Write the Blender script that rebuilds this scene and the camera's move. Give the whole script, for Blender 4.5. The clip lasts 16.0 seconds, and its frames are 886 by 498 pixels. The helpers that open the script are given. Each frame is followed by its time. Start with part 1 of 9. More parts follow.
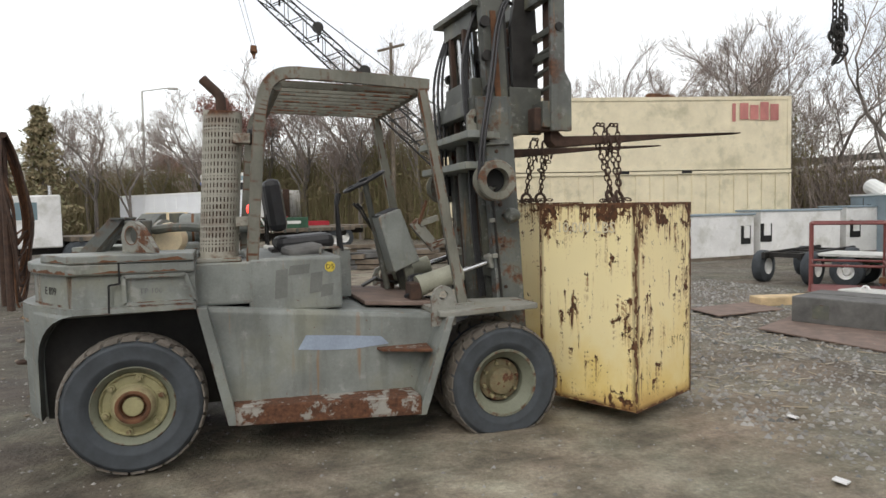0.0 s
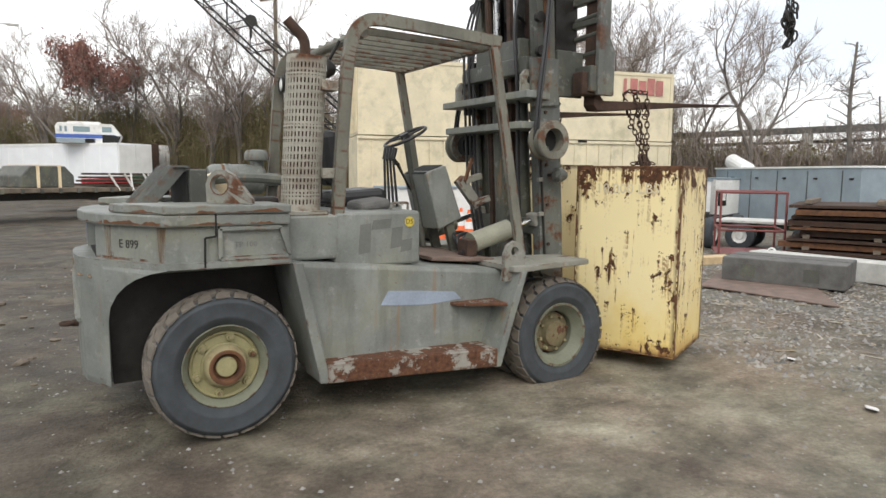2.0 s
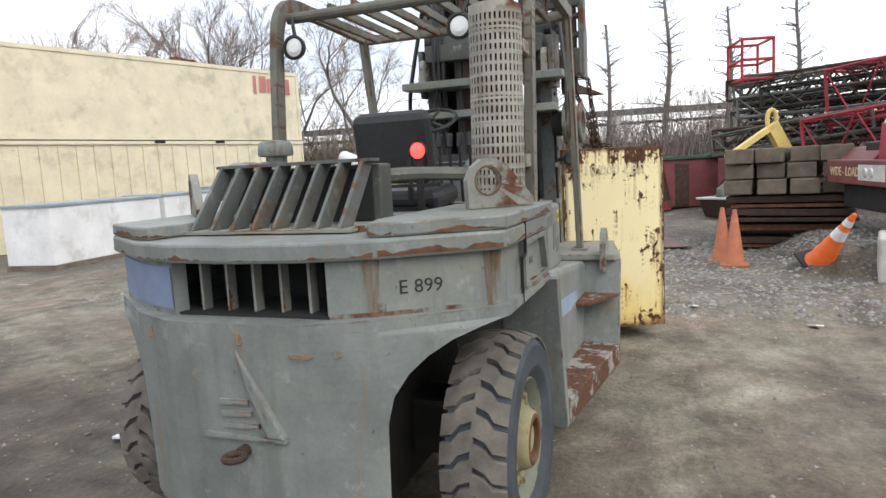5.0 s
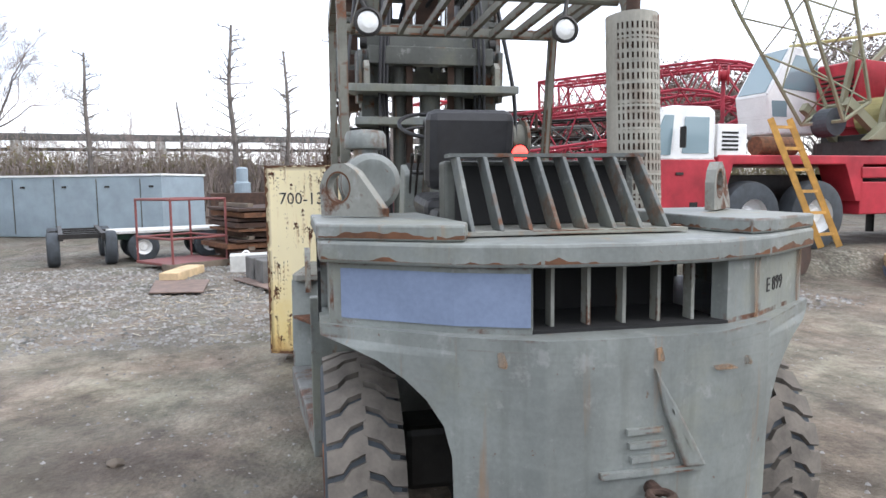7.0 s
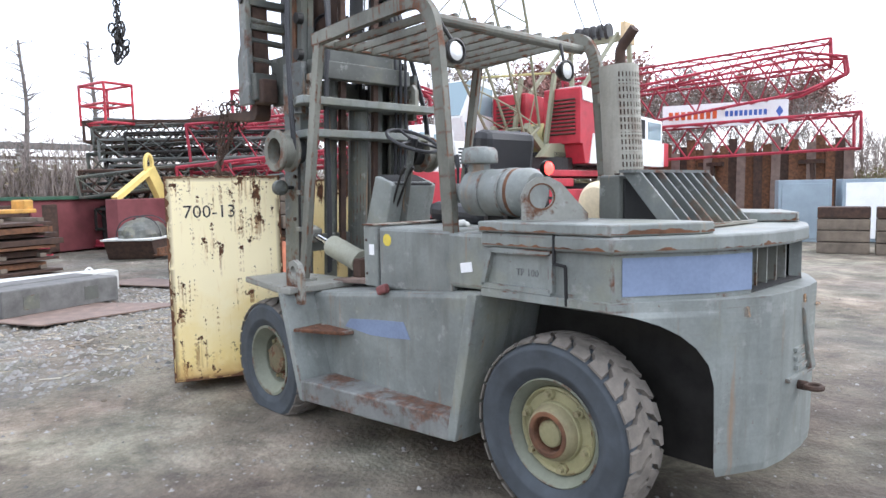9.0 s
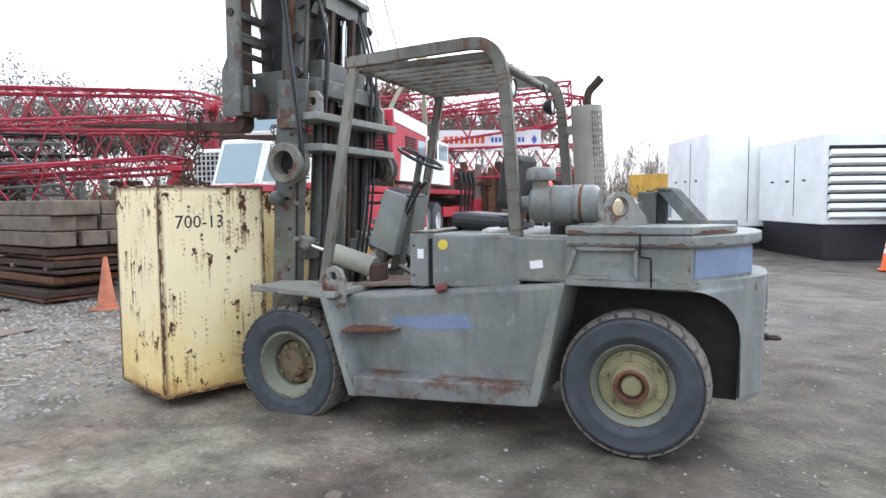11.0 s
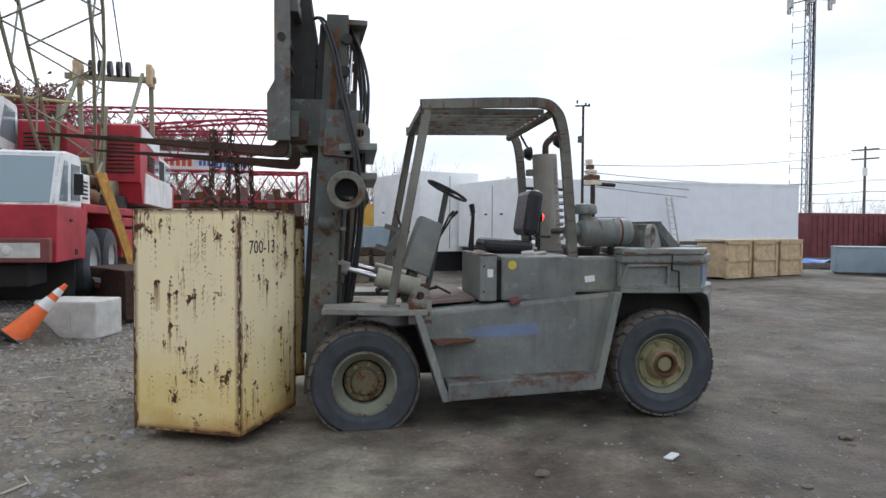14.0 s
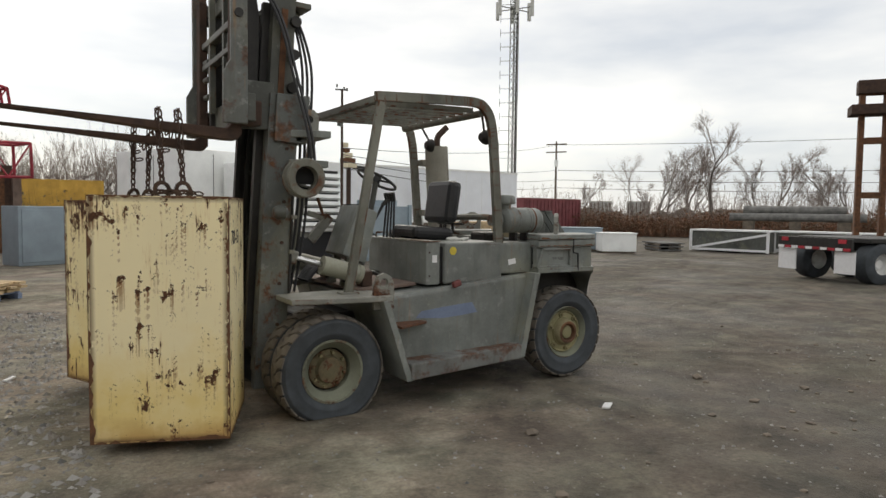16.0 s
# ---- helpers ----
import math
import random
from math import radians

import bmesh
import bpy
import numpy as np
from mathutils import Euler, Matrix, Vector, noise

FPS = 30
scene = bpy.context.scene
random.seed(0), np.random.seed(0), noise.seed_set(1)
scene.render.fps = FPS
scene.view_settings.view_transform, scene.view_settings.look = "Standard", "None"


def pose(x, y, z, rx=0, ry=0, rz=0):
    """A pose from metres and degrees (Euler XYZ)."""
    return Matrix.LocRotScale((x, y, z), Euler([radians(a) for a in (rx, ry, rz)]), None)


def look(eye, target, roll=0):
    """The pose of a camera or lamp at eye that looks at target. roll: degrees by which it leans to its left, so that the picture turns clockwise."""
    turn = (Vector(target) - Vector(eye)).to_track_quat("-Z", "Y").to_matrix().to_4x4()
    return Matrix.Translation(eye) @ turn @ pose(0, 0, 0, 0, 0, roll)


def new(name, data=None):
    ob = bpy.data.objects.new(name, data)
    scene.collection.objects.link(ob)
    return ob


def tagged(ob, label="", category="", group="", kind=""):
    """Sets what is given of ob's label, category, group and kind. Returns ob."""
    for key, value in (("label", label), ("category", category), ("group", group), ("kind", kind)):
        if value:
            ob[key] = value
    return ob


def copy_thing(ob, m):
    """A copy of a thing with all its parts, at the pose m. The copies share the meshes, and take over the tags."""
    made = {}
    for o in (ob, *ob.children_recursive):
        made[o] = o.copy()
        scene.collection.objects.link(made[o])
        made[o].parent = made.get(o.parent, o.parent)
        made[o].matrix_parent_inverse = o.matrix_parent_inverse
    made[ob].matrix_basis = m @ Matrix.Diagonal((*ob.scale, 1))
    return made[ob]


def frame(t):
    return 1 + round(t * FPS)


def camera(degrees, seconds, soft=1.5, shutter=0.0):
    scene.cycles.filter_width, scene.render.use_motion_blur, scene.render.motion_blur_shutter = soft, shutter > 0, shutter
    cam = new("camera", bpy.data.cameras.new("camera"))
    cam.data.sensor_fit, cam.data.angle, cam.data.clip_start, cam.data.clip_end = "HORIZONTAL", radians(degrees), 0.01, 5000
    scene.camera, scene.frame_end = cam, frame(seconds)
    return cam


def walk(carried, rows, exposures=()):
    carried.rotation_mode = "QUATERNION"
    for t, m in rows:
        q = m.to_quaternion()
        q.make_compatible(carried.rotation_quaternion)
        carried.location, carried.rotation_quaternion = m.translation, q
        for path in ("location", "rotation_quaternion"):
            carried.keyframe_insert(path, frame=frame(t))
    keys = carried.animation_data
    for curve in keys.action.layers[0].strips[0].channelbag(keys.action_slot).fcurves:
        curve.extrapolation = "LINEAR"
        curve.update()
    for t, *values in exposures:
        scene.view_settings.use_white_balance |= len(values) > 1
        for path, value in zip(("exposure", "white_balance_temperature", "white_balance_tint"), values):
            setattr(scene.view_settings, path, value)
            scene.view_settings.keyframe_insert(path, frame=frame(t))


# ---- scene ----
cam = camera(67.55, 16.0)

PATH = [
    (0, (0.597, -5.742, 1.708), (1.231, -3.849, 1.593), -1.1),
    (0.5, (0.218, -5.593, 1.687), (0.935, -3.730, 1.563), -1.2),
    (1, (-0.153, -5.569, 1.660), (0.677, -3.756, 1.505), -1.2),
    (1.5, (-0.524, -5.410, 1.645), (0.394, -3.645, 1.435), -0.6),
    (2, (-0.905, -5.132, 1.661), (0.108, -3.422, 1.436), 0.5),
    (2.5, (-1.325, -4.787, 1.629), (-0.204, -3.146, 1.408), 1.1),
    (3, (-1.651, -4.243, 1.621), (-0.398, -2.704, 1.375), 0.4),
    (3.5, (-1.999, -3.649, 1.651), (-0.563, -2.280, 1.397), 3.1),
    (3.7, (-2.116, -3.400, 1.650), (-0.620, -2.097, 1.397), 2.7),
    (5.8, (-2.880, -0.557, 1.643), (-0.923, -0.218, 1.405), -2.5),
    (6, (-2.852, -0.312, 1.623), (-0.883, -0.045, 1.394), -1.6),
    (6.5, (-2.780, 0.342, 1.616), (-0.789, 0.344, 1.420), -1.9),
    (7, (-2.624, 0.994, 1.590), (-0.674, 0.599, 1.395), -0.6),
    (7.5, (-2.492, 1.637, 1.605), (-0.644, 0.908, 1.378), -0.4),
    (8, (-2.356, 2.222, 1.620), (-0.644, 1.217, 1.379), 1.8),
    (8.5, (-2.118, 2.830, 1.634), (-0.522, 1.640, 1.442), -0.7),
    (9, (-1.918, 3.427, 1.629), (-0.467, 2.063, 1.447), -1.1),
    (9.2, (-1.778, 3.636, 1.592), (-0.398, 2.197, 1.430), -2.3),
    (11.3, (-0.335, 5.418, 1.648), (0.372, 3.552, 1.515), 0.5),
    (11.5, (-0.136, 5.554, 1.676), (0.497, 3.661, 1.557), 0.8),
    (12, (0.353, 5.900, 1.661), (0.865, 3.968, 1.594), -0.2),
    (12.5, (0.896, 6.120, 1.640), (1.267, 4.157, 1.562), 0.7),
    (13, (1.489, 6.296, 1.645), (1.709, 4.309, 1.583), 1.0),
    (13.5, (2.058, 6.438, 1.643), (2.038, 4.439, 1.577), 0.9),
    (14, (2.700, 6.450, 1.633), (2.440, 4.468, 1.569), 0.3),
    (14.5, (3.232, 6.455, 1.630), (2.744, 4.517, 1.555), 1.2),
    (15, (3.760, 6.315, 1.663), (3.039, 4.452, 1.557), 0.7),
    (15.5, (4.265, 6.286, 1.686), (3.345, 4.514, 1.575), -1.5),
    (16, (4.722, 6.087, 1.691), (3.671, 4.390, 1.575), 0.7),
]
EXPOSURE = [(0, 0.15, 6800, 9), (1.5, 0.38, 6850, 9), (3.5, 0.5, 6700, 10), (6, 0.72, 6300, 11), (7, 0.97, 6200, 12), (8, 1.26, 6200, 12), (9, 1.25, 6000, 12), (11.5, 1.0, 6000, 11), (12.5, 0.7, 6050, 11), (14, 0.14, 6150, 11), (14.5, -0.05, 6250, 10), (15.2, -0.05, 6600, 9), (16, -0.05, 7150, 9)]
walk(cam, [(t, look(e, g, r)) for t, e, g, r in PATH], EXPOSURE)

# ---------------------------------------------------------------- light
SUN_EL, SUN_ROT = 40.0, 150.0
sun_data = bpy.data.lights.new("sun", "SUN")
sun_data.energy, sun_data.angle, sun_data.color = 1.0, radians(30), (1.0, 0.95, 0.88)
sun = new("sun", sun_data)
sun.matrix_world = pose(0, 0, 30, 90 - SUN_EL, 0, SUN_ROT - 180)

world = bpy.data.worlds.new("sky")
scene.world = world
world.use_nodes = True
wt = world.node_tree
wt.nodes.clear()
w_out = wt.nodes.new("ShaderNodeOutputWorld")
w_bg = wt.nodes.new("ShaderNodeBackground")
w_sky = wt.nodes.new("ShaderNodeTexSky")
w_sky.sky_type, w_sky.sun_disc = "NISHITA", False
w_sky.sun_elevation, w_sky.sun_rotation = radians(SUN_EL), radians(SUN_ROT)
w_co = wt.nodes.new("ShaderNodeTexCoord")
w_map = wt.nodes.new("ShaderNodeMapping")
w_map.inputs["Scale"].default_value = (1.0, 1.0, 3.6)
w_noise = wt.nodes.new("ShaderNodeTexNoise")
w_noise.inputs["Scale"].default_value = 1.5
w_noise.inputs["Detail"].default_value = 6
w_noise.inputs["Roughness"].default_value = 0.52
w_ramp = wt.nodes.new("ShaderNodeValToRGB")
w_ramp.color_ramp.elements[0].position, w_ramp.color_ramp.elements[0].color = 0.36, (0.62, 0.67, 0.76, 1)
w_ramp.color_ramp.elements[1].position, w_ramp.color_ramp.elements[1].color = 0.58, (1.02, 1.03, 1.05, 1)
w_mix = wt.nodes.new("ShaderNodeMix")
w_mix.data_type = "RGBA"
w_mix.inputs[0].default_value = 0.82
w_mul = wt.nodes.new("ShaderNodeVectorMath")
w_mul.operation = "SCALE"
w_mul.inputs["Scale"].default_value = 0.13
L = wt.links.new
L(w_co.outputs["Generated"], w_map.inputs["Vector"])
L(w_map.outputs[0], w_noise.inputs["Vector"])
L(w_noise.outputs["Fac"], w_ramp.inputs[0])
L(w_sky.outputs[0], w_mul.inputs[0])
L(w_mul.outputs[0], w_mix.inputs[6])
L(w_ramp.outputs[0], w_mix.inputs[7])
L(w_mix.outputs[2], w_bg.inputs["Color"])
w_bg.inputs["Strength"].default_value = 1.22
L(w_bg.outputs[0], w_out.inputs["Surface"])


# ---------------------------------------------------------------- materials
def nodes_of(name):
    m = bpy.data.materials.new(name)
    m.use_nodes = True
    t = m.node_tree
    return m, t, t.nodes["Principled BSDF"]


def noise_node(t, scale, detail=5, rough=0.55, coord="Object", stretch=None):
    co = t.nodes.new("ShaderNodeTexCoord")
    n = t.nodes.new("ShaderNodeTexNoise")
    n.inputs["Scale"].default_value, n.inputs["Detail"].default_value, n.inputs["Roughness"].default_value = scale, detail, rough
    if stretch:
        mp = t.nodes.new("ShaderNodeMapping")
        mp.inputs["Scale"].default_value = stretch
        t.links.new(co.outputs[coord], mp.inputs["Vector"])
        t.links.new(mp.outputs[0], n.inputs["Vector"])
    else:
        t.links.new(co.outputs[coord], n.inputs["Vector"])
    return n


def ramp_node(t, source, *stops):
    r = t.nodes.new("ShaderNodeValToRGB")
    e = r.color_ramp.elements
    while len(e) < len(stops):
        e.new(0.5)
    for k, (p, c) in zip(e, stops):
        k.position = p
        k.color = (c, c, c, 1) if not isinstance(c, tuple) else (*c, 1)
    t.links.new(source, r.inputs[0])
    return r


def mix_node(t, fac, a, b, mode="MIX"):
    m = t.nodes.new("ShaderNodeMix")
    m.data_type, m.blend_type = "RGBA", mode
    for value, socket in ((fac, m.inputs[0]), (a, m.inputs[6]), (b, m.inputs[7])):
        if isinstance(value, (int, float)):
            socket.default_value = value
        elif isinstance(value, tuple):
            socket.default_value = (*value, 1)
        else:
            t.links.new(value, socket)
    return m.outputs[2]


def bump_to(t, bsdf, height, strength, dist=0.01):
    b = t.nodes.new("ShaderNodeBump")
    b.inputs["Strength"].default_value, b.inputs["Distance"].default_value = strength, dist
    t.links.new(height, b.inputs["Height"])
    t.links.new(b.outputs[0], bsdf.inputs["Normal"])


RUST = ((0.05, 0.026, 0.017), (0.17, 0.075, 0.04))


def worn_paint(name, colour, fade=0.12, rust=0.62, rust_scale=5.0, streak=0.0, rough=0.6, edge=0.0, coord="Object", grime=0.0):
    """Old paint: faded patches, dirt, and rust that breaks through in spots and running streaks."""
    m, t, b = nodes_of(name)
    lo = tuple(c * (1 - fade * 1.6) for c in colour)
    hi = tuple(min(1, c * (1 + fade)) for c in colour)
    big = noise_node(t, 1.7, 6, 0.6, coord)
    base = ramp_node(t, big.outputs["Fac"], (0.3, lo), (0.7, hi)).outputs[0]
    grain = noise_node(t, 60, 3, 0.6, coord)
    base = mix_node(t, 0.22, base, ramp_node(t, grain.outputs["Fac"], (0.35, 0.55), (0.65, 1.0)).outputs[0], "MULTIPLY")
    spots = noise_node(t, rust_scale, 9, 0.68, coord)
    mask = ramp_node(t, spots.outputs["Fac"], (rust, 0.0), (rust + 0.035, 1.0)).outputs[0]
    if streak:
        run = noise_node(t, rust_scale * 2.6, 5, 0.55, coord, (1, 1, 0.07))
        run_mask = ramp_node(t, run.outputs["Fac"], (streak - 0.06, 0.0), (streak + 0.03, 0.6)).outputs[0]
        base = mix_node(t, run_mask, base, (0.27, 0.15, 0.07))
        algae = noise_node(t, 1.5, 7, 0.65, coord)
        base = mix_node(t, ramp_node(t, algae.outputs["Fac"], (0.52, 0.0), (0.7, 0.45)).outputs[0], base, (0.25, 0.24, 0.15))
        scuff = noise_node(t, 9.0, 8, 0.7, coord)
        base = mix_node(t, ramp_node(t, scuff.outputs["Fac"], (0.58, 0.0), (0.66, 0.3)).outputs[0], base, (0.42, 0.42, 0.4))
    if grime:
        runs = noise_node(t, 11.0, 6, 0.6, coord, (1, 1, 0.12))
        base = mix_node(t, ramp_node(t, runs.outputs["Fac"], (0.52, 0.0), (0.68, grime)).outputs[0], base, (0.085, 0.085, 0.07))
        dust = noise_node(t, 4.5, 8, 0.68, coord, (1, 1, 0.3))
        base = mix_node(t, ramp_node(t, dust.outputs["Fac"], (0.52, 0.0), (0.75, grime * 0.8)).outputs[0], base, (0.31, 0.315, 0.285))
        pits = noise_node(t, 34.0, 5, 0.6, coord)
        base = mix_node(t, ramp_node(t, pits.outputs["Fac"], (0.68, 0.0), (0.72, 0.8)).outputs[0], base, (0.13, 0.075, 0.045))
    if edge:
        geo = t.nodes.new("ShaderNodeNewGeometry")
        pt = ramp_node(t, geo.outputs["Pointiness"], (0.52, 0.0), (0.58, 1.0)).outputs[0]
        pt = mix_node(t, 1.0, pt, ramp_node(t, spots.outputs["Fac"], (edge, 0.0), (edge + 0.1, 1.0)).outputs[0], "MULTIPLY")
        mask = mix_node(t, 1.0, mask, pt, "LIGHTEN")
    rn = noise_node(t, 28, 6, 0.7, coord)
    rusty = ramp_node(t, rn.outputs["Fac"], (0.32, RUST[0]), (0.7, RUST[1])).outputs[0]
    t.links.new(mix_node(t, mask, base, rusty), b.inputs["Base Color"])
    rr = ramp_node(t, mask, (0.0, rough), (1.0, 0.92)).outputs[0]
    t.links.new(rr, b.inputs["Roughness"])
    b.inputs["Specular IOR Level"].default_value = 0.35
    bump_to(t, b, mix_node(t, 0.5, spots.outputs["Fac"], grain.outputs["Fac"]), 0.25, 0.004)
    return m


def flaked_paint(name, colour, bare=0.0):
    """Thick cream-yellow paint, flaked to dark rust in chips and short runs; brighter yellow where a newer coat shows low down."""
    m, t, b = nodes_of(name)
    big = noise_node(t, 1.6, 4, 0.5)
    base = ramp_node(t, big.outputs["Fac"], (0.3, tuple(c * 0.92 for c in colour)), (0.7, colour)).outputs[0]
    co = t.nodes.new("ShaderNodeTexCoord")
    pos = t.nodes.new("ShaderNodeSeparateXYZ")
    t.links.new(co.outputs["Object"], pos.inputs[0])
    tone = noise_node(t, 3.2, 5, 0.6)
    wob = t.nodes.new("ShaderNodeMath")
    wob.operation = "MULTIPLY_ADD"
    wob.inputs[1].default_value = -1.5
    t.links.new(tone.outputs["Fac"], wob.inputs[0])
    t.links.new(pos.outputs["Z"], wob.inputs[2])
    low = t.nodes.new("ShaderNodeMapRange")
    low.inputs["From Min"].default_value, low.inputs["From Max"].default_value = 0.05, -0.6
    t.links.new(wob.outputs[0], low.inputs["Value"])
    lowc = ramp_node(t, low.outputs[0], (0.0, 0.0), (1.0, 0.6)).outputs[0]
    base = mix_node(t, lowc, base, (0.74, 0.52, 0.1))
    chips = noise_node(t, 14.0, 8, 0.66, "Object", (1, 1, 0.75))
    zone = noise_node(t, 2.6, 5, 0.6)
    zone_f = ramp_node(t, zone.outputs["Fac"], (0.4, 0.0), (0.72, 0.15)).outputs[0]
    top = t.nodes.new("ShaderNodeMapRange")
    top.inputs["From Min"].default_value, top.inputs["From Max"].default_value = 1.3, 1.74
    top.inputs["To Max"].default_value = 0.035 + bare * 2.6
    t.links.new(pos.outputs["Z"], top.inputs["Value"])

    def lifted(node):
        a = t.nodes.new("ShaderNodeMath")
        a.operation = "ADD"
        t.links.new(node.outputs["Fac"], a.inputs[0])
        t.links.new(zone_f, a.inputs[1])
        c = t.nodes.new("ShaderNodeMath")
        c.operation = "ADD"
        t.links.new(a.outputs[0], c.inputs[0])
        t.links.new(top.outputs[0], c.inputs[1])
        return c.outputs[0]
    chip_m = ramp_node(t, lifted(chips), (0.672 - bare * 0.4, 0.0), (0.682 - bare * 0.4, 1.0)).outputs[0]
    # rusty water has run down from the chips in thin lines
    drip = None
    for down, weight in ((0.035, 0.9), (0.08, 0.75), (0.13, 0.55), (0.19, 0.4)):
        shifted = noise_node(t, 14.0, 8, 0.66, "Object", (1, 1, 0.75))
        link = shifted.inputs["Vector"].links[0].from_node
        link.inputs["Location"].default_value = (0, 0, 0.75 * down)
        one = ramp_node(t, lifted(shifted), (0.664 - bare * 0.4, 0.0), (0.684 - bare * 0.4, weight)).outputs[0]
        drip = one if drip is None else mix_node(t, 1.0, drip, one, "LIGHTEN")
    thin = noise_node(t, 48.0, 4, 0.6, "Object", (1, 1, 0.04))
    drip = mix_node(t, 1.0, drip, ramp_node(t, thin.outputs["Fac"], (0.46, 0.0), (0.56, 1.0)).outputs[0], "MULTIPLY")
    runs = noise_node(t, 26.0, 6, 0.6, "Object", (1, 1, 0.1))
    run_m = ramp_node(t, lifted(runs), (0.735 - bare * 0.6, 0.0), (0.75 - bare * 0.6, 1.0)).outputs[0]
    geo = t.nodes.new("ShaderNodeNewGeometry")
    edge = mix_node(t, 1.0, ramp_node(t, geo.outputs["Pointiness"], (0.51, 0.0), (0.56, 1.0)).outputs[0], ramp_node(t, chips.outputs["Fac"], (0.33, 0.0), (0.43, 1.0)).outputs[0], "MULTIPLY")
    mask = mix_node(t, 1.0, mix_node(t, 1.0, chip_m, run_m, "LIGHTEN"), edge, "LIGHTEN")
    halo = ramp_node(t, lifted(runs), (0.64, 0.0), (0.77, 0.4)).outputs[0]
    base = mix_node(t, halo, base, (0.6, 0.36, 0.1))
    base = mix_node(t, drip, base, (0.26, 0.12, 0.04))
    # orange rust that creeps up from the bottom edge
    foot = t.nodes.new("ShaderNodeMath")
    foot.operation = "MULTIPLY_ADD"
    foot.inputs[1].default_value = -0.3
    t.links.new(tone.outputs["Fac"], foot.inputs[0])
    t.links.new(pos.outputs["Z"], foot.inputs[2])
    foot_m = t.nodes.new("ShaderNodeMapRange")
    foot_m.inputs["From Min"].default_value, foot_m.inputs["From Max"].default_value = 0.07, -0.06
    foot_m.inputs["To Max"].default_value = 0.6
    t.links.new(foot.outputs[0], foot_m.inputs["Value"])
    base = mix_node(t, foot_m.outputs[0], base, (0.42, 0.2, 0.05))
    rn = noise_node(t, 30, 6, 0.7)
    rusty = ramp_node(t, rn.outputs["Fac"], (0.32, (0.03, 0.016, 0.01)), (0.7, (0.15, 0.06, 0.024))).outputs[0]
    t.links.new(mix_node(t, mask, base, rusty), b.inputs["Base Color"])
    t.links.new(ramp_node(t, mask, (0.0, 0.45), (1.0, 0.95)).outputs[0], b.inputs["Roughness"])
    inv = ramp_node(t, mask, (0.0, 1.0), (1.0, 0.0)).outputs[0]
    bump_to(t, b, inv, 0.5, 0.004)
    return m


def plain(name, colour, rough=0.7, metal=0.0, vary=0.15, scale=14.0, bump=0.15, coord="Object"):
    m, t, b = nodes_of(name)
    n = noise_node(t, scale, 6, 0.6, coord)
    lo, hi = tuple(c * (1 - vary) for c in colour), tuple(min(1, c * (1 + vary)) for c in colour)
    fine = noise_node(t, scale * 9, 3, 0.6, coord)
    base = ramp_node(t, n.outputs["Fac"], (0.3, lo), (0.7, hi)).outputs[0]
    base = mix_node(t, 0.2, base, ramp_node(t, fine.outputs["Fac"], (0.3, 0.6), (0.7, 1.0)).outputs[0], "MULTIPLY")
    t.links.new(base, b.inputs["Base Color"])
    t.links.new(ramp_node(t, n.outputs["Fac"], (0.3, max(0.02, rough - 0.1)), (0.7, min(1.0, rough + 0.1))).outputs[0], b.inputs["Roughness"])
    b.inputs["Metallic"].default_value = metal
    if bump:
        bump_to(t, b, fine.outputs["Fac"], bump, 0.003)
    return m


M = {}
M["grey"] = worn_paint("faded_grey_green_paint", (0.228, 0.245, 0.23), 0.24, 0.765, 5.0, 0.69, 0.5, 0.52, grime=0.32)
M["grey_rusty"] = worn_paint("rusted_grey_paint", (0.26, 0.26, 0.23), 0.18, 0.62, 6.0, 0.68, 0.6, 0.5)
M["board"] = worn_paint("rust_eaten_board_paint", (0.3, 0.29, 0.26), 0.2, 0.44, 5.0, 0, 0.7, 0.35)
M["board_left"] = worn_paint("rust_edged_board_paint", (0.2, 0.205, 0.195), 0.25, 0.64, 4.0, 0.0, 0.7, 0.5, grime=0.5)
M["bleached_timber"] = plain("bleached_timber", (0.17, 0.166, 0.156), 0.9, 0, 0.45, 4, 0.5)
M["faded_emblem"] = worn_paint("faded_emblem_red", (0.5, 0.2, 0.18), 0.2, 0.74, 4.0, 0, 0.7)
M["dull_red"] = worn_paint("dull_oxide_red_paint", (0.21, 0.07, 0.065), 0.2, 0.72, 2.5, 0, 0.55)
M["guard"] = worn_paint("guard_paint", (0.19, 0.188, 0.155), 0.26, 0.77, 7.0, 0.0, 0.6, 0.48, grime=0.4)
M["carriage"] = worn_paint("oily_carriage_paint", (0.13, 0.137, 0.128), 0.26, 0.77, 5.0, 0.7, 0.5, 0.5, grime=0.4)
M["mast"] = worn_paint("greasy_mast_paint", (0.098, 0.102, 0.09), 0.25, 0.7, 6.0, 0.72, 0.5, 0.55)
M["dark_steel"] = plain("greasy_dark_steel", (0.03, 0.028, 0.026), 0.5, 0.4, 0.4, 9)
M["yellow"] = flaked_paint("flaking_cream_yellow_paint", (0.93, 0.81, 0.5))
M["yellow_bare"] = flaked_paint("rust_run_yellow_paint", (0.94, 0.81, 0.46), 0.03)
M["rust"] = plain("rust", (0.13, 0.06, 0.03), 0.93, 0.0, 0.55, 11, 0.4)
M["rust_dark"] = plain("dark_rust", (0.06, 0.035, 0.025), 0.93, 0.0, 0.5, 9, 0.4)
M["rubber"] = plain("dusty_rubber", (0.052, 0.06, 0.068), 0.85, 0.0, 0.4, 5, 0.3)
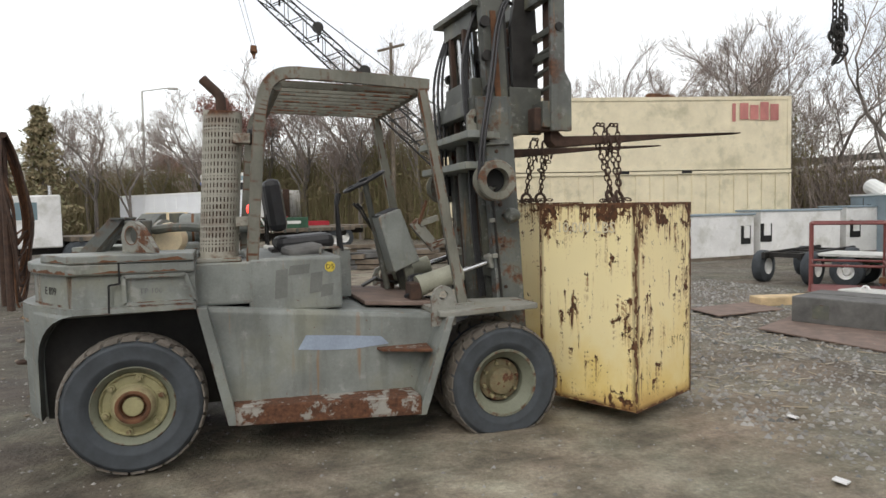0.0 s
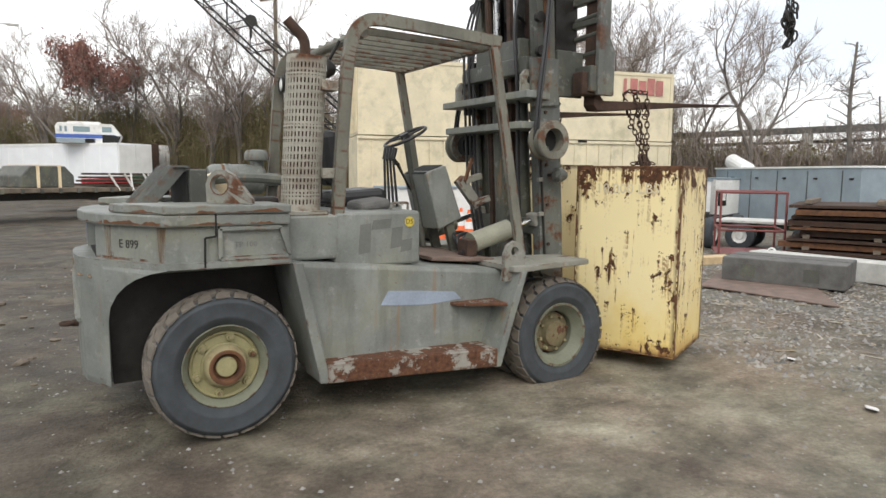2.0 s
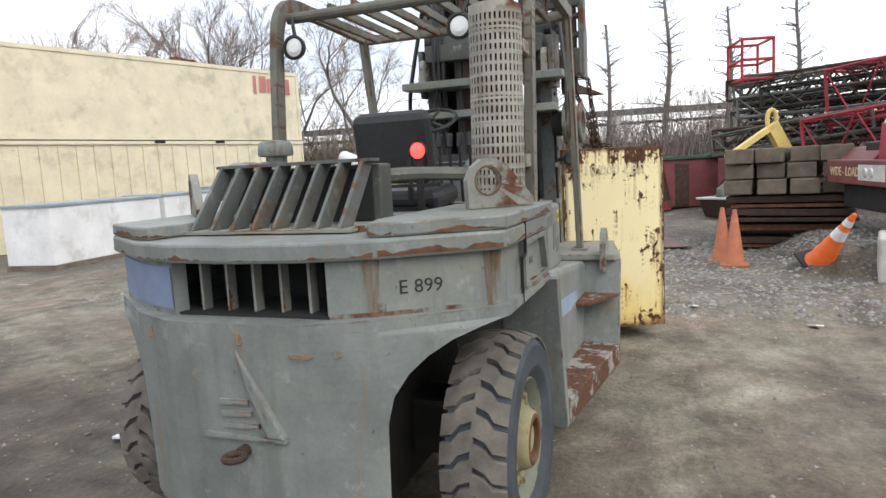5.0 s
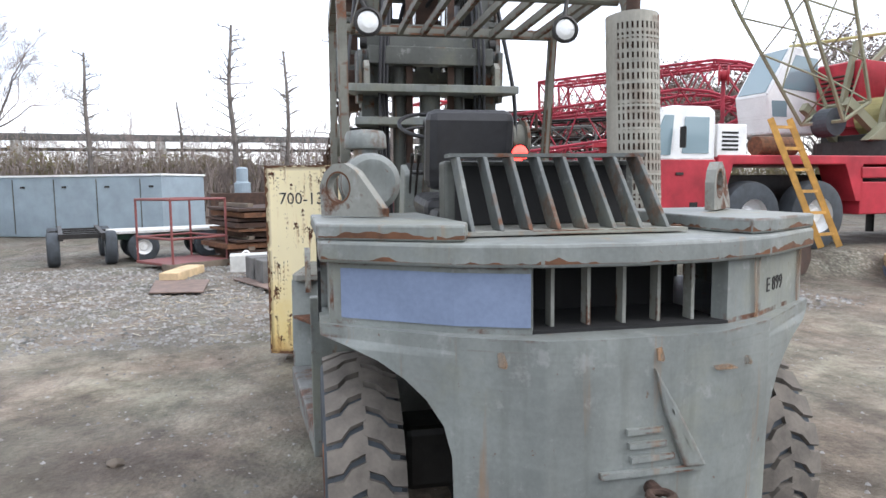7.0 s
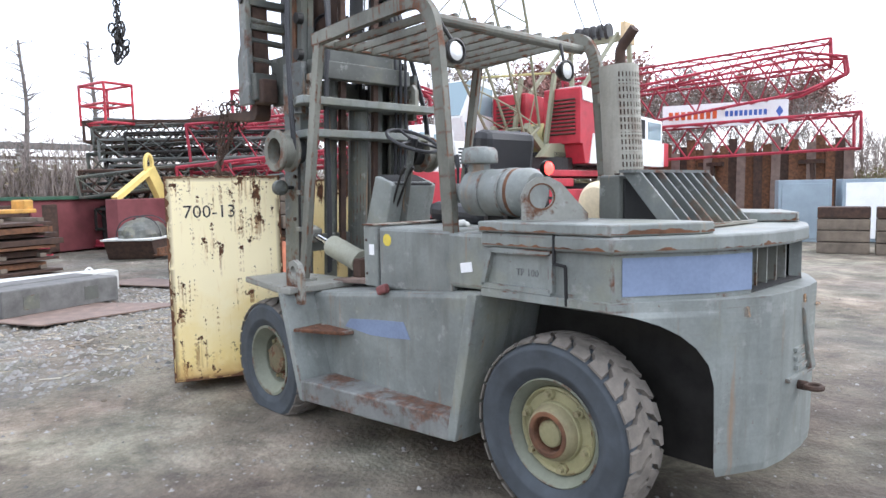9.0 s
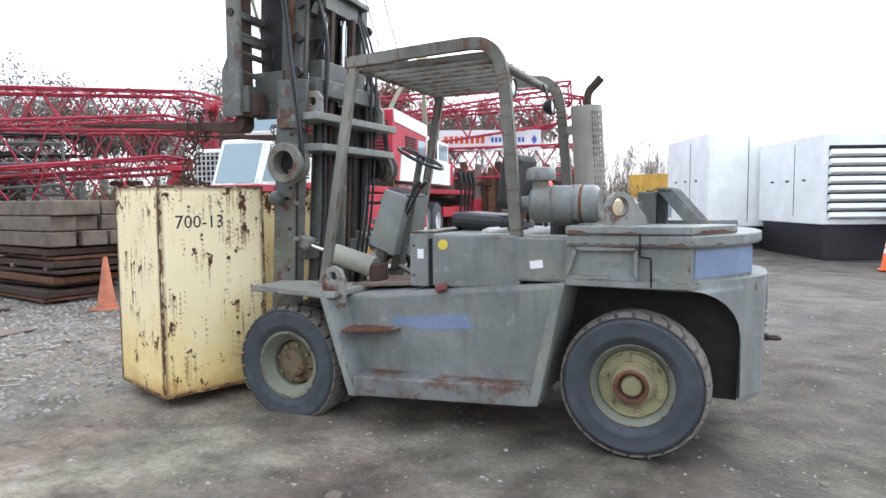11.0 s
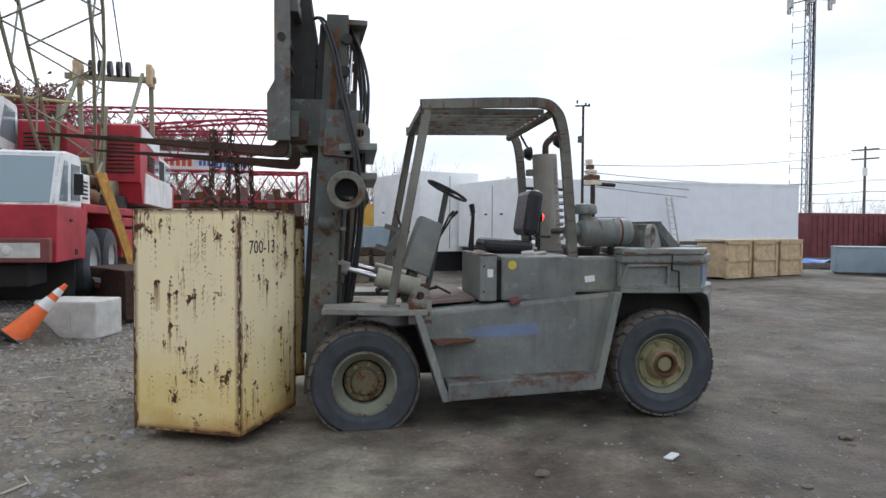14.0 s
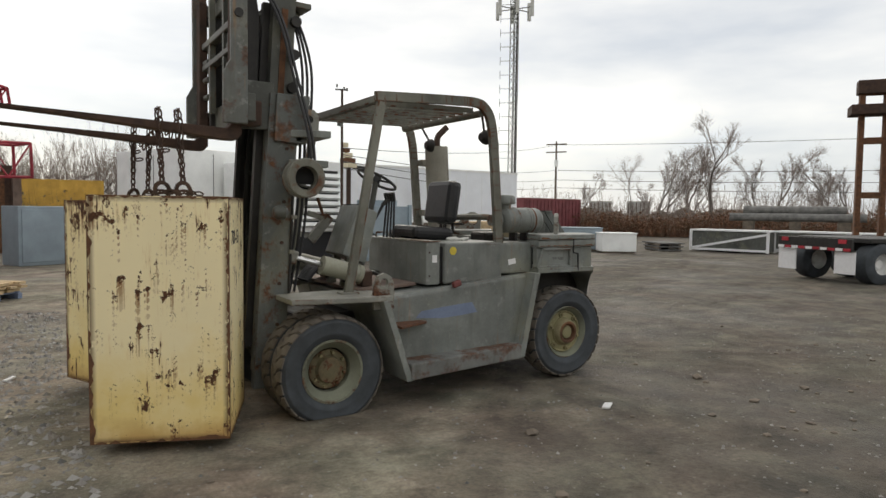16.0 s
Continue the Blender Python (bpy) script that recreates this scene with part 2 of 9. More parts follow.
M["tread"] = plain("dusty_tread", (0.148, 0.13, 0.11), 0.92, 0.0, 0.35, 10, 0.4)
M["rim"] = worn_paint("olive_rim_paint", (0.31, 0.285, 0.155), 0.25, 0.7, 9.0, 0, 0.6, 0.55)
M["rim_pale"] = worn_paint("pale_rim_paint", (0.19, 0.2, 0.15), 0.25, 0.7, 9.0, 0, 0.6, 0.5)
M["blue_fade"] = worn_paint("faded_blue_touch_up", (0.2, 0.25, 0.36), 0.18, 0.78, 8.0, 0, 0.65)
M["blue_pale"] = worn_paint("pale_blue_touch_up", (0.31, 0.37, 0.46), 0.2, 0.74, 8.0, 0, 0.65)
M["hub_olive"] = worn_paint("rusty_olive_hub", (0.3, 0.265, 0.15), 0.3, 0.68, 9.0, 0, 0.7, 0.5)
M["hub_rusty"] = worn_paint("rust_eaten_hub", (0.19, 0.165, 0.095), 0.35, 0.55, 9.0, 0, 0.75, 0.4)
M["mast_grey"] = worn_paint("dark_mast_grey_paint", (0.12, 0.13, 0.124), 0.22, 0.8, 6.0, 0.7, 0.5, 0.52, grime=0.3)
M["patch_grey"] = worn_paint("dark_patch_grey", (0.165, 0.172, 0.16), 0.2, 0.8, 5.0, 0, 0.6)
M["stain"] = plain("orange_rust_stain", (0.34, 0.2, 0.105), 0.8, 0, 0.4, 8, 0.1)
_t = M["stain"].node_tree
_n = noise_node(_t, 30.0, 6, 0.65, "Object", (1, 1, 0.12))
_t.links.new(ramp_node(_t, _n.outputs["Fac"], (0.36, 0.0), (0.66, 0.75)).outputs[0], next(n for n in _t.nodes if n.type == "BSDF_PRINCIPLED").inputs["Alpha"])
M["cylinder"] = worn_paint("pale_cylinder_paint", (0.34, 0.34, 0.27), 0.2, 0.7, 9.0, 0, 0.55)
M["plate_rust"] = plain("trodden_steel_plate", (0.2, 0.145, 0.12), 0.8, 0.2, 0.35, 5, 0.3)
M["black"] = plain("black_vinyl", (0.018, 0.018, 0.02), 0.45, 0.0, 0.3, 20, 0.2)
# near-black; in gaps and openings it carries their shade as colour
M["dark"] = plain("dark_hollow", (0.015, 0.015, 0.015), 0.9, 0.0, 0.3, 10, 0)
M["slot"] = worn_paint("slotted_shield_paint", (0.33, 0.315, 0.265), 0.2, 0.72, 4.0, 0, 0.65, 0.5, grime=0.3)
M["cream_tank"] = worn_paint("stained_cream_plastic", (0.8, 0.66, 0.44), 0.2, 0.76, 5.0, 0, 0.5)
M["chrome"] = plain("bright_rod", (0.6, 0.6, 0.6), 0.2, 1.0, 0.1, 5, 0)
M["red_lens"], _t, _b = nodes_of("red_lens")
_b.inputs["Base Color"].default_value, _b.inputs["Roughness"].default_value = (0.6, 0.01, 0.01, 1), 0.2
_b.inputs["Emission Color"].default_value, _b.inputs["Emission Strength"].default_value = (1, 0.05, 0.035, 1), 2.6
M["lamp_glass"] = plain("lamp_lens", (0.75, 0.75, 0.72), 0.12, 0.3, 0.08, 40, 0.3)
M["white"] = plain("white_label", (0.8, 0.8, 0.8), 0.6, 0.0, 0.05)
M["ink"] = plain("black_stencil", (0.03, 0.028, 0.026), 0.8, 0.0, 0.3)
M["sticker"] = plain("yellow_sticker", (0.6, 0.47, 0.06), 0.6, 0.0, 0.2)
M["hose"] = plain("rubber_hose", (0.03, 0.03, 0.033), 0.55, 0.0, 0.3, 20)
M["red_paint"] = worn_paint("faded_red_paint", (0.42, 0.03, 0.045), 0.25, 0.76, 3.0, 0, 0.5)
M["red_boom"] = worn_paint("red_lattice_paint", (0.35, 0.035, 0.055), 0.3, 0.74, 2.0, 0, 0.6)
M["white_paint"] = worn_paint("dirty_white_paint", (0.82, 0.82, 0.81), 0.08, 0.82, 2.0, 0.82, 0.5)
M["trailer_white"] = worn_paint("clean_trailer_white", (0.86, 0.885, 0.92), 0.03, 0.9, 1.5, 0, 0.4)
M["red_brown"] = worn_paint("weathered_maroon_paint", (0.2, 0.06, 0.065), 0.2, 0.74, 2.5, 0, 0.6)
M["ink_faded"] = plain("faded_stencil", (0.165, 0.17, 0.165), 0.8, 0.0, 0.3)
M["cream_cont"] = worn_paint("cream_container_paint", (0.74, 0.66, 0.48), 0.07, 0.8, 1.5, 0.8, 0.55)
M["blue_grey"] = worn_paint("pale_blue_grey_paint", (0.3, 0.37, 0.42), 0.1, 0.83, 1.5, 0, 0.5)
M["pale_grey"] = worn_paint("pale_grey_paint", (0.9, 0.915, 0.9), 0.06, 0.84, 1.5, 0, 0.5)
M["olive"] = worn_paint("olive_yellow_paint", (0.42, 0.38, 0.16), 0.2, 0.74, 3.0, 0, 0.6)
M["wood"] = plain("raw_lumber", (0.56, 0.42, 0.25), 0.8, 0, 0.25, 5, 0.3)
M["old_wood"] = plain("weathered_timber", (0.16, 0.13, 0.1), 0.9, 0, 0.4, 4, 0.5)
M["grey_timber"] = plain("grey_timber", (0.13, 0.128, 0.123), 0.9, 0, 0.35, 5, 0.4)
M["orange"] = plain("traffic_orange", (0.75, 0.13, 0.02), 0.55, 0, 0.15, 6, 0.1)
M["concrete"] = plain("pale_concrete", (0.55, 0.55, 0.52), 0.85, 0, 0.2, 5, 0.3)
M["cab_white"] = worn_paint("rust_edged_white_paint", (0.8, 0.81, 0.8), 0.06, 0.74, 4.0, 0, 0.5, 0.42)
M["ladder_yellow"] = plain("worn_ladder_yellow", (0.5, 0.27, 0.06), 0.7, 0, 0.3, 6, 0.2)
M["boom_paint"] = worn_paint("boom_yellow_green_paint", (0.24, 0.235, 0.155), 0.15, 0.76, 3.0, 0, 0.6)
M["orange_yellow"] = worn_paint("orange_yellow_paint", (0.6, 0.36, 0.07), 0.15, 0.76, 2.0, 0, 0.6)
M["yellow_plain"] = worn_paint("chipped_machine_yellow", (0.75, 0.58, 0.2), 0.12, 0.74, 6.0, 0, 0.6)
M["trailer_green"] = worn_paint("dark_green_paint", (0.05, 0.12, 0.075), 0.2, 0.76, 5.0, 0, 0.6)
M["window"], _t, _b = nodes_of("tinted_glass")
_b.inputs["Base Color"].default_value, _b.inputs["Roughness"].default_value = (0.2, 0.28, 0.31, 1), 0.05
_b.inputs["Specular IOR Level"].default_value = 0.9


# ---------------------------------------------------------------- mesh helpers
EDGE_WORN = {"grey": 0.014, "grey_rusty": 0.02, "guard": 0.012, "mast": 0.01, "board": 0.03, "yellow": 0.035, "yellow_bare": 0.035, "cab_white": 0.05}


def part(name, bm, mat, parent=None, label=""):
    """Links a bmesh as one mesh object under its thing or part."""
    me = bpy.data.meshes.new(name)
    if mat in EDGE_WORN and len(bm.faces) < 400:
        rim_w = EDGE_WORN[mat]
        for f in [f for f in bm.faces if f.calc_area() > 0.002]:
            w = min(rim_w, 0.22 * min(e.calc_length() for e in f.edges))
            if w > 0.002:
                bmesh.ops.inset_individual(bm, faces=[f], thickness=w, use_even_offset=True)
                bmesh.ops.inset_individual(bm, faces=[f], thickness=w * 0.4, use_even_offset=True)
    bmesh.ops.recalc_face_normals(bm, faces=bm.faces)
    bm.to_mesh(me)
    bm.free()
    me.materials.append(M[mat] if isinstance(mat, str) else mat)
    ob = new(name, me)
    if parent is not None:
        ob.parent = parent
        ob.matrix_parent_inverse = parent.matrix_world.inverted() if parent.parent is None else Matrix()
    if label:
        tagged(ob, label)
    return ob


def thing(name, label, category, group="", kind="", at=(0, 0, 0)):
    ob = new(name)
    ob.location = at
    ob.matrix_world = Matrix.Translation(at)
    ob.empty_display_size = 0.1
    return tagged(ob, label, category, group, kind)


def smooth(ob, angle=40):
    for p in ob.data.polygons:
        p.use_smooth = True
    ob.data.set_sharp_from_angle(angle=radians(angle))
    return ob


def box(bm, c, s, rot=(0, 0, 0), bevel=0.0, taper=None):
    """A box of full size s about c, turned by degrees, its edges rounded by bevel."""
    m = Matrix.Translation(c) @ Euler([radians(a) for a in rot]).to_matrix().to_4x4() @ Matrix.Diagonal((*s, 1))
    r = bmesh.ops.create_cube(bm, size=1)
    vs = r["verts"]
    if taper:
        for v in vs:
            if v.co.z > 0:
                v.co.x *= taper[0]
                v.co.y *= taper[1]
    bmesh.ops.transform(bm, matrix=m, verts=vs)
    if bevel:
        es = list({e for v in vs for e in v.link_edges})
        bmesh.ops.bevel(bm, geom=es, offset=bevel, segments=2, profile=0.5, affect="EDGES")
    return bm


def nb():
    return bmesh.new()


def boxm(*a, **k):
    return box(nb(), *a, **k)


def rod(bm, a, b, r, r2=None, seg=12, caps=True):
    """A round bar from a to b."""
    a, b = Vector(a), Vector(b)
    d = b - a
    m = Matrix.Translation((a + b) / 2) @ d.to_track_quat("Z", "Y").to_matrix().to_4x4()
    bmesh.ops.create_cone(bm, cap_ends=caps, segments=seg, radius1=r, radius2=r if r2 is None else r2, depth=d.length, matrix=m)
    return bm


def bar(bm, a, b, w, h, up=(0, 0, 1)):
    """A square-edged bar from a to b, w across and h along up."""
    a, b = Vector(a), Vector(b)
    d = (b - a).normalized()
    s = d.cross(Vector(up))
    if s.length < 1e-4:
        s = d.cross(Vector((1, 0, 0)))
    s.normalize()
    u = s.cross(d).normalized()
    vs = [bm.verts.new(p + s * (w / 2 * i) + u * (h / 2 * j)) for p in (a, b) for i, j in ((-1, -1), (1, -1), (1, 1), (-1, 1))]
    for f in ((0, 1, 2, 3), (7, 6, 5, 4), (0, 4, 5, 1), (1, 5, 6, 2), (2, 6, 7, 3), (3, 7, 4, 0)):
        bm.faces.new([vs[i] for i in f])
    return bm


def prism(bm, pts, axis, lo, hi, bevel=0.0):
    """A flat outline, given in the two axes other than axis, drawn out from lo to hi along axis."""
    def at(p, v):
        return {"x": (v, p[0], p[1]), "y": (p[0], v, p[1]), "z": (p[0], p[1], v)}[axis]
    a = [bm.verts.new(at(p, lo)) for p in pts]
    b = [bm.verts.new(at(p, hi)) for p in pts]
    fs = [bm.faces.new(a), bm.faces.new(b[::-1])]
    n = len(pts)
    for i in range(n):
        fs.append(bm.faces.new([a[i], b[i], b[(i + 1) % n], a[(i + 1) % n]]))
    if bevel:
        bmesh.ops.recalc_face_normals(bm, faces=fs)
        es = list({e for f in fs for e in f.edges})
        bmesh.ops.bevel(bm, geom=es, offset=bevel, segments=2, profile=0.5, affect="EDGES")
    return bm


def sweep(bm, pts, r, seg=8):
    """A round tube along a line of points."""
    pts = [Vector(p) for p in pts]
    rings = []
    prev = None
    for i, p in enumerate(pts):
        d = (pts[min(i + 1, len(pts) - 1)] - pts[max(i - 1, 0)]).normalized()
        ref = prev if prev is not None else (Vector((0, 0, 1)) if abs(d.z) < 0.9 else Vector((1, 0, 0)))
        s = d.cross(ref).normalized() if d.cross(ref).length > 1e-4 else d.orthogonal().normalized()
        u = s.cross(d).normalized()
        prev = u
        rr = r(i / (len(pts) - 1)) if callable(r) else r
        rings.append([bm.verts.new(p + rr * (math.cos(k * math.tau / seg) * s + math.sin(k * math.tau / seg) * u)) for k in range(seg)])
    for a, b in zip(rings, rings[1:]):
        for k in range(seg):
            bm.faces.new([a[k], a[(k + 1) % seg], b[(k + 1) % seg], b[k]])
    bm.faces.new(rings[0][::-1])
    bm.faces.new(rings[-1])
    return bm


def arc(points, n=6):
    """A smooth line through the points (Catmull-Rom)."""
    p = [Vector(q) for q in points]
    out = []
    for i in range(len(p) - 1):
        a, b, c, d = p[max(i - 1, 0)], p[i], p[i + 1], p[min(i + 2, len(p) - 1)]
        for k in range(n):
            t = k / n
            out.append(0.5 * ((2 * b) + (c - a) * t + (2 * a - 5 * b + 4 * c - d) * t * t + (3 * b - a - 3 * c + d) * t ** 3))
    return out + [p[-1]]


def spin(bm, profile, centre, axis="y", seg=32):
    """Turns a profile of (radius, along) about an axis through centre."""
    rings = []
    for r, h in profile:
        ring = []
        for k in range(seg):
            c, s = math.cos(k * math.tau / seg) * r, math.sin(k * math.tau / seg) * r
            o = {"x": (h, c, s), "y": (c, h, s), "z": (c, s, h)}[axis]
            ring.append(bm.verts.new(Vector(centre) + Vector(o)))
        rings.append(ring)
    for a, b in zip(rings, rings[1:]):
        for k in range(seg):
            bm.faces.new([a[k], a[(k + 1) % seg], b[(k + 1) % seg], b[k]])
    bmesh.ops.remove_doubles(bm, verts=bm.verts, dist=1e-6)
    return bm


def holed_plate(bm, poly, c, r, thick, m, n=28):
    """A plate of outline poly in its own x and z, thick along y, with a round hole at c, set at the pose m."""
    def reach(a):
        best = 9.0
        dx, dz = math.cos(a), math.sin(a)
        for (x0, z0), (x1, z1) in zip(poly, poly[1:] + poly[:1]):
            ex, ez = x1 - x0, z1 - z0
            den = dx * ez - dz * ex
            if abs(den) > 1e-9:
                k = ((x0 - c[0]) * ez - (z0 - c[1]) * ex) / den
                q = ((x0 - c[0]) * dz - (z0 - c[1]) * dx) / den
                if k > 0 and -1e-6 <= q <= 1 + 1e-6:
                    best = min(best, k)
        return best
    angles = sorted([k * math.tau / n for k in range(n)] + [math.atan2(z - c[1], x - c[0]) % math.tau for x, z in poly])
    rings = []
    for y in (-thick / 2, thick / 2):
        rings.append([bm.verts.new(m @ Vector((c[0] + r * math.cos(a), y, c[1] + r * math.sin(a)))) for a in angles])
        rings.append([bm.verts.new(m @ Vector((c[0] + reach(a) * math.cos(a), y, c[1] + reach(a) * math.sin(a)))) for a in angles])
    for i, j in ((0, 1), (1, 3), (3, 2), (2, 0)):
        for k in range(len(angles)):
            h = (k + 1) % len(angles)
            bm.faces.new([rings[i][k], rings[i][h], rings[j][h], rings[j][k]])
    return bm


def text_mesh(text, size, mat_name, parent, name, m, depth=0.002, label=""):
    """Flat letters at the pose m, reading along its x with its z towards the reader."""
    cu = bpy.data.curves.new(name, "FONT")
    cu.body, cu.size, cu.extrude, cu.align_x, cu.align_y = text, size, depth, "CENTER", "CENTER"
    cu.resolution_u = 2
    tmp = bpy.data.objects.new(name + "_tmp", cu)
    scene.collection.objects.link(tmp)
    me = bpy.data.meshes.new_from_object(tmp.evaluated_get(bpy.context.evaluated_depsgraph_get()))
    bpy.data.objects.remove(tmp)
    bpy.data.curves.remove(cu)
    me.transform(m)
    me.materials.clear()
    me.materials.append(M[mat_name])
    ob = new(name, me)
    if parent is not None:
        ob.parent = parent
        ob.matrix_parent_inverse = parent.matrix_world.inverted()
    if label:
        tagged(ob, label)
    return ob


# ---------------------------------------------------------------- ground
def ground_material():
    m, t, b = nodes_of("packed_dirt_and_gravel")
    big = noise_node(t, 0.3, 6, 0.62)
    mid = noise_node(t, 1.7, 10, 0.68)
    tint_src = noise_node(t, 0.55, 6, 0.6)
    fine = noise_node(t, 26, 6, 0.7)
    v = t.nodes.new("ShaderNodeTexVoronoi")
    v.inputs["Scale"].default_value = 27
    co = t.nodes.new("ShaderNodeTexCoord")
    t.links.new(co.outputs["Object"], v.inputs["Vector"])
    dirt = ramp_node(t, mid.outputs["Fac"], (0.34, (0.165, 0.136, 0.11)), (0.5, (0.35, 0.3, 0.248)), (0.68, (0.58, 0.52, 0.445))).outputs[0]
    grav = ramp_node(t, v.outputs["Color"], (0.15, (0.046, 0.042, 0.038)), (0.55, (0.17, 0.158, 0.144)), (0.92, (0.45, 0.437, 0.415))).outputs[0]
    # mud worked up between the stones, and patches where wood has rotted into it
    mud = noise_node(t, 1.1, 9, 0.72, "Object", (1.0, 0.7, 1.0))
    grav = mix_node(t, ramp_node(t, mud.outputs["Fac"], (0.44, 0.0), (0.56, 0.85)).outputs[0], grav, ramp_node(t, fine.outputs["Fac"], (0.35, (0.085, 0.07, 0.057)), (0.65, (0.25, 0.21, 0.175))).outputs[0])
    # the yard ahead of the truck is loose gravel, the track round it is packed dirt
    pos = t.nodes.new("ShaderNodeSeparateXYZ")
    t.links.new(co.outputs["Object"], pos.inputs[0])
    add = t.nodes.new("ShaderNodeMath")
    add.operation = "MULTIPLY_ADD"
    add.inputs[1].default_value, add.inputs[2].default_value = 9.0, -5.4
    t.links.new(mid.outputs["Fac"], add.inputs[0])
    s = t.nodes.new("ShaderNodeMath")
    s.operation = "ADD"
    t.links.new(add.outputs[0], s.inputs[0])
    t.links.new(pos.outputs["X"], s.inputs[1])
    zone = ramp_node(t, s.outputs[0], (0.0, 0.06), (1.0, 0.75))
    mr = t.nodes.new("ShaderNodeMapRange")
    mr.inputs["From Min"].default_value, mr.inputs["From Max"].default_value = 3.0, 7.0
    mr.inputs["To Min"].default_value, mr.inputs["To Max"].default_value = 0.0, 1.0
    t.links.new(s.outputs[0], mr.inputs["Value"])
    t.links.new(mr.outputs[0], zone.inputs[0])
    col = mix_node(t, zone.outputs[0], dirt, grav)
    col = mix_node(t, 0.6, col, ramp_node(t, big.outputs["Fac"], (0.38, 0.7), (0.62, 1.0)).outputs[0], "MULTIPLY")
    col = mix_node(t, 0.6, col, ramp_node(t, fine.outputs["Fac"], (0.32, 0.4), (0.66, 1.0)).outputs[0], "MULTIPLY")
    grit = noise_node(t, 140, 3, 0.6)
    col = mix_node(t, 0.5, col, ramp_node(t, grit.outputs["Fac"], (0.35, 0.45), (0.62, 1.0)).outputs[0], "MULTIPLY")
    # pale pebbles pressed into the dirt, and ruts drawn out along the drive
    pv = t.nodes.new("ShaderNodeTexVoronoi")
    pv.inputs["Scale"].default_value = 11
    t.links.new(co.outputs["Object"], pv.inputs["Vector"])
    peb = ramp_node(t, pv.outputs["Distance"], (0.1, 1.0), (0.14, 0.0)).outputs[0]
    pick = ramp_node(t, pv.outputs["Color"], (0.45, 0.0), (0.5, 1.0)).outputs[0]
    col = mix_node(t, mix_node(t, 1.0, peb, pick, "MULTIPLY"), col, ramp_node(t, pv.outputs["Color"], (0.5, (0.2, 0.18, 0.16)), (0.9, (0.46, 0.44, 0.41))).outputs[0])
    rut = noise_node(t, 1.1, 6, 0.62, "Object", (0.45, 1.3, 1))
    col = mix_node(t, 0.62, col, ramp_node(t, rut.outputs["Fac"], (0.36, 0.5), (0.58, 1.05)).outputs[0], "MULTIPLY")
    # damp blots and pale scrapes a hand or two across
    blot = noise_node(t, 3.6, 8, 0.7)
    col = mix_node(t, 0.6, col, ramp_node(t, blot.outputs["Fac"], (0.36, 0.5), (0.48, 1.0), (0.66, 1.3)).outputs[0], "MULTIPLY")
    # the dirt is multiplied darker towards low x, reaching further where y is high
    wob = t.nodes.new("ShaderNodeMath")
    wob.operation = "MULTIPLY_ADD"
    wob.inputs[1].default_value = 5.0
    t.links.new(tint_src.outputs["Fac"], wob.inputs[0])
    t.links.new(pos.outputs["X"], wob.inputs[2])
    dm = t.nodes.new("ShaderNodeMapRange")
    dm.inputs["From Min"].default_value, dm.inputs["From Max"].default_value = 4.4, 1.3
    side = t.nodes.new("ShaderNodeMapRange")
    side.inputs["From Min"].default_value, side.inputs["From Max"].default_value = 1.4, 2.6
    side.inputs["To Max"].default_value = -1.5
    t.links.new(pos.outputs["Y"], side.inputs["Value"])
    dark_reach = t.nodes.new("ShaderNodeMath")
    dark_reach.operation = "ADD"
    t.links.new(wob.outputs[0], dark_reach.inputs[0])
    t.links.new(side.outputs[0], dark_reach.inputs[1])
    t.links.new(dark_reach.outputs[0], dm.inputs["Value"])
    # wheel tracks of wet dark earth
    track = noise_node(t, 1.3, 9, 0.7, "Object", (0.5, 1.2, 1))
    col = mix_node(t, ramp_node(t, track.outputs["Fac"], (0.55, 0.0), (0.66, 0.6)).outputs[0], col, (0.075, 0.06, 0.05))
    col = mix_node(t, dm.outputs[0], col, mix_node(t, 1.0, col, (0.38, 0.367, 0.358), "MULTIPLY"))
    tint = noise_node(t, 0.75, 5, 0.6)
    col = mix_node(t, 0.8, col, ramp_node(t, tint.outputs["Fac"], (0.36, (1.0, 0.9, 0.8)), (0.62, (0.9, 0.98, 0.84))).outputs[0], "MULTIPLY")
    t.links.new(col, b.inputs["Base Color"])
    b.inputs["Roughness"].default_value = 0.92
    t.links.new(ramp_node(t, big.outputs["Fac"], (0.35, 0.6), (0.6, 0.95)).outputs[0], b.inputs["Roughness"])
    bump_to(t, b, mix_node(t, 0.3, fine.outputs["Fac"], v.outputs["Distance"]), 0.75, 0.03)
    return m


def soft_step(a, b, v):
    q = min(1.0, max(0.0, (v - a) / (b - a)))
    return q * q * (3 - 2 * q)


def relief(x, y):
    """The ground's own small ups and downs."""
    r = math.hypot(x - 1.3, y)
    near = min(1.0, max(0.0, (r - 2.6) / 3.0))
    rise = 0.36 * soft_step(6.9, 7.4, x) * soft_step(13.5, 11.5, x) * soft_step(-2.6, -3.6, y) * soft_step(-23.0, -20.5, y)
    n = noise.noise(Vector((x * 0.45, y * 0.45, 3.1))) * 0.05 + noise.noise(Vector((x * 1.7, y * 1.7, 7.7))) * 0.018
    furrow = 0.08 * math.exp(-((x - 6.55 + 0.25 * math.sin(y * 1.7)) / 0.28) ** 2) * soft_step(2.2, 1.2, y) * soft_step(-2.6, -1.4, y)
    lumps = 0.02 * noise.noise(Vector((x * 3.3, y * 3.3, 1.3))) * near
    return n * near + rise + furrow + lumps


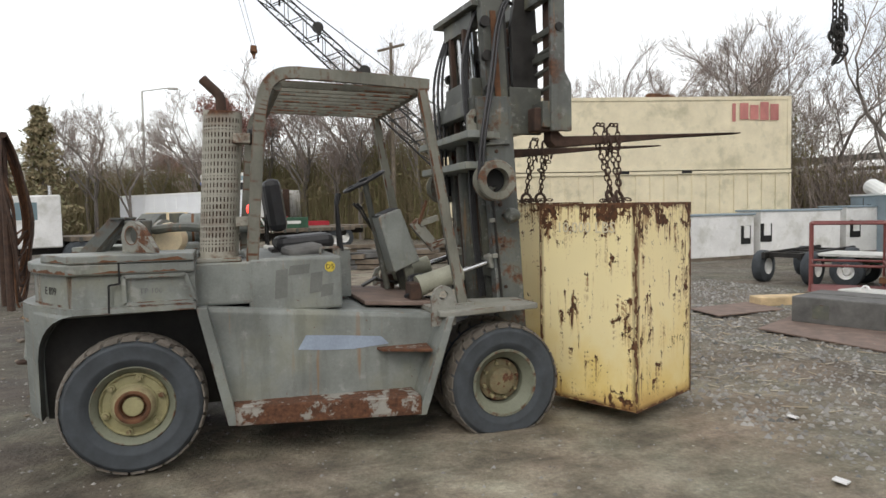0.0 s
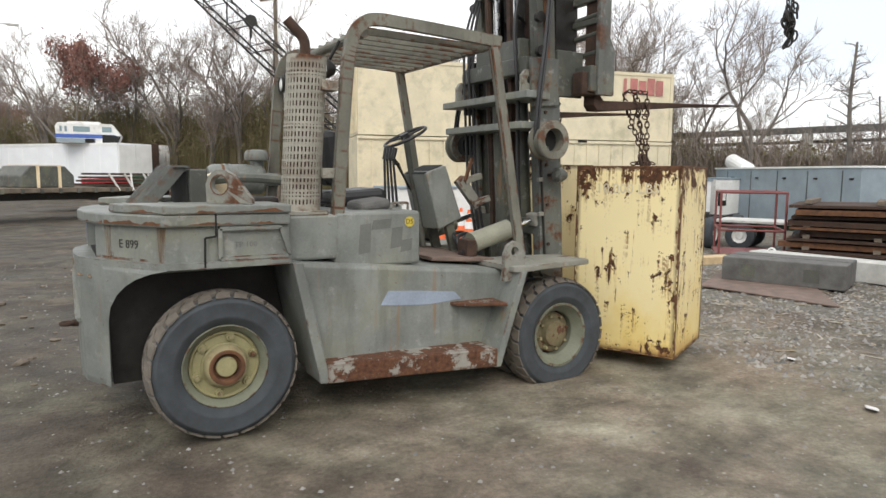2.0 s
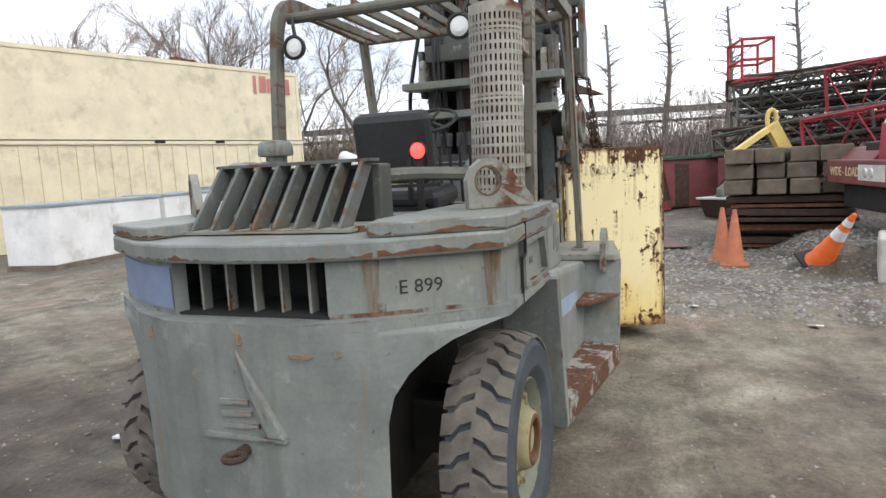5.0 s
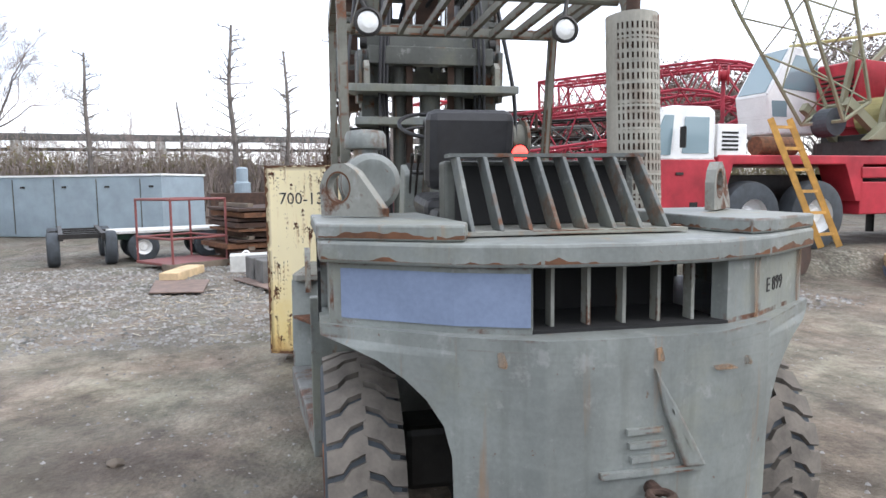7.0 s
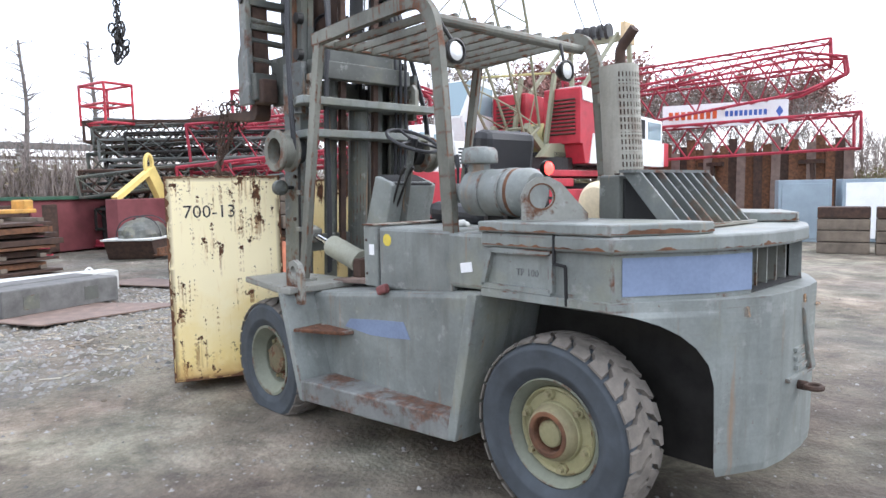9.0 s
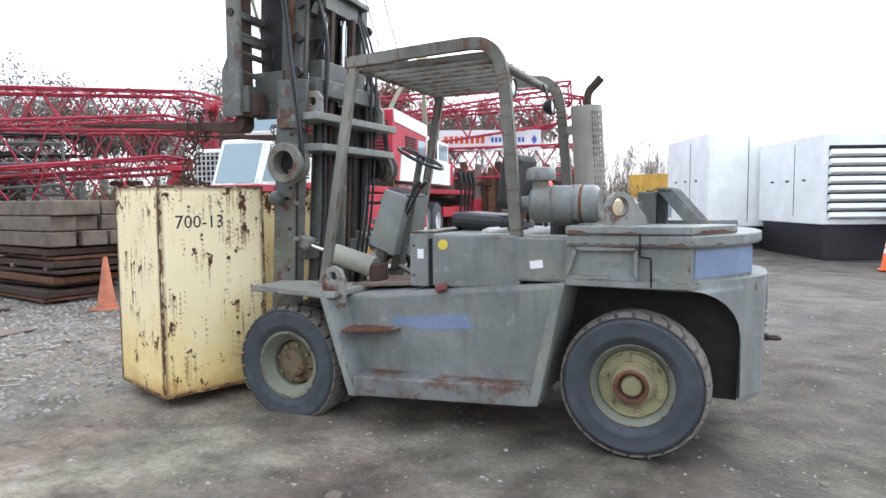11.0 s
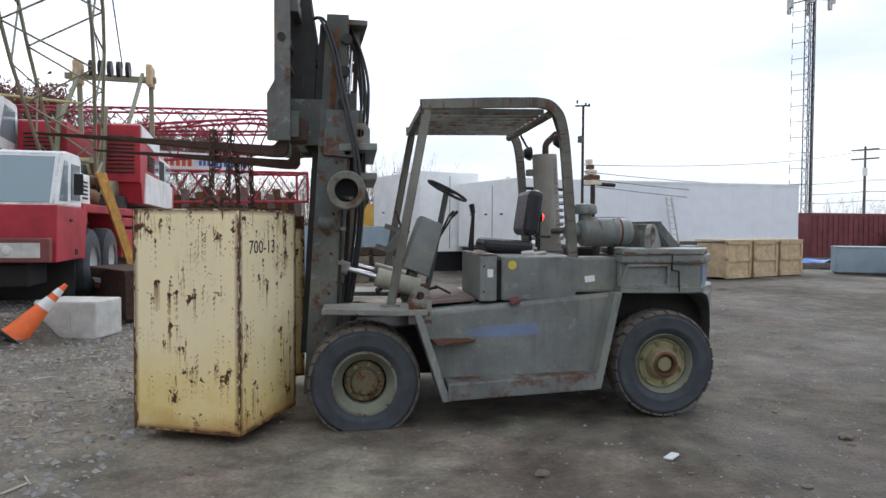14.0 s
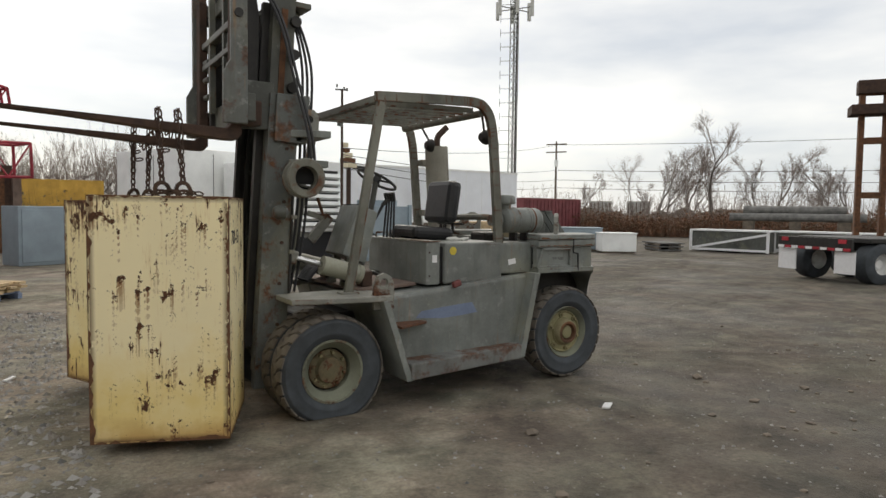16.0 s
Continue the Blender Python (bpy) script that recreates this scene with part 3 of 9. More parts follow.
def build_ground():
    bm = nb()
    def axis(lo, hi, fine_lo, fine_hi, step):
        v = [lo]
        w = [lo * 0.5 + fine_lo * 0.5, fine_lo * 1.6]
        v += w
        k = fine_lo
        while k <= fine_hi:
            v.append(k)
            k += step
        v += [fine_hi * 1.6, hi * 0.5 + fine_hi * 0.5, hi]
        return v
    xs, ys = axis(-400, 400, -20, 24, 0.2), axis(-400, 400, -24, 20, 0.2)
    grid = [[bm.verts.new((x, y, -0.035 + (relief(x, y) if -20 <= x <= 24 and -24 <= y <= 20 else 0.0))) for y in ys] for x in xs]
    for i in range(len(xs) - 1):
        for j in range(len(ys) - 1):
            bm.faces.new([grid[i][j], grid[i + 1][j], grid[i + 1][j + 1], grid[i][j + 1]])
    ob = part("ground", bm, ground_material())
    tagged(ob, "packed brown dirt yard with scattered grey gravel", "ground", kind="structure")
    for p in ob.data.polygons:
        p.use_smooth = True


build_ground()


# ---------------------------------------------------------------- forklift truck
truck = thing("forklift_truck", "old faded grey-green forklift truck with patchy rust, parked on dirt", "forklift")


def tyre_lugs(bm, r, w, n, y0, side):
    """Slanted rubber lugs round a tyre, each half as wide as the tread."""
    for k in range(n):
        for half in (0, 1):
            a = (k + 0.5 * half) * math.tau / n
            pts = []
            for (dy, da) in ((-0.04, 0.0), (0.4, 0.05), (0.62, 0.13), (1.0, 0.15)):
                pts.append((dy * w / 2 * (1 if half else -1), a + da * 1.0))
            for (ya, aa), (yb, ab) in zip(pts, pts[1:]):
                half_a = 0.103
                vs = []
                for y, an in ((ya, aa), (yb, ab)):
                    drop = 0.02 * (abs(y) / (w / 2)) ** 3
                    for da, rr in ((-half_a, r - 0.03), (half_a, r - 0.03), (half_a * 0.86, r - drop), (-half_a * 0.86, r - drop)):
                        vs.append(bm.verts.new((math.cos(an + da) * rr, y0 + y, math.sin(an + da) * rr)))
                for f in ((0, 1, 2, 3), (7, 6, 5, 4), (0, 4, 5, 1), (1, 5, 6, 2), (2, 6, 7, 3), (3, 7, 4, 0)):
                    bm.faces.new([vs[i] for i in f])
    return bm


def wheel(name, x, y, z, r, rim_r, w, side, dished, paint, label):
    """A wheel whose outer face looks to side; y is the tyre's middle."""
    hub = new(name)
    hub.parent = truck
    hub.location = (x, y, z)
    hub.matrix_parent_inverse = Matrix()
    tagged(hub, label)
    s = side
    h = w / 2
    prof = [(rim_r, -h * 0.72), (rim_r + 0.03, -h * 0.86), (r * 0.78, -h), (r - 0.05, -h * 0.94), (r - 0.028, -h * 0.8), (r - 0.022, 0),
            (r - 0.028, h * 0.8), (r - 0.05, h * 0.94), (r * 0.88, h * 0.985), (r * 0.865, h * 1.0), (r * 0.85, h * 0.985), (r * 0.76, h), (r * 0.7, h * 0.985), (r * 0.69, h * 0.995), (r * 0.66, h * 0.96), (rim_r + 0.03, h * 0.86), (rim_r, h * 0.72)]
    bm = nb()
    rings = []
    seg = 56
    for rr, yy in prof:
        rings.append([bm.verts.new((math.cos(k * math.tau / seg) * rr, yy * s, math.sin(k * math.tau / seg) * rr)) for k in range(seg)])
    for a, b in zip(rings, rings[1:]):
        for k in range(seg):
            bm.faces.new([a[k], a[(k + 1) % seg], b[(k + 1) % seg], b[k]])
    for v in bm.verts:
        if v.co.z < -z - 0.031:
            v.co.y *= 1.03
            v.co.z = -z - 0.031
    def child(nm, b, m, lab=""):
        o = part(nm, b, m, None, lab)
        o.parent = hub
        return o
    smooth(child("tyre", bm, "rubber"))
    bm = tyre_lugs(nb(), r, w * 0.94, 26, 0, s)
    for v in bm.verts:
        if v.co.z < -z - 0.03:
            v.co.z = -z - 0.034
    child("tread", bm, "tread")
    # rim: flange, well and disc
    d = h * 0.7
    if dished:
        flange = [(rim_r + 0.004, d - 0.03), (rim_r + 0.007, d + 0.01), (rim_r, d + 0.016), (rim_r - 0.008, d + 0.008), (rim_r - 0.03, d - 0.022), (0.222, d - 0.036), (0.219, d - 0.055)]
        smooth(child("rim_flange", spin(nb(), [(a, b * s) for a, b in flange], (0, 0, 0), "y", 48), "rim_pale", "wide pale grey-green rim flange"), 35)
        face = [(0.222, d - 0.06), (0.217, d - 0.034), (0.209, d - 0.028), (0.2, d - 0.034), (0.196, d - 0.042), (0.15, d - 0.038), (0.146, d - 0.02), (0.14, d - 0.016)]
        smooth(child("rim", spin(nb(), [(a, b * s) for a, b in face], (0, 0, 0), "y", 48), paint), 35)
        drum = [(0.142, d - 0.03), (0.136, d + 0.004), (0.122, d + 0.034), (0.112, d + 0.04)]
        smooth(child("hub_drum", spin(nb(), [(a, b * s) for a, b in drum], (0, 0, 0), "y", 40), "hub_olive"), 35)
        lip = [(0.113, d + 0.0395), (0.108, d + 0.044), (0.092, d + 0.044), (0.086, d + 0.038), (0.082, d + 0.0), (0.06, d - 0.002)]
        smooth(child("hub_lip", spin(nb(), [(a, b * s) for a, b in lip], (0, 0, 0), "y", 40), "rust", "rusty lip round the hub bore"), 35)
        smooth(child("hub_cap", spin(nb(), [(a, b * s) for a, b in ((0.066, d - 0.004), (0.066, d + 0.018), (0.06, d + 0.024), (0.03, d + 0.027), (0, d + 0.027))], (0, 0, 0), "y", 32), paint), 35)
        for k in range(6):
            a = (k + 0.3) * math.tau / 6
            c = Vector((math.cos(a) * 0.184, 0, math.sin(a) * 0.184))
            child("bolt_boss", rod(nb(), c + Vector((0, s * (d - 0.042), 0)), c + Vector((0, s * (d - 0.022), 0)), 0.03, 0.026, 16), paint)
            child("wheel_bolt", rod(nb(), c + Vector((0, s * (d - 0.022), 0)), c + Vector((0, s * (d + 0.002), 0)), 0.0165, 0.015, 6), "hub_olive")
    else:
        face = [(rim_r + 0.012, d), (rim_r + 0.014, d + 0.02), (rim_r - 0.006, d + 0.02), (rim_r - 0.02, d - 0.0), (rim_r - 0.06, d - 0.05), (0.187, d - 0.06), (0.184, d - 0.13)]
        smooth(child("rim", spin(nb(), [(a, b * s) for a, b in face], (0, 0, 0), "y", 48), paint), 35)
        # near-black ring paints the shade between rim and hub
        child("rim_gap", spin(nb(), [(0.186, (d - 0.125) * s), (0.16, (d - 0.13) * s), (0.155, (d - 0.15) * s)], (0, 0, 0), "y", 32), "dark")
        smooth(child("hub_disc", spin(nb(), [(0.172, (d - 0.15) * s), (0.168, (d - 0.095) * s), (0.12, (d - 0.085) * s), (0.105, (d - 0.04) * s), (0.07, (d - 0.03) * s), (0, (d - 0.025) * s)], (0, 0, 0), "y", 32), "hub_rusty"), 35)
        for k in range(8):
            a = (k + 0.3) * math.tau / 8
            c = Vector((math.cos(a) * 0.143, 0, math.sin(a) * 0.143))
            child("wheel_bolt", rod(nb(), c + Vector((0, s * (d - 0.095), 0)), c + Vector((0, s * (d - 0.06), 0)), 0.017, 0.014, 6), "hub_olive")
    return hub


for s in (1, -1):
    wheel("rear_wheel", 0, s * 0.82, 0.44, 0.475, 0.262, 0.29, s, True, "rim", "big lugged tyre on a dished olive rim")
    wheel("front_wheel", 2.655 - 0.025 * s, s * 0.89, 0.345, 0.472, 0.255, 0.27, s, False, "rim_pale", "soft lugged outer tyre on a pale rim")
    wheel("front_wheel", 2.655 - 0.025 * s, s * 0.57, 0.345, 0.472, 0.255, 0.27, s, False, "rim_pale", "inner tyre of the front pair")

# frame and body between the axles
SHELF = [(0.6, 0.27), (1.98, 0.22), (2.22, 0.905), (1.42, 0.985), (0.44, 1.075)]
smooth(part("body", prism(nb(), SHELF, "y", -0.875, 0.875, 0.035), "grey", truck))
part("axle_housing", box(box(box(nb(), (0, 0, 0.5), (0.24, 1.3, 0.26), bevel=0.03), (2.68, 0, 0.42), (0.3, 1.1, 0.3), bevel=0.03), (1.2, 0, 0.5), (3.0, 0.7, 0.45), bevel=0.03), "dark_steel", truck)
for s in (1, -1):
    rear_edge = prism(nb(), [(0.42, 1.08), (0.49, 1.08), (0.67, 0.25), (0.6, 0.25)], "y", *sorted((s * 0.7, s * 1.0)), bevel=0.006)
    part("fender_flange", rear_edge, "grey", truck)
    front_edge = prism(nb(), [(2.23, 0.92), (2.17, 0.92), (1.93, 0.205), (1.995, 0.205)], "y", *sorted((s * 0.7, s * 1.125)), bevel=0.006)
    part("fender_flange", front_edge, "grey", truck)
    pts = [(0.64, s * 0.86), (0.64, s * 1.0), (1.955, s * 1.135), (1.955, s * 0.86)]
    tread = prism(nb(), pts, "z", 0.212, 0.355, 0.012)
    for v in tread.verts:
        v.co.z += 0.03 * (1.955 - v.co.x) / 1.3
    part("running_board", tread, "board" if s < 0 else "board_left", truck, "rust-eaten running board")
    part("step", prism(nb(), [(1.68, s * 0.86), (1.71, s * 0.96), (2.05, s * 1.12), (2.08, s * 0.86)], "z", 0.668, 0.69, 0.004), "board", truck, "small rusty step")
    # front fender plate, its gusset and the lifting lug
    part("front_fender", prism(nb(), [(2.12, s * 0.5), (2.12, s * 1.09), (2.2, s * 1.12), (2.98, s * 0.99), (2.98, s * 0.58), (2.6, s * 0.5)], "z", 0.915, 0.96, 0.008), "grey_rusty", truck, "worn front fender plate")
    outer = [(2.08, 0.84), (2.08, 1.05), (2.11, 1.12), (2.17, 1.15), (2.23, 1.13), (2.27, 1.05), (2.27, 0.84)]
    part("lifting_lug", holed_plate(nb(), outer, (2.175, 1.07), 0.036, 0.04, Matrix.Translation((0, s * 1.01, 0))), "grey_rusty", truck)
    # blue touch-up patch on the flank
    part("paint_patch", prism(nb(), [(1.1, 0.72), (1.16, 0.82), (1.42, 0.8), (1.72, 0.77), (1.78, 0.71), (1.5, 0.69), (1.3, 0.7)], "y", *sorted((s * 0.876, s * 0.878))), "blue_fade" if s > 0 else "blue_pale", truck, "pale blue painted-over patch")
# seat deck with the engine hood
part("engine_hood", box(nb(), (1.11, 0, 1.195), (0.67, 1.66, 0.39), bevel=0.02), "grey", truck)
for s in (1, -1):
    part("rear_hood", box(nb(), (0.6, s * 0.68, 1.225), (0.42, 0.3, 0.31), bevel=0.02), "grey", truck)
part("engine_block", box(box(nb(), (0.35, 0, 1.2), (0.9, 0.9, 0.3), bevel=0.03), (0.55, 0.25, 1.4), (0.25, 0.3, 0.14), bevel=0.03), "dark_steel", truck)
part("battery_box", box(nb(), (1.56, 0.32, 1.195), (0.15, 0.98, 0.4), bevel=0.012), "grey", truck, "grey battery box with a rusty gap behind")
# near-black block fills the gap with painted shade
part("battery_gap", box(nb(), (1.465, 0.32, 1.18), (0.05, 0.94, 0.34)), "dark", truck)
part("battery_lid", box(nb(), (1.56, 0.32, 1.401), (0.16, 0.99, 0.008)), "slot", truck)
for z_ in (1.08, 1.3):
    part("box_rivet", rod(nb(), (1.6, 0.808, z_), (1.6, 0.816, z_), 0.009, seg=8), "rust_dark", truck)
part("paper_label", box(nb(), (1.545, 0.812, 1.24), (0.05, 0.003, 0.07)), "white", truck, "small pale label")
part("floor_plate", box(nb(), (1.95, 0, 0.975), (0.6, 1.3, 0.03), rot=(0, 4, 0), bevel=0.006), "plate_rust", truck, "rusty floor plate")
for s in (1, -1):
    part("sticker", prism(nb(), [(1.355 + math.cos(a) * 0.04, 1.312 + math.sin(a) * 0.04) for a in [math.tau * (k + 0.5) / 8 for k in range(8)]], "y", *sorted((s * 0.8305, s * 0.834))), "sticker", truck, "small yellow sticker")
for x, z, w, h in ((1.0, 1.2, 0.1, 0.22), (1.13, 1.3, 0.16, 0.08), (1.25, 1.2, 0.1, 0.16), (1.33, 1.14, 0.1, 0.1)):
    part("hood_patch", prism(nb(), [(x - w / 2, z - h / 2), (x + w / 2 - 0.01, z - h / 2 + 0.012), (x + w / 2, z + h / 2), (x - w / 2 + 0.015, z + h / 2 - 0.01)], "y", -0.8325, -0.8305), "patch_grey", truck, "dark repainted patch")
text_mesh("D5", 0.05, "ink", truck, "sticker_text", Matrix.Translation((1.355, -0.8345, 1.312)) @ Matrix.Rotation(radians(90), 4, "X"), 0.001)
part("paper_label", box(nb(), (0.655, 0.833, 1.19), (0.09, 0.003, 0.055), rot=(0, 8, 0)), "white", truck, "white paper label")
part("red_reflector", box(nb(), (1.345, 0.885, 1.005), (0.09, 0.05, 0.06), rot=(0, 20, 0), bevel=0.015), "dull_red", truck, "chipped dull red reflector")

# counterweight
def cw_lower():
    bm = nb()
    levels = [0.29, 0.33, 0.45, 0.6, 0.72, 0.82, 0.9, 0.96, 1.01, 1.05, 1.075, 1.115]
    rings = []
    for z in levels:
        grow = 0.0 if z > 0.3 else -0.02
        if z < 0.72:
            xa = -0.63
        else:
            xa = -0.63 + 0.36 * (1 - math.sqrt(max(0.0, 1 - ((z - 0.72) / 0.36) ** 2)))
            if z >= 1.075:
                xa = 0.42
        back, ye = -0.79 + (1.115 - z) * 0.02, 0.965
        outline = [(back, 0.0), (back + 0.02, 0.3 + grow), (back + 0.14, 0.55 + grow), (-0.36, 0.955), (-0.33, ye)]
        def chamfer(x):
            for (x0, y0), (x1, y1) in zip(outline, outline[1:]):
                if x <= x1:
                    return y0 + (max(x, x0) - x0) / (x1 - x0) * (y1 - y0)
            return ye
        cx = min(xa, -0.33)
        side = [(outline[1][0], outline[1][1]), (min(cx, outline[2][0]), chamfer(min(cx, outline[2][0]))), (cx, chamfer(cx)), (xa, chamfer(xa)), (xa, 0.42 if z < 1.075 else chamfer(xa) - 0.01), (0.42, 0.42)]
        side.insert(0, (back, 0.12))
        rings.append([bm.verts.new((x, y, z)) for x, y in side] + [bm.verts.new((x, -y, z)) for x, y in side[::-1]])
    for a, b in zip(rings, rings[1:]):
        n = len(a)
        for k in range(n):
            bm.faces.new([a[k], a[(k + 1) % n], b[(k + 1) % n], b[k]])
    bm.faces.new(rings[0][::-1])
    bm.faces.new(rings[-1])
    bmesh.ops.remove_doubles(bm, verts=bm.verts, dist=1e-5)
    return bm


counterweight = smooth(part("counterweight", cw_lower(), "grey", truck, "cast counterweight with wheel arches"), 30)


# inner walls of the rear wheel arches, their shade put into a near-black colour
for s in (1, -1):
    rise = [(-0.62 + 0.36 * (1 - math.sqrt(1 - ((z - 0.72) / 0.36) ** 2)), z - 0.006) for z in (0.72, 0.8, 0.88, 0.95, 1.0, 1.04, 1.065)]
    part("wheel_well", prism(nb(), [(-0.61, 0.28), *rise, (0.43, 1.06), (0.6, 0.28)], "y", *sorted((s * 0.424, s * 0.436))), "dark_steel", truck, "near-black wheel well with the arch's shade in its colour")


def plan(back, yb, kink, ye, front):
    return [(front, -ye), (kink, -ye), (back + 0.12, -yb), (back + 0.03, -0.3), (back, 0.0), (back + 0.03, 0.3), (back + 0.12, yb), (kink, ye), (front, ye)]


def cw_band():
    """The upper band, with the air outlet open in its back."""
    P = [(0.42, -0.93), (-0.33, -0.93), (-0.59, -0.55), (-0.67, -0.37), (-0.685, 0.32), (-0.59, 0.55), (-0.33, 0.93), (0.42, 0.93)]
    for i, (a, b) in enumerate(zip(P, P[1:])):
        if i == 3:
            continue
        d = Vector((b[0] - a[0], b[1] - a[1], 0)).normalized()
        nrm = Vector((-d.y, d.x, 0)) * -0.06
        q = [Vector((*a, 0)), Vector((*b, 0)), Vector((*b, 0)) + nrm * -1 * -1, Vector((*a, 0)) + nrm * -1 * -1]
        part("counterweight_band", prism(nb(), [(v.x, v.y) for v in q], "z", 1.115, 1.335), "grey", truck)


cw_band()
# near-black floor and back paint the shade inside the outlet
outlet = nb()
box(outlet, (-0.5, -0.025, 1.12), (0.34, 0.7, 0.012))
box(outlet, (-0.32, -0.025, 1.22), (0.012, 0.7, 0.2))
part("outlet_shade", outlet, "dark", truck)
for k in range(5):
    part("outlet_bar", box(nb(), (-0.6, -0.27 + k * 0.125, 1.225), (0.05, 0.012, 0.215)), "grey_rusty", truck)
for s in (1, -1):
    # raised edging round the recessed side panel, and the seam with its step
    y = s * 0.935
    for a, b in (((0.36, 1.315), (-0.02, 1.315)), ((0.42, 1.13), (-0.02, 1.13)), ((0.36, 1.315), (0.42, 1.13)), ((-0.02, 1.315), (-0.02, 1.13))):
        part("panel_rib", bar(nb(), (a[0], y, a[1]), (b[0], y, b[1]), 0.05, 0.025), "grey", truck)
    for a, b in (((-0.045, 1.41), (-0.045, 1.27)), ((-0.045, 1.27), (-0.11, 1.262)), ((-0.11, 1.262), (-0.115, 1.08))):
        part("seam", bar(nb(), (a[0], s * 0.962, a[1]), (b[0], s * 0.962, b[1]), 0.012, 0.012), "dark", truck)
part("blue_patch", prism(nb(), [(-0.686, 0.325), (-0.594, 0.549), (-0.36, 0.891), (-0.363, 0.893), (-0.598, 0.551), (-0.69, 0.326)], "z", 1.14, 1.31), "blue_fade", truck, "worn blue paint patch")
def rusty_edge(outline, z, up, wide, seed):
    """A ragged ribbon of rust along an outline's edge."""
    bm = nb()
    mid = Vector((sum(p[0] for p in outline) / len(outline), sum(p[1] for p in outline) / len(outline), 0))
    for i, (p, q) in enumerate(zip(outline, outline[1:] + outline[:1])):
        a, b = Vector((*p, z)), Vector((*q, z))
        out = Vector((b.y - a.y, a.x - b.x, 0))
        if out.length < 0.04:
            continue
        out.normalize()
        if out.dot((a + b) / 2 - mid) < 0:
            out = -out
        n = max(3, int((b - a).length / 0.015))
        prev = None
        for k in range(n + 1):
            c = a.lerp(b, 0.02 + 0.96 * k / n) + out * 0.0015
            w = wide * max(0.04, 0.25 + 1.2 * noise.noise(c * 6 + Vector((seed, 0, 0))) + 0.8 * noise.noise(c * 26))
            pair = (bm.verts.new(c), bm.verts.new(c + Vector((0, 0, up * w))))
            if prev:
                bm.faces.new([prev[0], pair[0], pair[1], prev[1]])
            prev = pair
    return part("rust_edge", bm, "rust", truck, "rust along a plate's lower edge")


rusty_edge(plan(-0.755, 0.555, -0.355, 0.965, 0.42), 1.342, 1, 0.022, 3)
for s in (1, -1):
    rusty_edge([(0.42, s * 0.985), (-0.345, s * 0.97), (-0.575, s * 0.6), (-0.595, s * 0.51), (-0.42, s * 0.46), (0.42, s * 0.5)], 1.415, 1, 0.02, 8 + s)
part("top_plate", prism(nb(), plan(-0.755, 0.555, -0.355, 0.965, 0.42), "z", 1.33, 1.405, 0.012), "grey", truck)
for s in (1, -1):
    part("top_slab", prism(nb(), [(0.42, s * 0.985), (-0.345, s * 0.97), (-0.575, s * 0.6), (-0.595, s * 0.51), (-0.42, s * 0.46), (0.42, s * 0.5)], "z", 1.407, 1.46, 0.008), "grey", truck)
    turned = Matrix.Translation((0.07, s * 0.82, 1.465)) @ Matrix.Rotation(radians(46 * s), 4, "Z")
    lugp = [(s * p, q) for p, q in ((0.15, 0.0), (0.155, 0.12), (0.13, 0.175), (0.08, 0.21), (0.02, 0.212), (-0.04, 0.18), (-0.17, 0.03), (-0.17, 0.0))]
    eye_plate = part("lifting_eye", holed_plate(nb(), lugp, (s * 0.055, 0.115), 0.058, 0.04, turned), "grey_rusty", truck)
    part("eye_rim", spin(nb(), [(0.0585, -0.0205), (0.066, -0.0215), (0.066, 0.0215), (0.0585, 0.0205)], (s * 0.055, 0, 0.115), "y", 28), "rust", truck, "rust round the eye").matrix_local = turned
# stamped letter-like relief on the counterweight's back
def relief_bar(a, b, w):
    part("casting_relief", bar(nb(), (-0.786, a[0], a[1]), (-0.779, b[0], b[1]), 0.03, w), "grey", truck)
part("casting_relief", prism(nb(), [(-0.04, 1.02), (-0.075, 0.88), (-0.15, 0.69), (-0.225, 0.69), (-0.125, 0.88)], "x", -0.803, -0.76, 0.008), "grey", truck)
for za, ya, yb_ in ((0.82, 0.05, -0.075), (0.775, 0.042, -0.085), (0.73, 0.035, -0.115), (0.685, 0.135, -0.225)):
    relief_bar((ya, za), (yb_, za), 0.018)
eye = nb()
sweep(eye, [(-0.85 - 0.036 * math.cos(a), -0.04 + 0.036 * math.sin(a), 0.63) for a in [k * math.tau / 16 for k in range(17)]], 0.014, 8)
rod(eye, (-0.82, -0.04, 0.63), (-0.76, -0.04, 0.63), 0.024)
part("tow_eye", eye, "rust_dark", truck, "rusty tow eye")
for s in (1, -1):
    for dy, w, z0, z1 in ((0.02, 0.075, 1.09, 1.33), (-0.44, 0.06, 1.11, 1.33)) if s < 0 else ():
        c = Vector((-0.33, s * 0.93, 0)) + Vector((-0.26, s * -0.38, 0)).normalized() * (0.05 - dy)
        d2 = Vector((-0.26, s * -0.38, 0)).normalized()
        n2 = Vector((-0.38, s * 0.26, 0)).normalized() * 0.002
        a, b = c - d2 * w / 2 + n2, c + d2 * w / 2 + n2
        bm = nb()
        vs = [bm.verts.new((p.x, p.y, z)) for p, z in ((a, z1), (b, z1), (c + n2 + d2 * w * 0.3, z0), (c + n2 - d2 * w * 0.25, z0))]
        bm.faces.new(vs)
        bmesh.ops.solidify(bm, geom=bm.faces[:], thickness=0.001)
        part("rust_streak", bm, "stain", truck, "orange rust streak")
text_mesh("E 899", 0.075, "ink", truck, "stencil", Matrix.Translation((-0.507, -0.675, 1.215)) @ Matrix.Rotation(math.atan2(-0.38, 0.26), 4, "Z") @ Matrix.Rotation(radians(90), 4, "X"), 0.001)
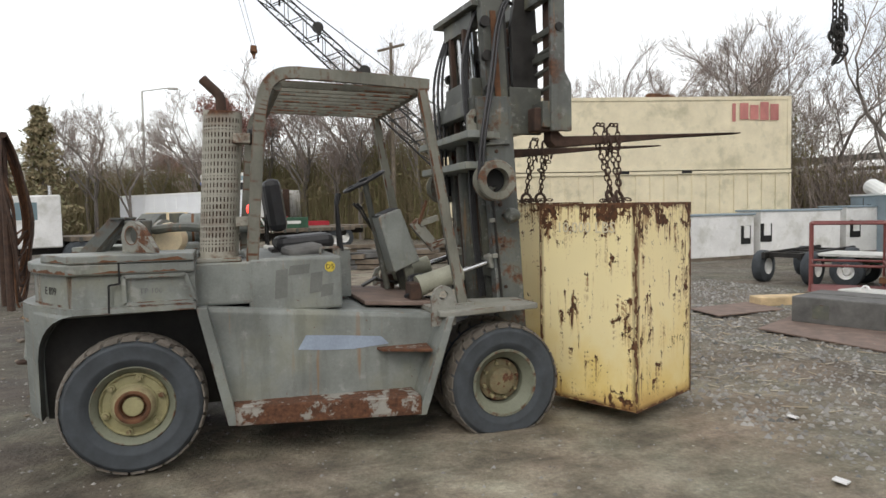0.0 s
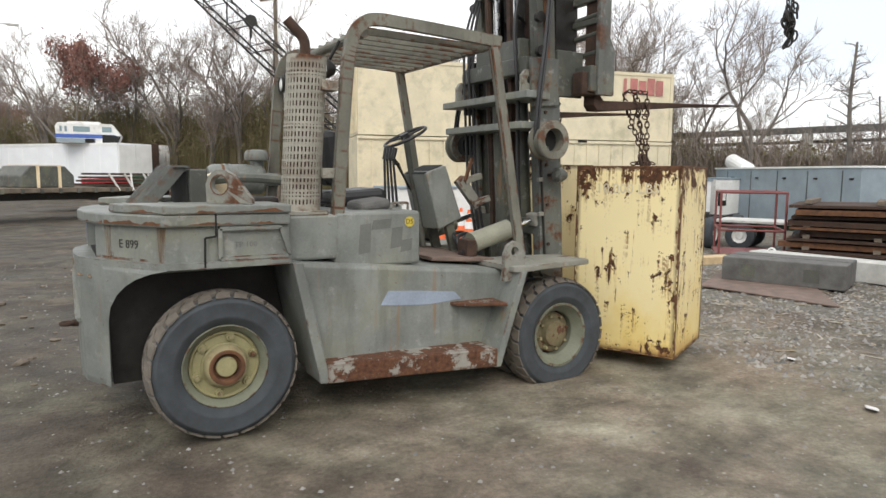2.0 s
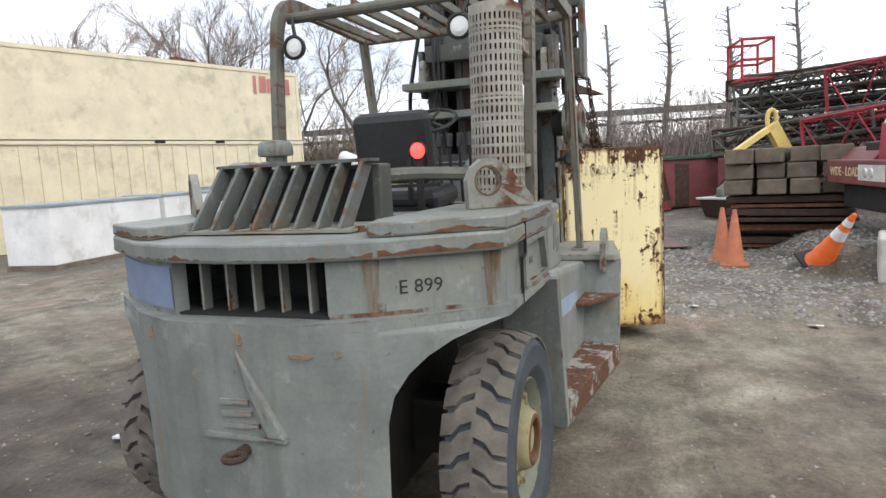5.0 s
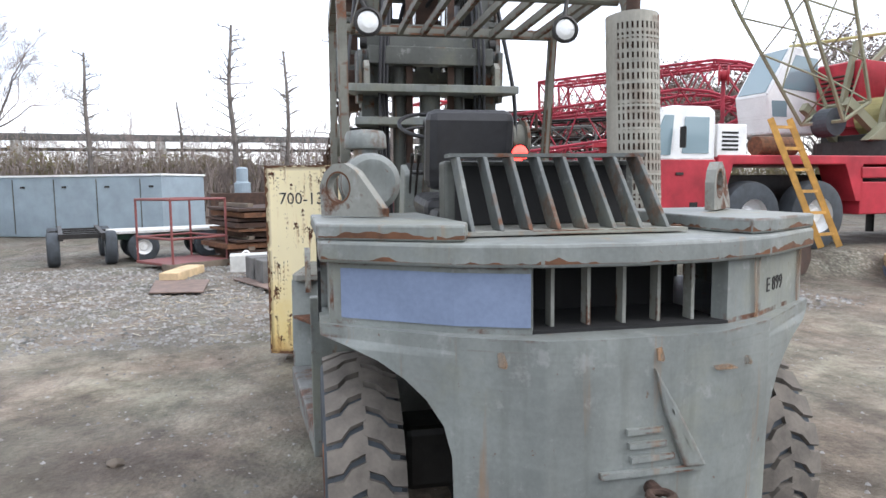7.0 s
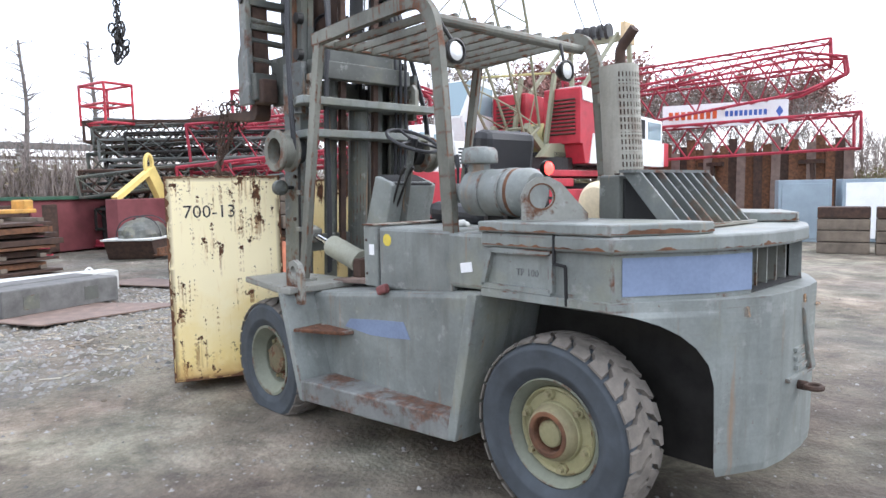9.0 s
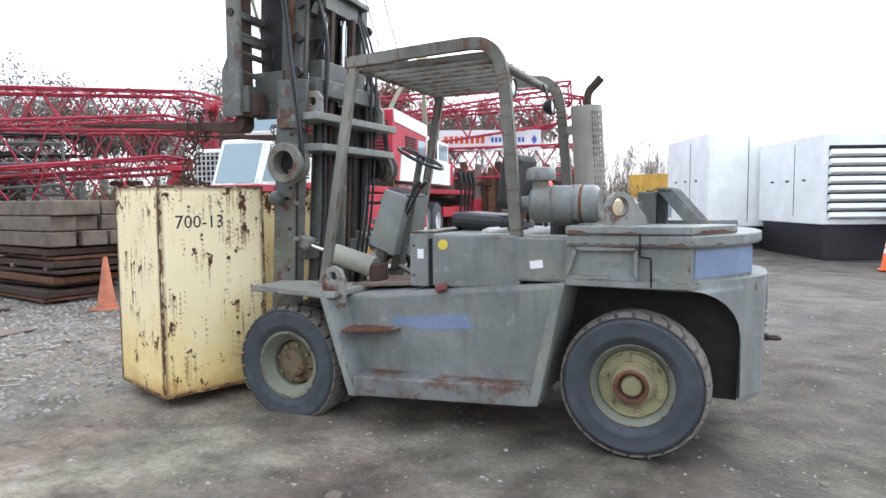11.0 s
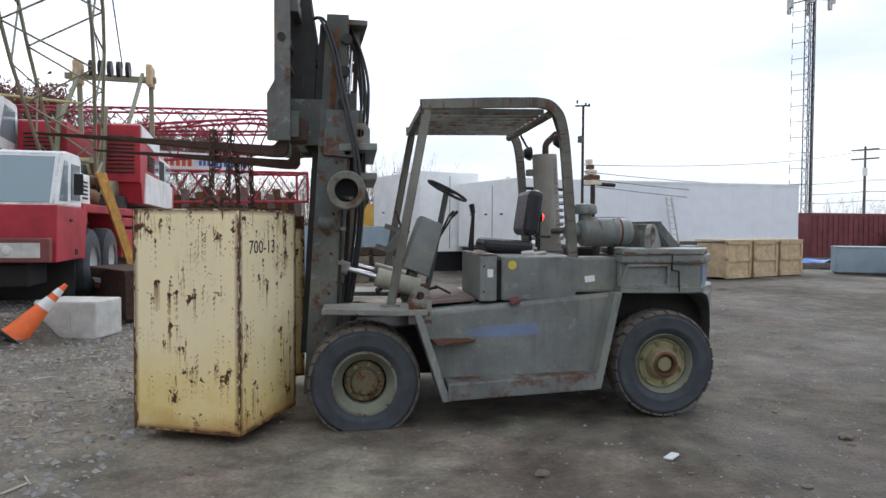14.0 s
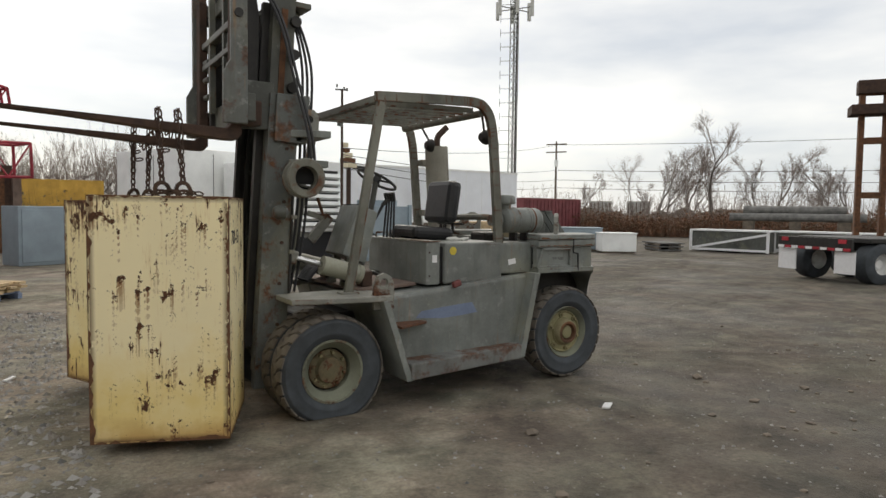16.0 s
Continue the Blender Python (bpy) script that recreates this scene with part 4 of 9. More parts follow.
text_mesh("TP 100", 0.05, "ink_faded", truck, "stencil", Matrix.Translation((0.14, 0.9325, 1.21)) @ Matrix.Rotation(math.pi, 4, "Z") @ Matrix.Rotation(radians(90), 4, "X"), 0.001)

# louvred radiator cowl on the counterweight
FIN = [(-0.42, 1.426), (-0.19, 1.69), (-0.085, 1.69), (-0.305, 1.426)]
part("radiator_core", box(nb(), (-0.086, 0.07, 1.545), (0.012, 0.72, 0.23)), "dark", truck, "black radiator core")
for k in range(8):
    y = 0.44 - k * 0.105
    part("cowl_fin", prism(nb(), FIN, "y", y - 0.008, y + 0.008, 0.003), "mast_grey", truck, "slanted dark grey cowl blade")
part("cowl_base", box(nb(), (-0.21, 0.07, 1.418), (0.46, 0.86, 0.014)), "grey_rusty", truck)
part("cowl_rail", box(nb(), (-0.13, 0.07, 1.697), (0.1, 0.8, 0.014)), "mast_grey", truck)
part("radiator_tank", box(nb(), (-0.02, 0.07, 1.55), (0.12, 0.8, 0.26), bevel=0.012), "mast", truck)
for y in (-0.25, 0.07, 0.39):
    part("tank_bolt", rod(nb(), (-0.02, y, 1.68), (-0.02, y, 1.69), 0.014, seg=6), "rust_dark", truck)
part("radiator_cap", rod(nb(), (0.0, 0.1, 1.64), (0.0, 0.1, 1.69), 0.03, 0.025), "dark_steel", truck)
tank = nb()
spin(tank, [(0, -0.16), (0.1, -0.15), (0.135, -0.1), (0.135, 0.1), (0.1, 0.15), (0, 0.16)], (0.2, 0.13, 1.52), "y", 28)
smooth(part("expansion_tank", tank, "cream_tank", truck, "cream tank stained orange by rust"))
pipe = nb()
sweep(pipe, arc([(0.1, -0.05, 1.6), (0.25, -0.2, 1.62), (0.42, -0.35, 1.62), (0.6, -0.6, 1.6)]), 0.035)
smooth(part("exhaust_pipe", pipe, "mast", truck))

for y in (-0.36, 0.49):
    part("cowl_bolt", rod(nb(), (-0.36, y, 1.405), (-0.36, y, 1.43), 0.022, seg=6), "rust", truck)
for y, z, w, h in ((0.425, 1.05, 0.03, 0.05), (-0.06, 1.06, 0.025, 0.045), (-0.3, 1.0, 0.09, 0.015), (-0.42, 1.0, 0.03, 0.03)):
    xb = -0.797 + 0.02 * min(1.0, abs(y) / 0.3) + (0.12 * (abs(y) - 0.3) / 0.25 if abs(y) > 0.3 else 0.0)
    part("rust_spot", prism(nb(), [(y - w / 2, z - h * 0.3), (y - w * 0.3, z - h / 2), (y + w * 0.4, z - h * 0.4), (y + w / 2, z + h * 0.4), (y - w * 0.1, z + h / 2)], "x", xb - 0.004, xb + 0.03), "stain", truck, "small rust spot")
text_mesh("TP 100", 0.05, "ink_faded", truck, "stencil", Matrix.Translation((0.14, -0.9325, 1.21)) @ Matrix.Rotation(radians(90), 4, "X"), 0.001)

# air cleaner
air = nb()
spin(air, [(0, 0.0), (0.07, 0.0), (0.08, -0.004), (0.1, -0.004), (0.122, 0.02), (0.128, 0.04), (0.128, 0.12), (0.132, 0.125), (0.132, 0.14), (0.128, 0.145), (0.128, 0.44), (0.1, 0.47), (0.06, 0.475), (0.055, 0.6), (0, 0.6)], (0.25, 0.72, 1.6), "x", 32)
smooth(part("air_cleaner", air, "grey", truck, "drum air cleaner"))
part("rust_band", spin(nb(), [(0.1285, 0.1), (0.1295, 0.102), (0.1295, 0.122), (0.1285, 0.124)], (0.25, 0.72, 1.6), "x", 32), "rust", truck)
for xx in (0.42, 0.56):
    part("strap", spin(nb(), [(0.129, -0.008), (0.132, -0.008), (0.132, 0.008), (0.129, 0.008)], (xx, 0.72, 1.6), "x", 32), "grey", truck)
    part("strap_bracket", box(nb(), (xx, 0.72, 1.435), (0.03, 0.1, 0.08)), "dark_steel", truck)
cap = nb()
spin(cap, [(0, 0.0), (0.06, 0.0), (0.06, 0.06), (0.1, 0.065), (0.105, 0.075), (0.1, 0.13), (0.085, 0.15), (0.04, 0.157), (0, 0.158)], (0.66, 0.71, 1.7), "z", 28)
smooth(part("rain_cap", cap, "grey", truck))

# slotted exhaust shield, silencer and tail pipe
def shield():
    bm = nb()
    rows, cols, r = 19, 34, 0.135
    z0, z1 = 1.4, 2.44
    lean = 0.06
    def at(a, z):
        return Vector((0.58 + lean * (z - z0) + r * math.cos(a), -0.68 + r * math.sin(a), z))
    dz, da = (z1 - z0 - 0.08) / rows, math.tau / cols
    for i in range(rows):
        za, zb = z0 + 0.04 + i * dz, z0 + 0.04 + (i + 1) * dz
        for j in range(cols):
            a, b = j * da, (j + 1) * da
            o = [(a, za), (b, za), (b, zb), (a, zb)]
            mid = math.degrees((a + b) / 2)
            if mid < 112 or mid > 325:
                bm.faces.new([bm.verts.new(at(*p)) for p in o])
                continue
            n = [(a + da * 0.3, za + dz * 0.17), (b - da * 0.3, za + dz * 0.17), (b - da * 0.3, zb - dz * 0.17), (a + da * 0.3, zb - dz * 0.17)]
            vo, vn = [bm.verts.new(at(*p)) for p in o], [bm.verts.new(at(*p)) for p in n]
            for k in range(4):
                bm.faces.new([vo[k], vo[(k + 1) % 4], vn[(k + 1) % 4], vn[k]])
    for za, zb in ((z0, z0 + 0.04), (z1 - 0.04, z1)):
        for j in range(cols):
            bm.faces.new([bm.verts.new(at(*p)) for p in ((j * da, za), ((j + 1) * da, za), ((j + 1) * da, zb), (j * da, zb))])
    bmesh.ops.remove_doubles(bm, verts=bm.verts, dist=1e-4)
    return bm


ob = part("exhaust_shield", shield(), "slot", truck, "slotted grey exhaust heat shield")
sol = ob.modifiers.new("thickness", "SOLIDIFY")
sol.thickness = 0.004
part("silencer", rod(nb(), (0.585, -0.68, 1.38), (0.642, -0.68, 2.42), 0.1, seg=20), "rust_dark", truck)
part("shield_cap", rod(nb(), (0.641, -0.68, 2.425), (0.642, -0.68, 2.44), 0.132, seg=28), "slot", truck)
for k in range(1, 9):
    z = 1.4 + k * 0.115
    part("shield_rib", rod(nb(), (0.58 + 0.06 * (z - 1.4), -0.68, z - 0.006), (0.58 + 0.06 * (z - 1.4), -0.68, z + 0.006), 0.1365, seg=34, caps=False), "slot", truck)
part("shield_foot", box(nb(), (0.58, -0.68, 1.39), (0.3, 0.3, 0.03), bevel=0.006), "grey_rusty", truck)
pipe = nb()
sweep(pipe, arc([(0.63, -0.68, 2.43), (0.63, -0.68, 2.53), (0.61, -0.675, 2.58), (0.56, -0.67, 2.63), (0.51, -0.665, 2.68)], 5), 0.036, 12)
smooth(part("tail_pipe", pipe, "rust_dark", truck, "dark rust-brown bent exhaust pipe"))
for z in (1.66, 2.25):
    part("shield_bracket", box(nb(), (0.76, -0.75, z), (0.12, 0.12, 0.07), bevel=0.006), "slot", truck)

# overhead guard
def band(bm, pts, thick, y0, y1):
    """A flat bar bent along a line in the xz plane, of even thickness."""
    rows = []
    for i, p in enumerate(pts):
        d = (pts[min(i + 1, len(pts) - 1)] - pts[max(i - 1, 0)]).normalized()
        n = Vector((-d.z, 0, d.x)) * (thick / 2)
        rows.append([bm.verts.new((q.x, y, q.z)) for q, y in ((p - n, y0), (p + n, y0), (p + n, y1), (p - n, y1))])
    for a, b in zip(rows, rows[1:]):
        for k in range(4):
            bm.faces.new([a[k], a[(k + 1) % 4], b[(k + 1) % 4], b[k]])
    bm.faces.new(rows[0][::-1])
    bm.faces.new(rows[-1])
    return bm


for s in (1, -1):
    line = [(0.8, s * 0.8, 1.3), (0.83, s * 0.8, 1.7), (0.88, s * 0.8, 2.3), (0.91, s * 0.8, 2.52), (0.95, s * 0.8, 2.63), (1.03, s * 0.8, 2.705), (1.14, s * 0.8, 2.725), (1.28, s * 0.8, 2.722), (1.6, s * 0.8, 2.71), (2.16, s * 0.8, 2.68)]
    part("guard_rail", band(nb(), arc(line, 5), 0.085, s * 0.8 - 0.024, s * 0.8 + 0.024), "guard", truck)
    part("front_post", bar(nb(), (2.1, s * 0.8, 2.65), (2.41, s * 0.8, 0.95), 0.045, 0.075, (1, 0, 0)), "guard", truck)
    part("post_foot", box(nb(), (2.41, s * 0.8, 0.965), (0.16, 0.12, 0.02)), "grey_rusty", truck)
part("guard_crossbar", bar(nb(), (2.12, -0.78, 2.665), (2.12, 0.78, 2.665), 0.06, 0.06), "guard", truck)
part("guard_crossbar", rod(nb(), (1.02, -0.78, 2.63), (1.02, 0.78, 2.63), 0.035), "guard", truck)
for k in range(9):
    y = -0.66 + k * 0.165
    part("guard_bar", bar(nb(), (1.04, y, 2.67), (2.1, y, 2.65), 0.028, 0.05), "guard", truck)
for y, z in ((0.665, 2.422), (-0.408, 2.422)):
    lamp = nb()
    spin(lamp, [(0, 0.07), (0.04, 0.065), (0.07, 0.02), (0.075, -0.01), (0.062, -0.015), (0.06, -0.005), (0, -0.003)], (0.88, y, z), "x", 24)
    lm = smooth(part("work_lamp", lamp, "dark_steel", truck, "round work lamp"))
    g = part("lens", spin(nb(), [(0, -0.012), (0.03, -0.011), (0.058, -0.004)], (0.88, y, z), "x", 24), "lamp_glass")
    g.parent = lm
    part("lamp_stalk", rod(nb(), (0.9, y, z + 0.05), (0.97, y + (0.06 if y > 0 else -0.05), z + 0.2), 0.012), "dark_steel", truck)

# seat, red lamp, dash and steering
part("seat_cushion", box(nb(), (1.27, 0.1, 1.462), (0.48, 0.5, 0.13), rot=(0, -4, 0), bevel=0.05), "black", truck, "black vinyl seat cushion")
part("seat_back", box(nb(), (1.03, 0.1, 1.78), (0.15, 0.5, 0.44), rot=(0, -8, 0), bevel=0.055), "black", truck, "black vinyl backrest")
for y in (-0.02, 0.22):
    part("seat_hinge", box(nb(), (0.97, y, 1.58), (0.02, 0.03, 0.26)), "dark_steel", truck)
part("seat_riser", box(nb(), (1.2, 0.1, 1.39), (0.42, 0.4, 0.05)), "dark_steel", truck)
rl = nb()
spin(rl, [(0, -0.03), (0.022, -0.027), (0.04, -0.014), (0.046, 0.0), (0, 0.0)], (0.83, -0.135, 1.75), "x", 20)
smooth(part("lamp_housing", spin(nb(), [(0.046, -0.002), (0.052, -0.004), (0.052, 0.03), (0.04, 0.045), (0, 0.048)], (0.83, -0.135, 1.75), "x", 20), "dark_steel", truck))
smooth(part("warning_lamp", rl, "red_lens", truck, "lit red warning lamp"))
part("lamp_post", box(nb(), (0.85, -0.135, 1.56), (0.02, 0.04, 0.3)), "dark_steel", truck)
part("dash_bracket", box(nb(), (0.86, 0.0, 1.55), (0.03, 0.5, 0.02)), "dark_steel", truck)
part("gloves", box(box(nb(), (1.05, 0.52, 1.4), (0.16, 0.1, 0.035), rot=(8, 5, 30), bevel=0.015), (1.12, 0.45, 1.4), (0.12, 0.1, 0.04), rot=(-10, 5, -20), bevel=0.015), "concrete", truck, "crumpled pale work gloves")
dash = nb()
prism(dash, [(2.03, 1.17), (1.9, 1.655), (1.93, 1.68), (2.1, 1.735), (2.27, 1.27)], "y", -0.1, 0.34, 0.012)
part("dash_cowl", dash, "grey", truck, "leaning instrument cowl")
for y in (0.28, -0.04):
    part("dash_leg", box(nb(), (2.19, y, 1.12), (0.08, 0.05, 0.32), rot=(0, -14, 0)), "mast", truck)
part("instrument_panel", prism(nb(), [(1.895, 1.665), (2.09, 1.742), (2.092, 1.738), (1.897, 1.661)], "y", -0.06, 0.3), "dark", truck)
col = nb()
rod(col, (2.04, 0.2, 1.0), (1.85, 0.18, 1.96), 0.028)
part("steering_column", col, "mast", truck)
sw = nb()
axis_d = Vector((-0.34, 0, 0.65)).normalized()
ctr = Vector((1.84, 0.18, 1.985))
sx = Vector((0, 1, 0))
sy = axis_d.cross(sx).normalized()
sweep(sw, [ctr + 0.2 * (math.cos(k * math.tau / 32) * sx + math.sin(k * math.tau / 32) * sy) for k in range(33)], 0.014, 8)
for k in range(3):
    a = k * math.tau / 3 + 0.4
    rod(sw, ctr, ctr + 0.2 * (math.cos(a) * sx + math.sin(a) * sy), 0.01, seg=8)
rod(sw, ctr - axis_d * 0.03, ctr + axis_d * 0.03, 0.04)
smooth(part("steering_wheel", sw, "black", truck))
for k in range(4):
    y = 0.0 - k * 0.075
    part("control_lever", rod(rod(nb(), (1.56, y, 1.39), (1.55 - 0.01 * k, y, 1.78), 0.011, seg=8), (1.55 - 0.01 * k, y, 1.78), (1.57 - 0.01 * k, y, 1.87), 0.019, 0.022, seg=10), "black", truck)
for y, x in ((0.3, 1.84), (0.26, 1.8)):
    part("column_lever", rod(rod(nb(), (1.98, y, 1.45), (x, y, 1.74), 0.009, seg=8), (x, y, 1.74), (x - 0.05, y, 1.79), 0.014, seg=8), "dark_steel", truck)
part("lever_bracket", bar(nb(), (2.2, -0.15, 1.62), (2.4, -0.15, 1.38), 0.06, 0.09), "grey_rusty", truck)
for xx, zz in ((2.33, 1.62), (2.42, 1.42)):
    part("lever_stub", bar(nb(), (xx - 0.08, -0.17, zz - 0.02), (xx + 0.09, -0.17, zz + 0.03), 0.05, 0.05), "grey_rusty", truck)
part("stop_lever", bar(nb(), (2.24, -0.19, 1.6), (2.31, -0.19, 1.8), 0.03, 0.02), "rust", truck)
for k in range(5):
    part("floor_hose", sweep(nb(), arc([(2.02 + 0.04 * k, -0.5 + 0.07 * k, 1.01), (2.15, -0.4 + 0.06 * k, 1.05 + 0.02 * k), (2.36, -0.3 + 0.07 * k, 1.12), (2.5, -0.2 + 0.06 * k, 1.0)], 5), 0.017, 7), "hose", truck)
part("brake_pedal", box(nb(), (1.9, 0.34, 1.06), (0.16, 0.09, 0.02), rot=(0, -28, 0), bevel=0.006), "dark_steel", truck)
part("pedal_arm", rod(nb(), (1.95, 0.34, 1.08), (2.26, 0.34, 1.02), 0.014, seg=8), "dark_steel", truck)
part("hand_rail", sweep(nb(), arc([(1.32, -0.6, 1.38), (1.32, -0.6, 1.43), (1.34, -0.6, 1.44), (1.44, -0.6, 1.44), (1.46, -0.6, 1.43), (1.46, -0.6, 1.38)], 3), 0.01, 7), "grey_rusty", truck)
part("hood_cloth", box(nb(), (1.2, -0.45, 1.42), (0.3, 0.2, 0.09), rot=(4, -6, 15), bevel=0.035), "grey_timber", truck, "folded grey cloth")

# mast: leans back a little
def smooth_tube(points, r):
    return sweep(nb(), arc(points, 6), r, 8)


LEAN = -0.06
def mx(x, z, y=0.0):
    return x - 0.01 + LEAN * (z - 0.67) + 0.04 * y


def upright(name, x, y, z0, z1, wx, wy, mat, s):
    """A channel rail, open towards the truck's middle."""
    bm = nb()
    t = 0.035
    P = [(-wx / 2, 0), (wx / 2, 0), (wx / 2, -wy), (wx / 2 - t, -wy), (wx / 2 - t, -t), (-wx / 2 + t, -t), (-wx / 2 + t, -wy), (-wx / 2, -wy)]
    lo = [bm.verts.new((mx(x + a, z0, s * y), s * (y + b), z0)) for a, b in P]
    hi = [bm.verts.new((mx(x + a, z1, s * y), s * (y + b), z1)) for a, b in P]
    bm.faces.new(lo)
    bm.faces.new(hi[::-1])
    for k in range(8):
        bm.faces.new([lo[k], hi[k], hi[(k + 1) % 8], lo[(k + 1) % 8]])
    return part(name, bm, mat, truck)


for s in (1, -1):
    upright("outer_mast_rail", 2.99, 0.55, 0.16, 2.66, 0.25, 0.1, "mast_grey", s)
    upright("inner_mast_rail", 3.02, 0.5, 0.3, 3.5, 0.19, 0.1, "mast", s)
    part("rail_web", box(nb(), (mx(3.0, 3.05, s * 0.4), s * 0.42, 3.05), (0.16, 0.05, 0.86), rot=(0, -3.4, 0)), "mast", truck)
    upright("carriage_rail", 3.12, 0.4, 0.5, 3.44, 0.12, 0.07, "dark_steel", s)
    part("mast_bracket", box(nb(), (mx(2.93, 2.45, s * 0.55), s * 0.565, 2.45), (0.28, 0.04, 0.4), rot=(0, -3.4, 0), bevel=0.006), "mast_grey", truck)
    part("mast_ear", holed_plate(nb(), [(2.58, 2.36), (2.76, 2.36), (2.76, 2.5), (2.72, 2.55), (2.62, 2.55), (2.58, 2.5)], (2.665, 2.465), 0.036, 0.04, Matrix.Translation((0, s * 0.52, 0))), "grey_rusty", truck)
    # hose reel on the mast's flank
    reel = nb()
    rx = 2.757 + 0.025 * s
    c0 = (rx, s * 0.71, 1.947)
    spin(reel, [(0.1, s * 0.09), (0.155, s * 0.09), (0.165, s * 0.08), (0.165, s * 0.06), (0.15, s * 0.055), (0.13, s * 0.05), (0.13, s * -0.03), (0.165, s * -0.035), (0.165, s * -0.055), (0.1, s * -0.06), (0.1, s * 0.02), (0.1, s * 0.09)], c0, "y", 36)
    rl = smooth(part("hose_reel", reel, "guard", truck, "round rusty-edged hose reel"), 35)
    for k in range(9):
        a = k * math.tau / 9
        part("reel_slot", box(nb(), (rx + 0.142 * math.cos(a), s * 0.791, 1.95 + 0.142 * math.sin(a)), (0.018, 0.006, 0.05), rot=(0, -math.degrees(a), 0)), "dark", truck)
    part("reel_core", rod(nb(), (rx, s * 0.56, 1.95), (rx, s * 0.7, 1.95), 0.098, seg=24), "dark", truck)
    part("reel_spindle", rod(nb(), (rx + 0.05, s * 0.66, 1.9), (rx - 0.05, s * 0.76, 1.88), 0.02), "chrome", truck)
    hose = nb()
    for dx in (0.0, 0.03):
        sweep(hose, arc([(rx - 0.12 + dx, s * 0.68, 1.95), (rx - 0.09 + dx, s * 0.68, 2.3), (rx + 0.02 + dx, s * 0.62, 2.8), (rx + 0.1 + dx, s * 0.56, 3.2), (rx + 0.2 + dx, s * 0.5, 3.45), (rx + 0.3, s * 0.46, 3.46)], 6), 0.013, 8)
    smooth(part("hose", hose, "hose", truck))
    lampb = nb()
    spin(lampb, [(0, 0.075), (0.04, 0.07), (0.062, 0.03), (0.062, -0.02), (0.03, -0.05), (0, -0.05)], (rx + 0.17, s * 0.66, 1.66), "x", 20)
    smooth(part("side_lamp", lampb, "mast", truck))
    part("lamp_arm", rod(nb(), (rx + 0.17, s * 0.62, 1.66), (rx + 0.14, s * 0.5, 1.66), 0.015), "dark_steel", truck)
    # tilt cylinder
    tc = nb()
    rod(tc, (2.16, s * 0.46, 1.09), (2.52, s * 0.46, 1.19), 0.085, seg=20)
    rod(tc, (2.14, s * 0.46, 1.085), (2.18, s * 0.46, 1.097), 0.09, seg=20)
    smooth(part("tilt_cylinder", tc, "cylinder", truck, "pale chipped tilt cylinder"))
    part("tilt_rod", rod(nb(), (2.5, s * 0.46, 1.185), (2.78, s * 0.46, 1.265), 0.026), "chrome", truck)
    part("tilt_clevis", box(nb(), (2.82, s * 0.46, 1.275), (0.12, 0.12, 0.12), rot=(0, -16, 0), bevel=0.015), "grey_rusty", truck)
    part("cylinder_base", box(nb(), (2.1, s * 0.46, 1.05), (0.1, 0.16, 0.14), bevel=0.01), "rust_dark", truck)
    part("hydraulic_pipe", rod(nb(), (2.86, s * 0.56, 0.9), (mx(2.88, 1.9, s * 0.5), s * 0.56, 1.9), 0.012, seg=8), "dark_steel", truck)
for z, w, d in ((2.33, 1.36, 0.3), (2.08, 1.24, 0.28)):
    part("mast_crossmember", prism(nb(), [(2.52, -w / 2), (2.52, w / 2), (2.62, w / 2), (2.86, 0.58), (2.86, -0.58), (2.62, -w / 2)], "z", z - 0.03, z + 0.03, 0.006), "grey", truck)
for z, x0 in ((0.45, 2.95), (1.2, 2.9), (2.6, 2.82)):
    part("mast_crossmember", box(nb(), (mx(x0, z), 0, z), (0.1, 1.0, 0.14), bevel=0.008), "mast", truck)
part("mast_head", box(box(nb(), (mx(2.96, 3.44), 0, 3.46), (0.3, 0.86, 0.05), rot=(0, 0, 4.5), bevel=0.006), (mx(2.9, 3.3), 0, 3.36), (0.08, 0.6, 0.14), rot=(0, 0, 4.5)), "mast", truck)
part("mast_step", box(nb(), (mx(2.9, 2.75), 0, 2.75), (0.14, 0.7, 0.2), bevel=0.01), "mast", truck)
for s in (1, -1):
    part("lift_cylinder", rod(nb(), (mx(2.92, 0.4), s * 0.24, 0.4), (mx(2.92, 2.55), s * 0.24, 2.55), 0.055, seg=16), "mast", truck)
    part("lift_rod", rod(nb(), (mx(2.93, 2.5), s * 0.13, 2.5), (mx(2.93, 3.36), s * 0.13, 3.36), 0.03, seg=14), "chrome", truck)
    part("lift_chain", box(nb(), (mx(2.86, 2.3), s * 0.17, 2.2), (0.04, 0.05, 2.2), rot=(0, -2.9, 0)), "rust_dark", truck)
part("centre_cylinder", rod(nb(), (mx(2.86, 0.3), 0, 0.3), (mx(2.86, 2.3), 0, 2.3), 0.085, seg=18), "mast", truck)
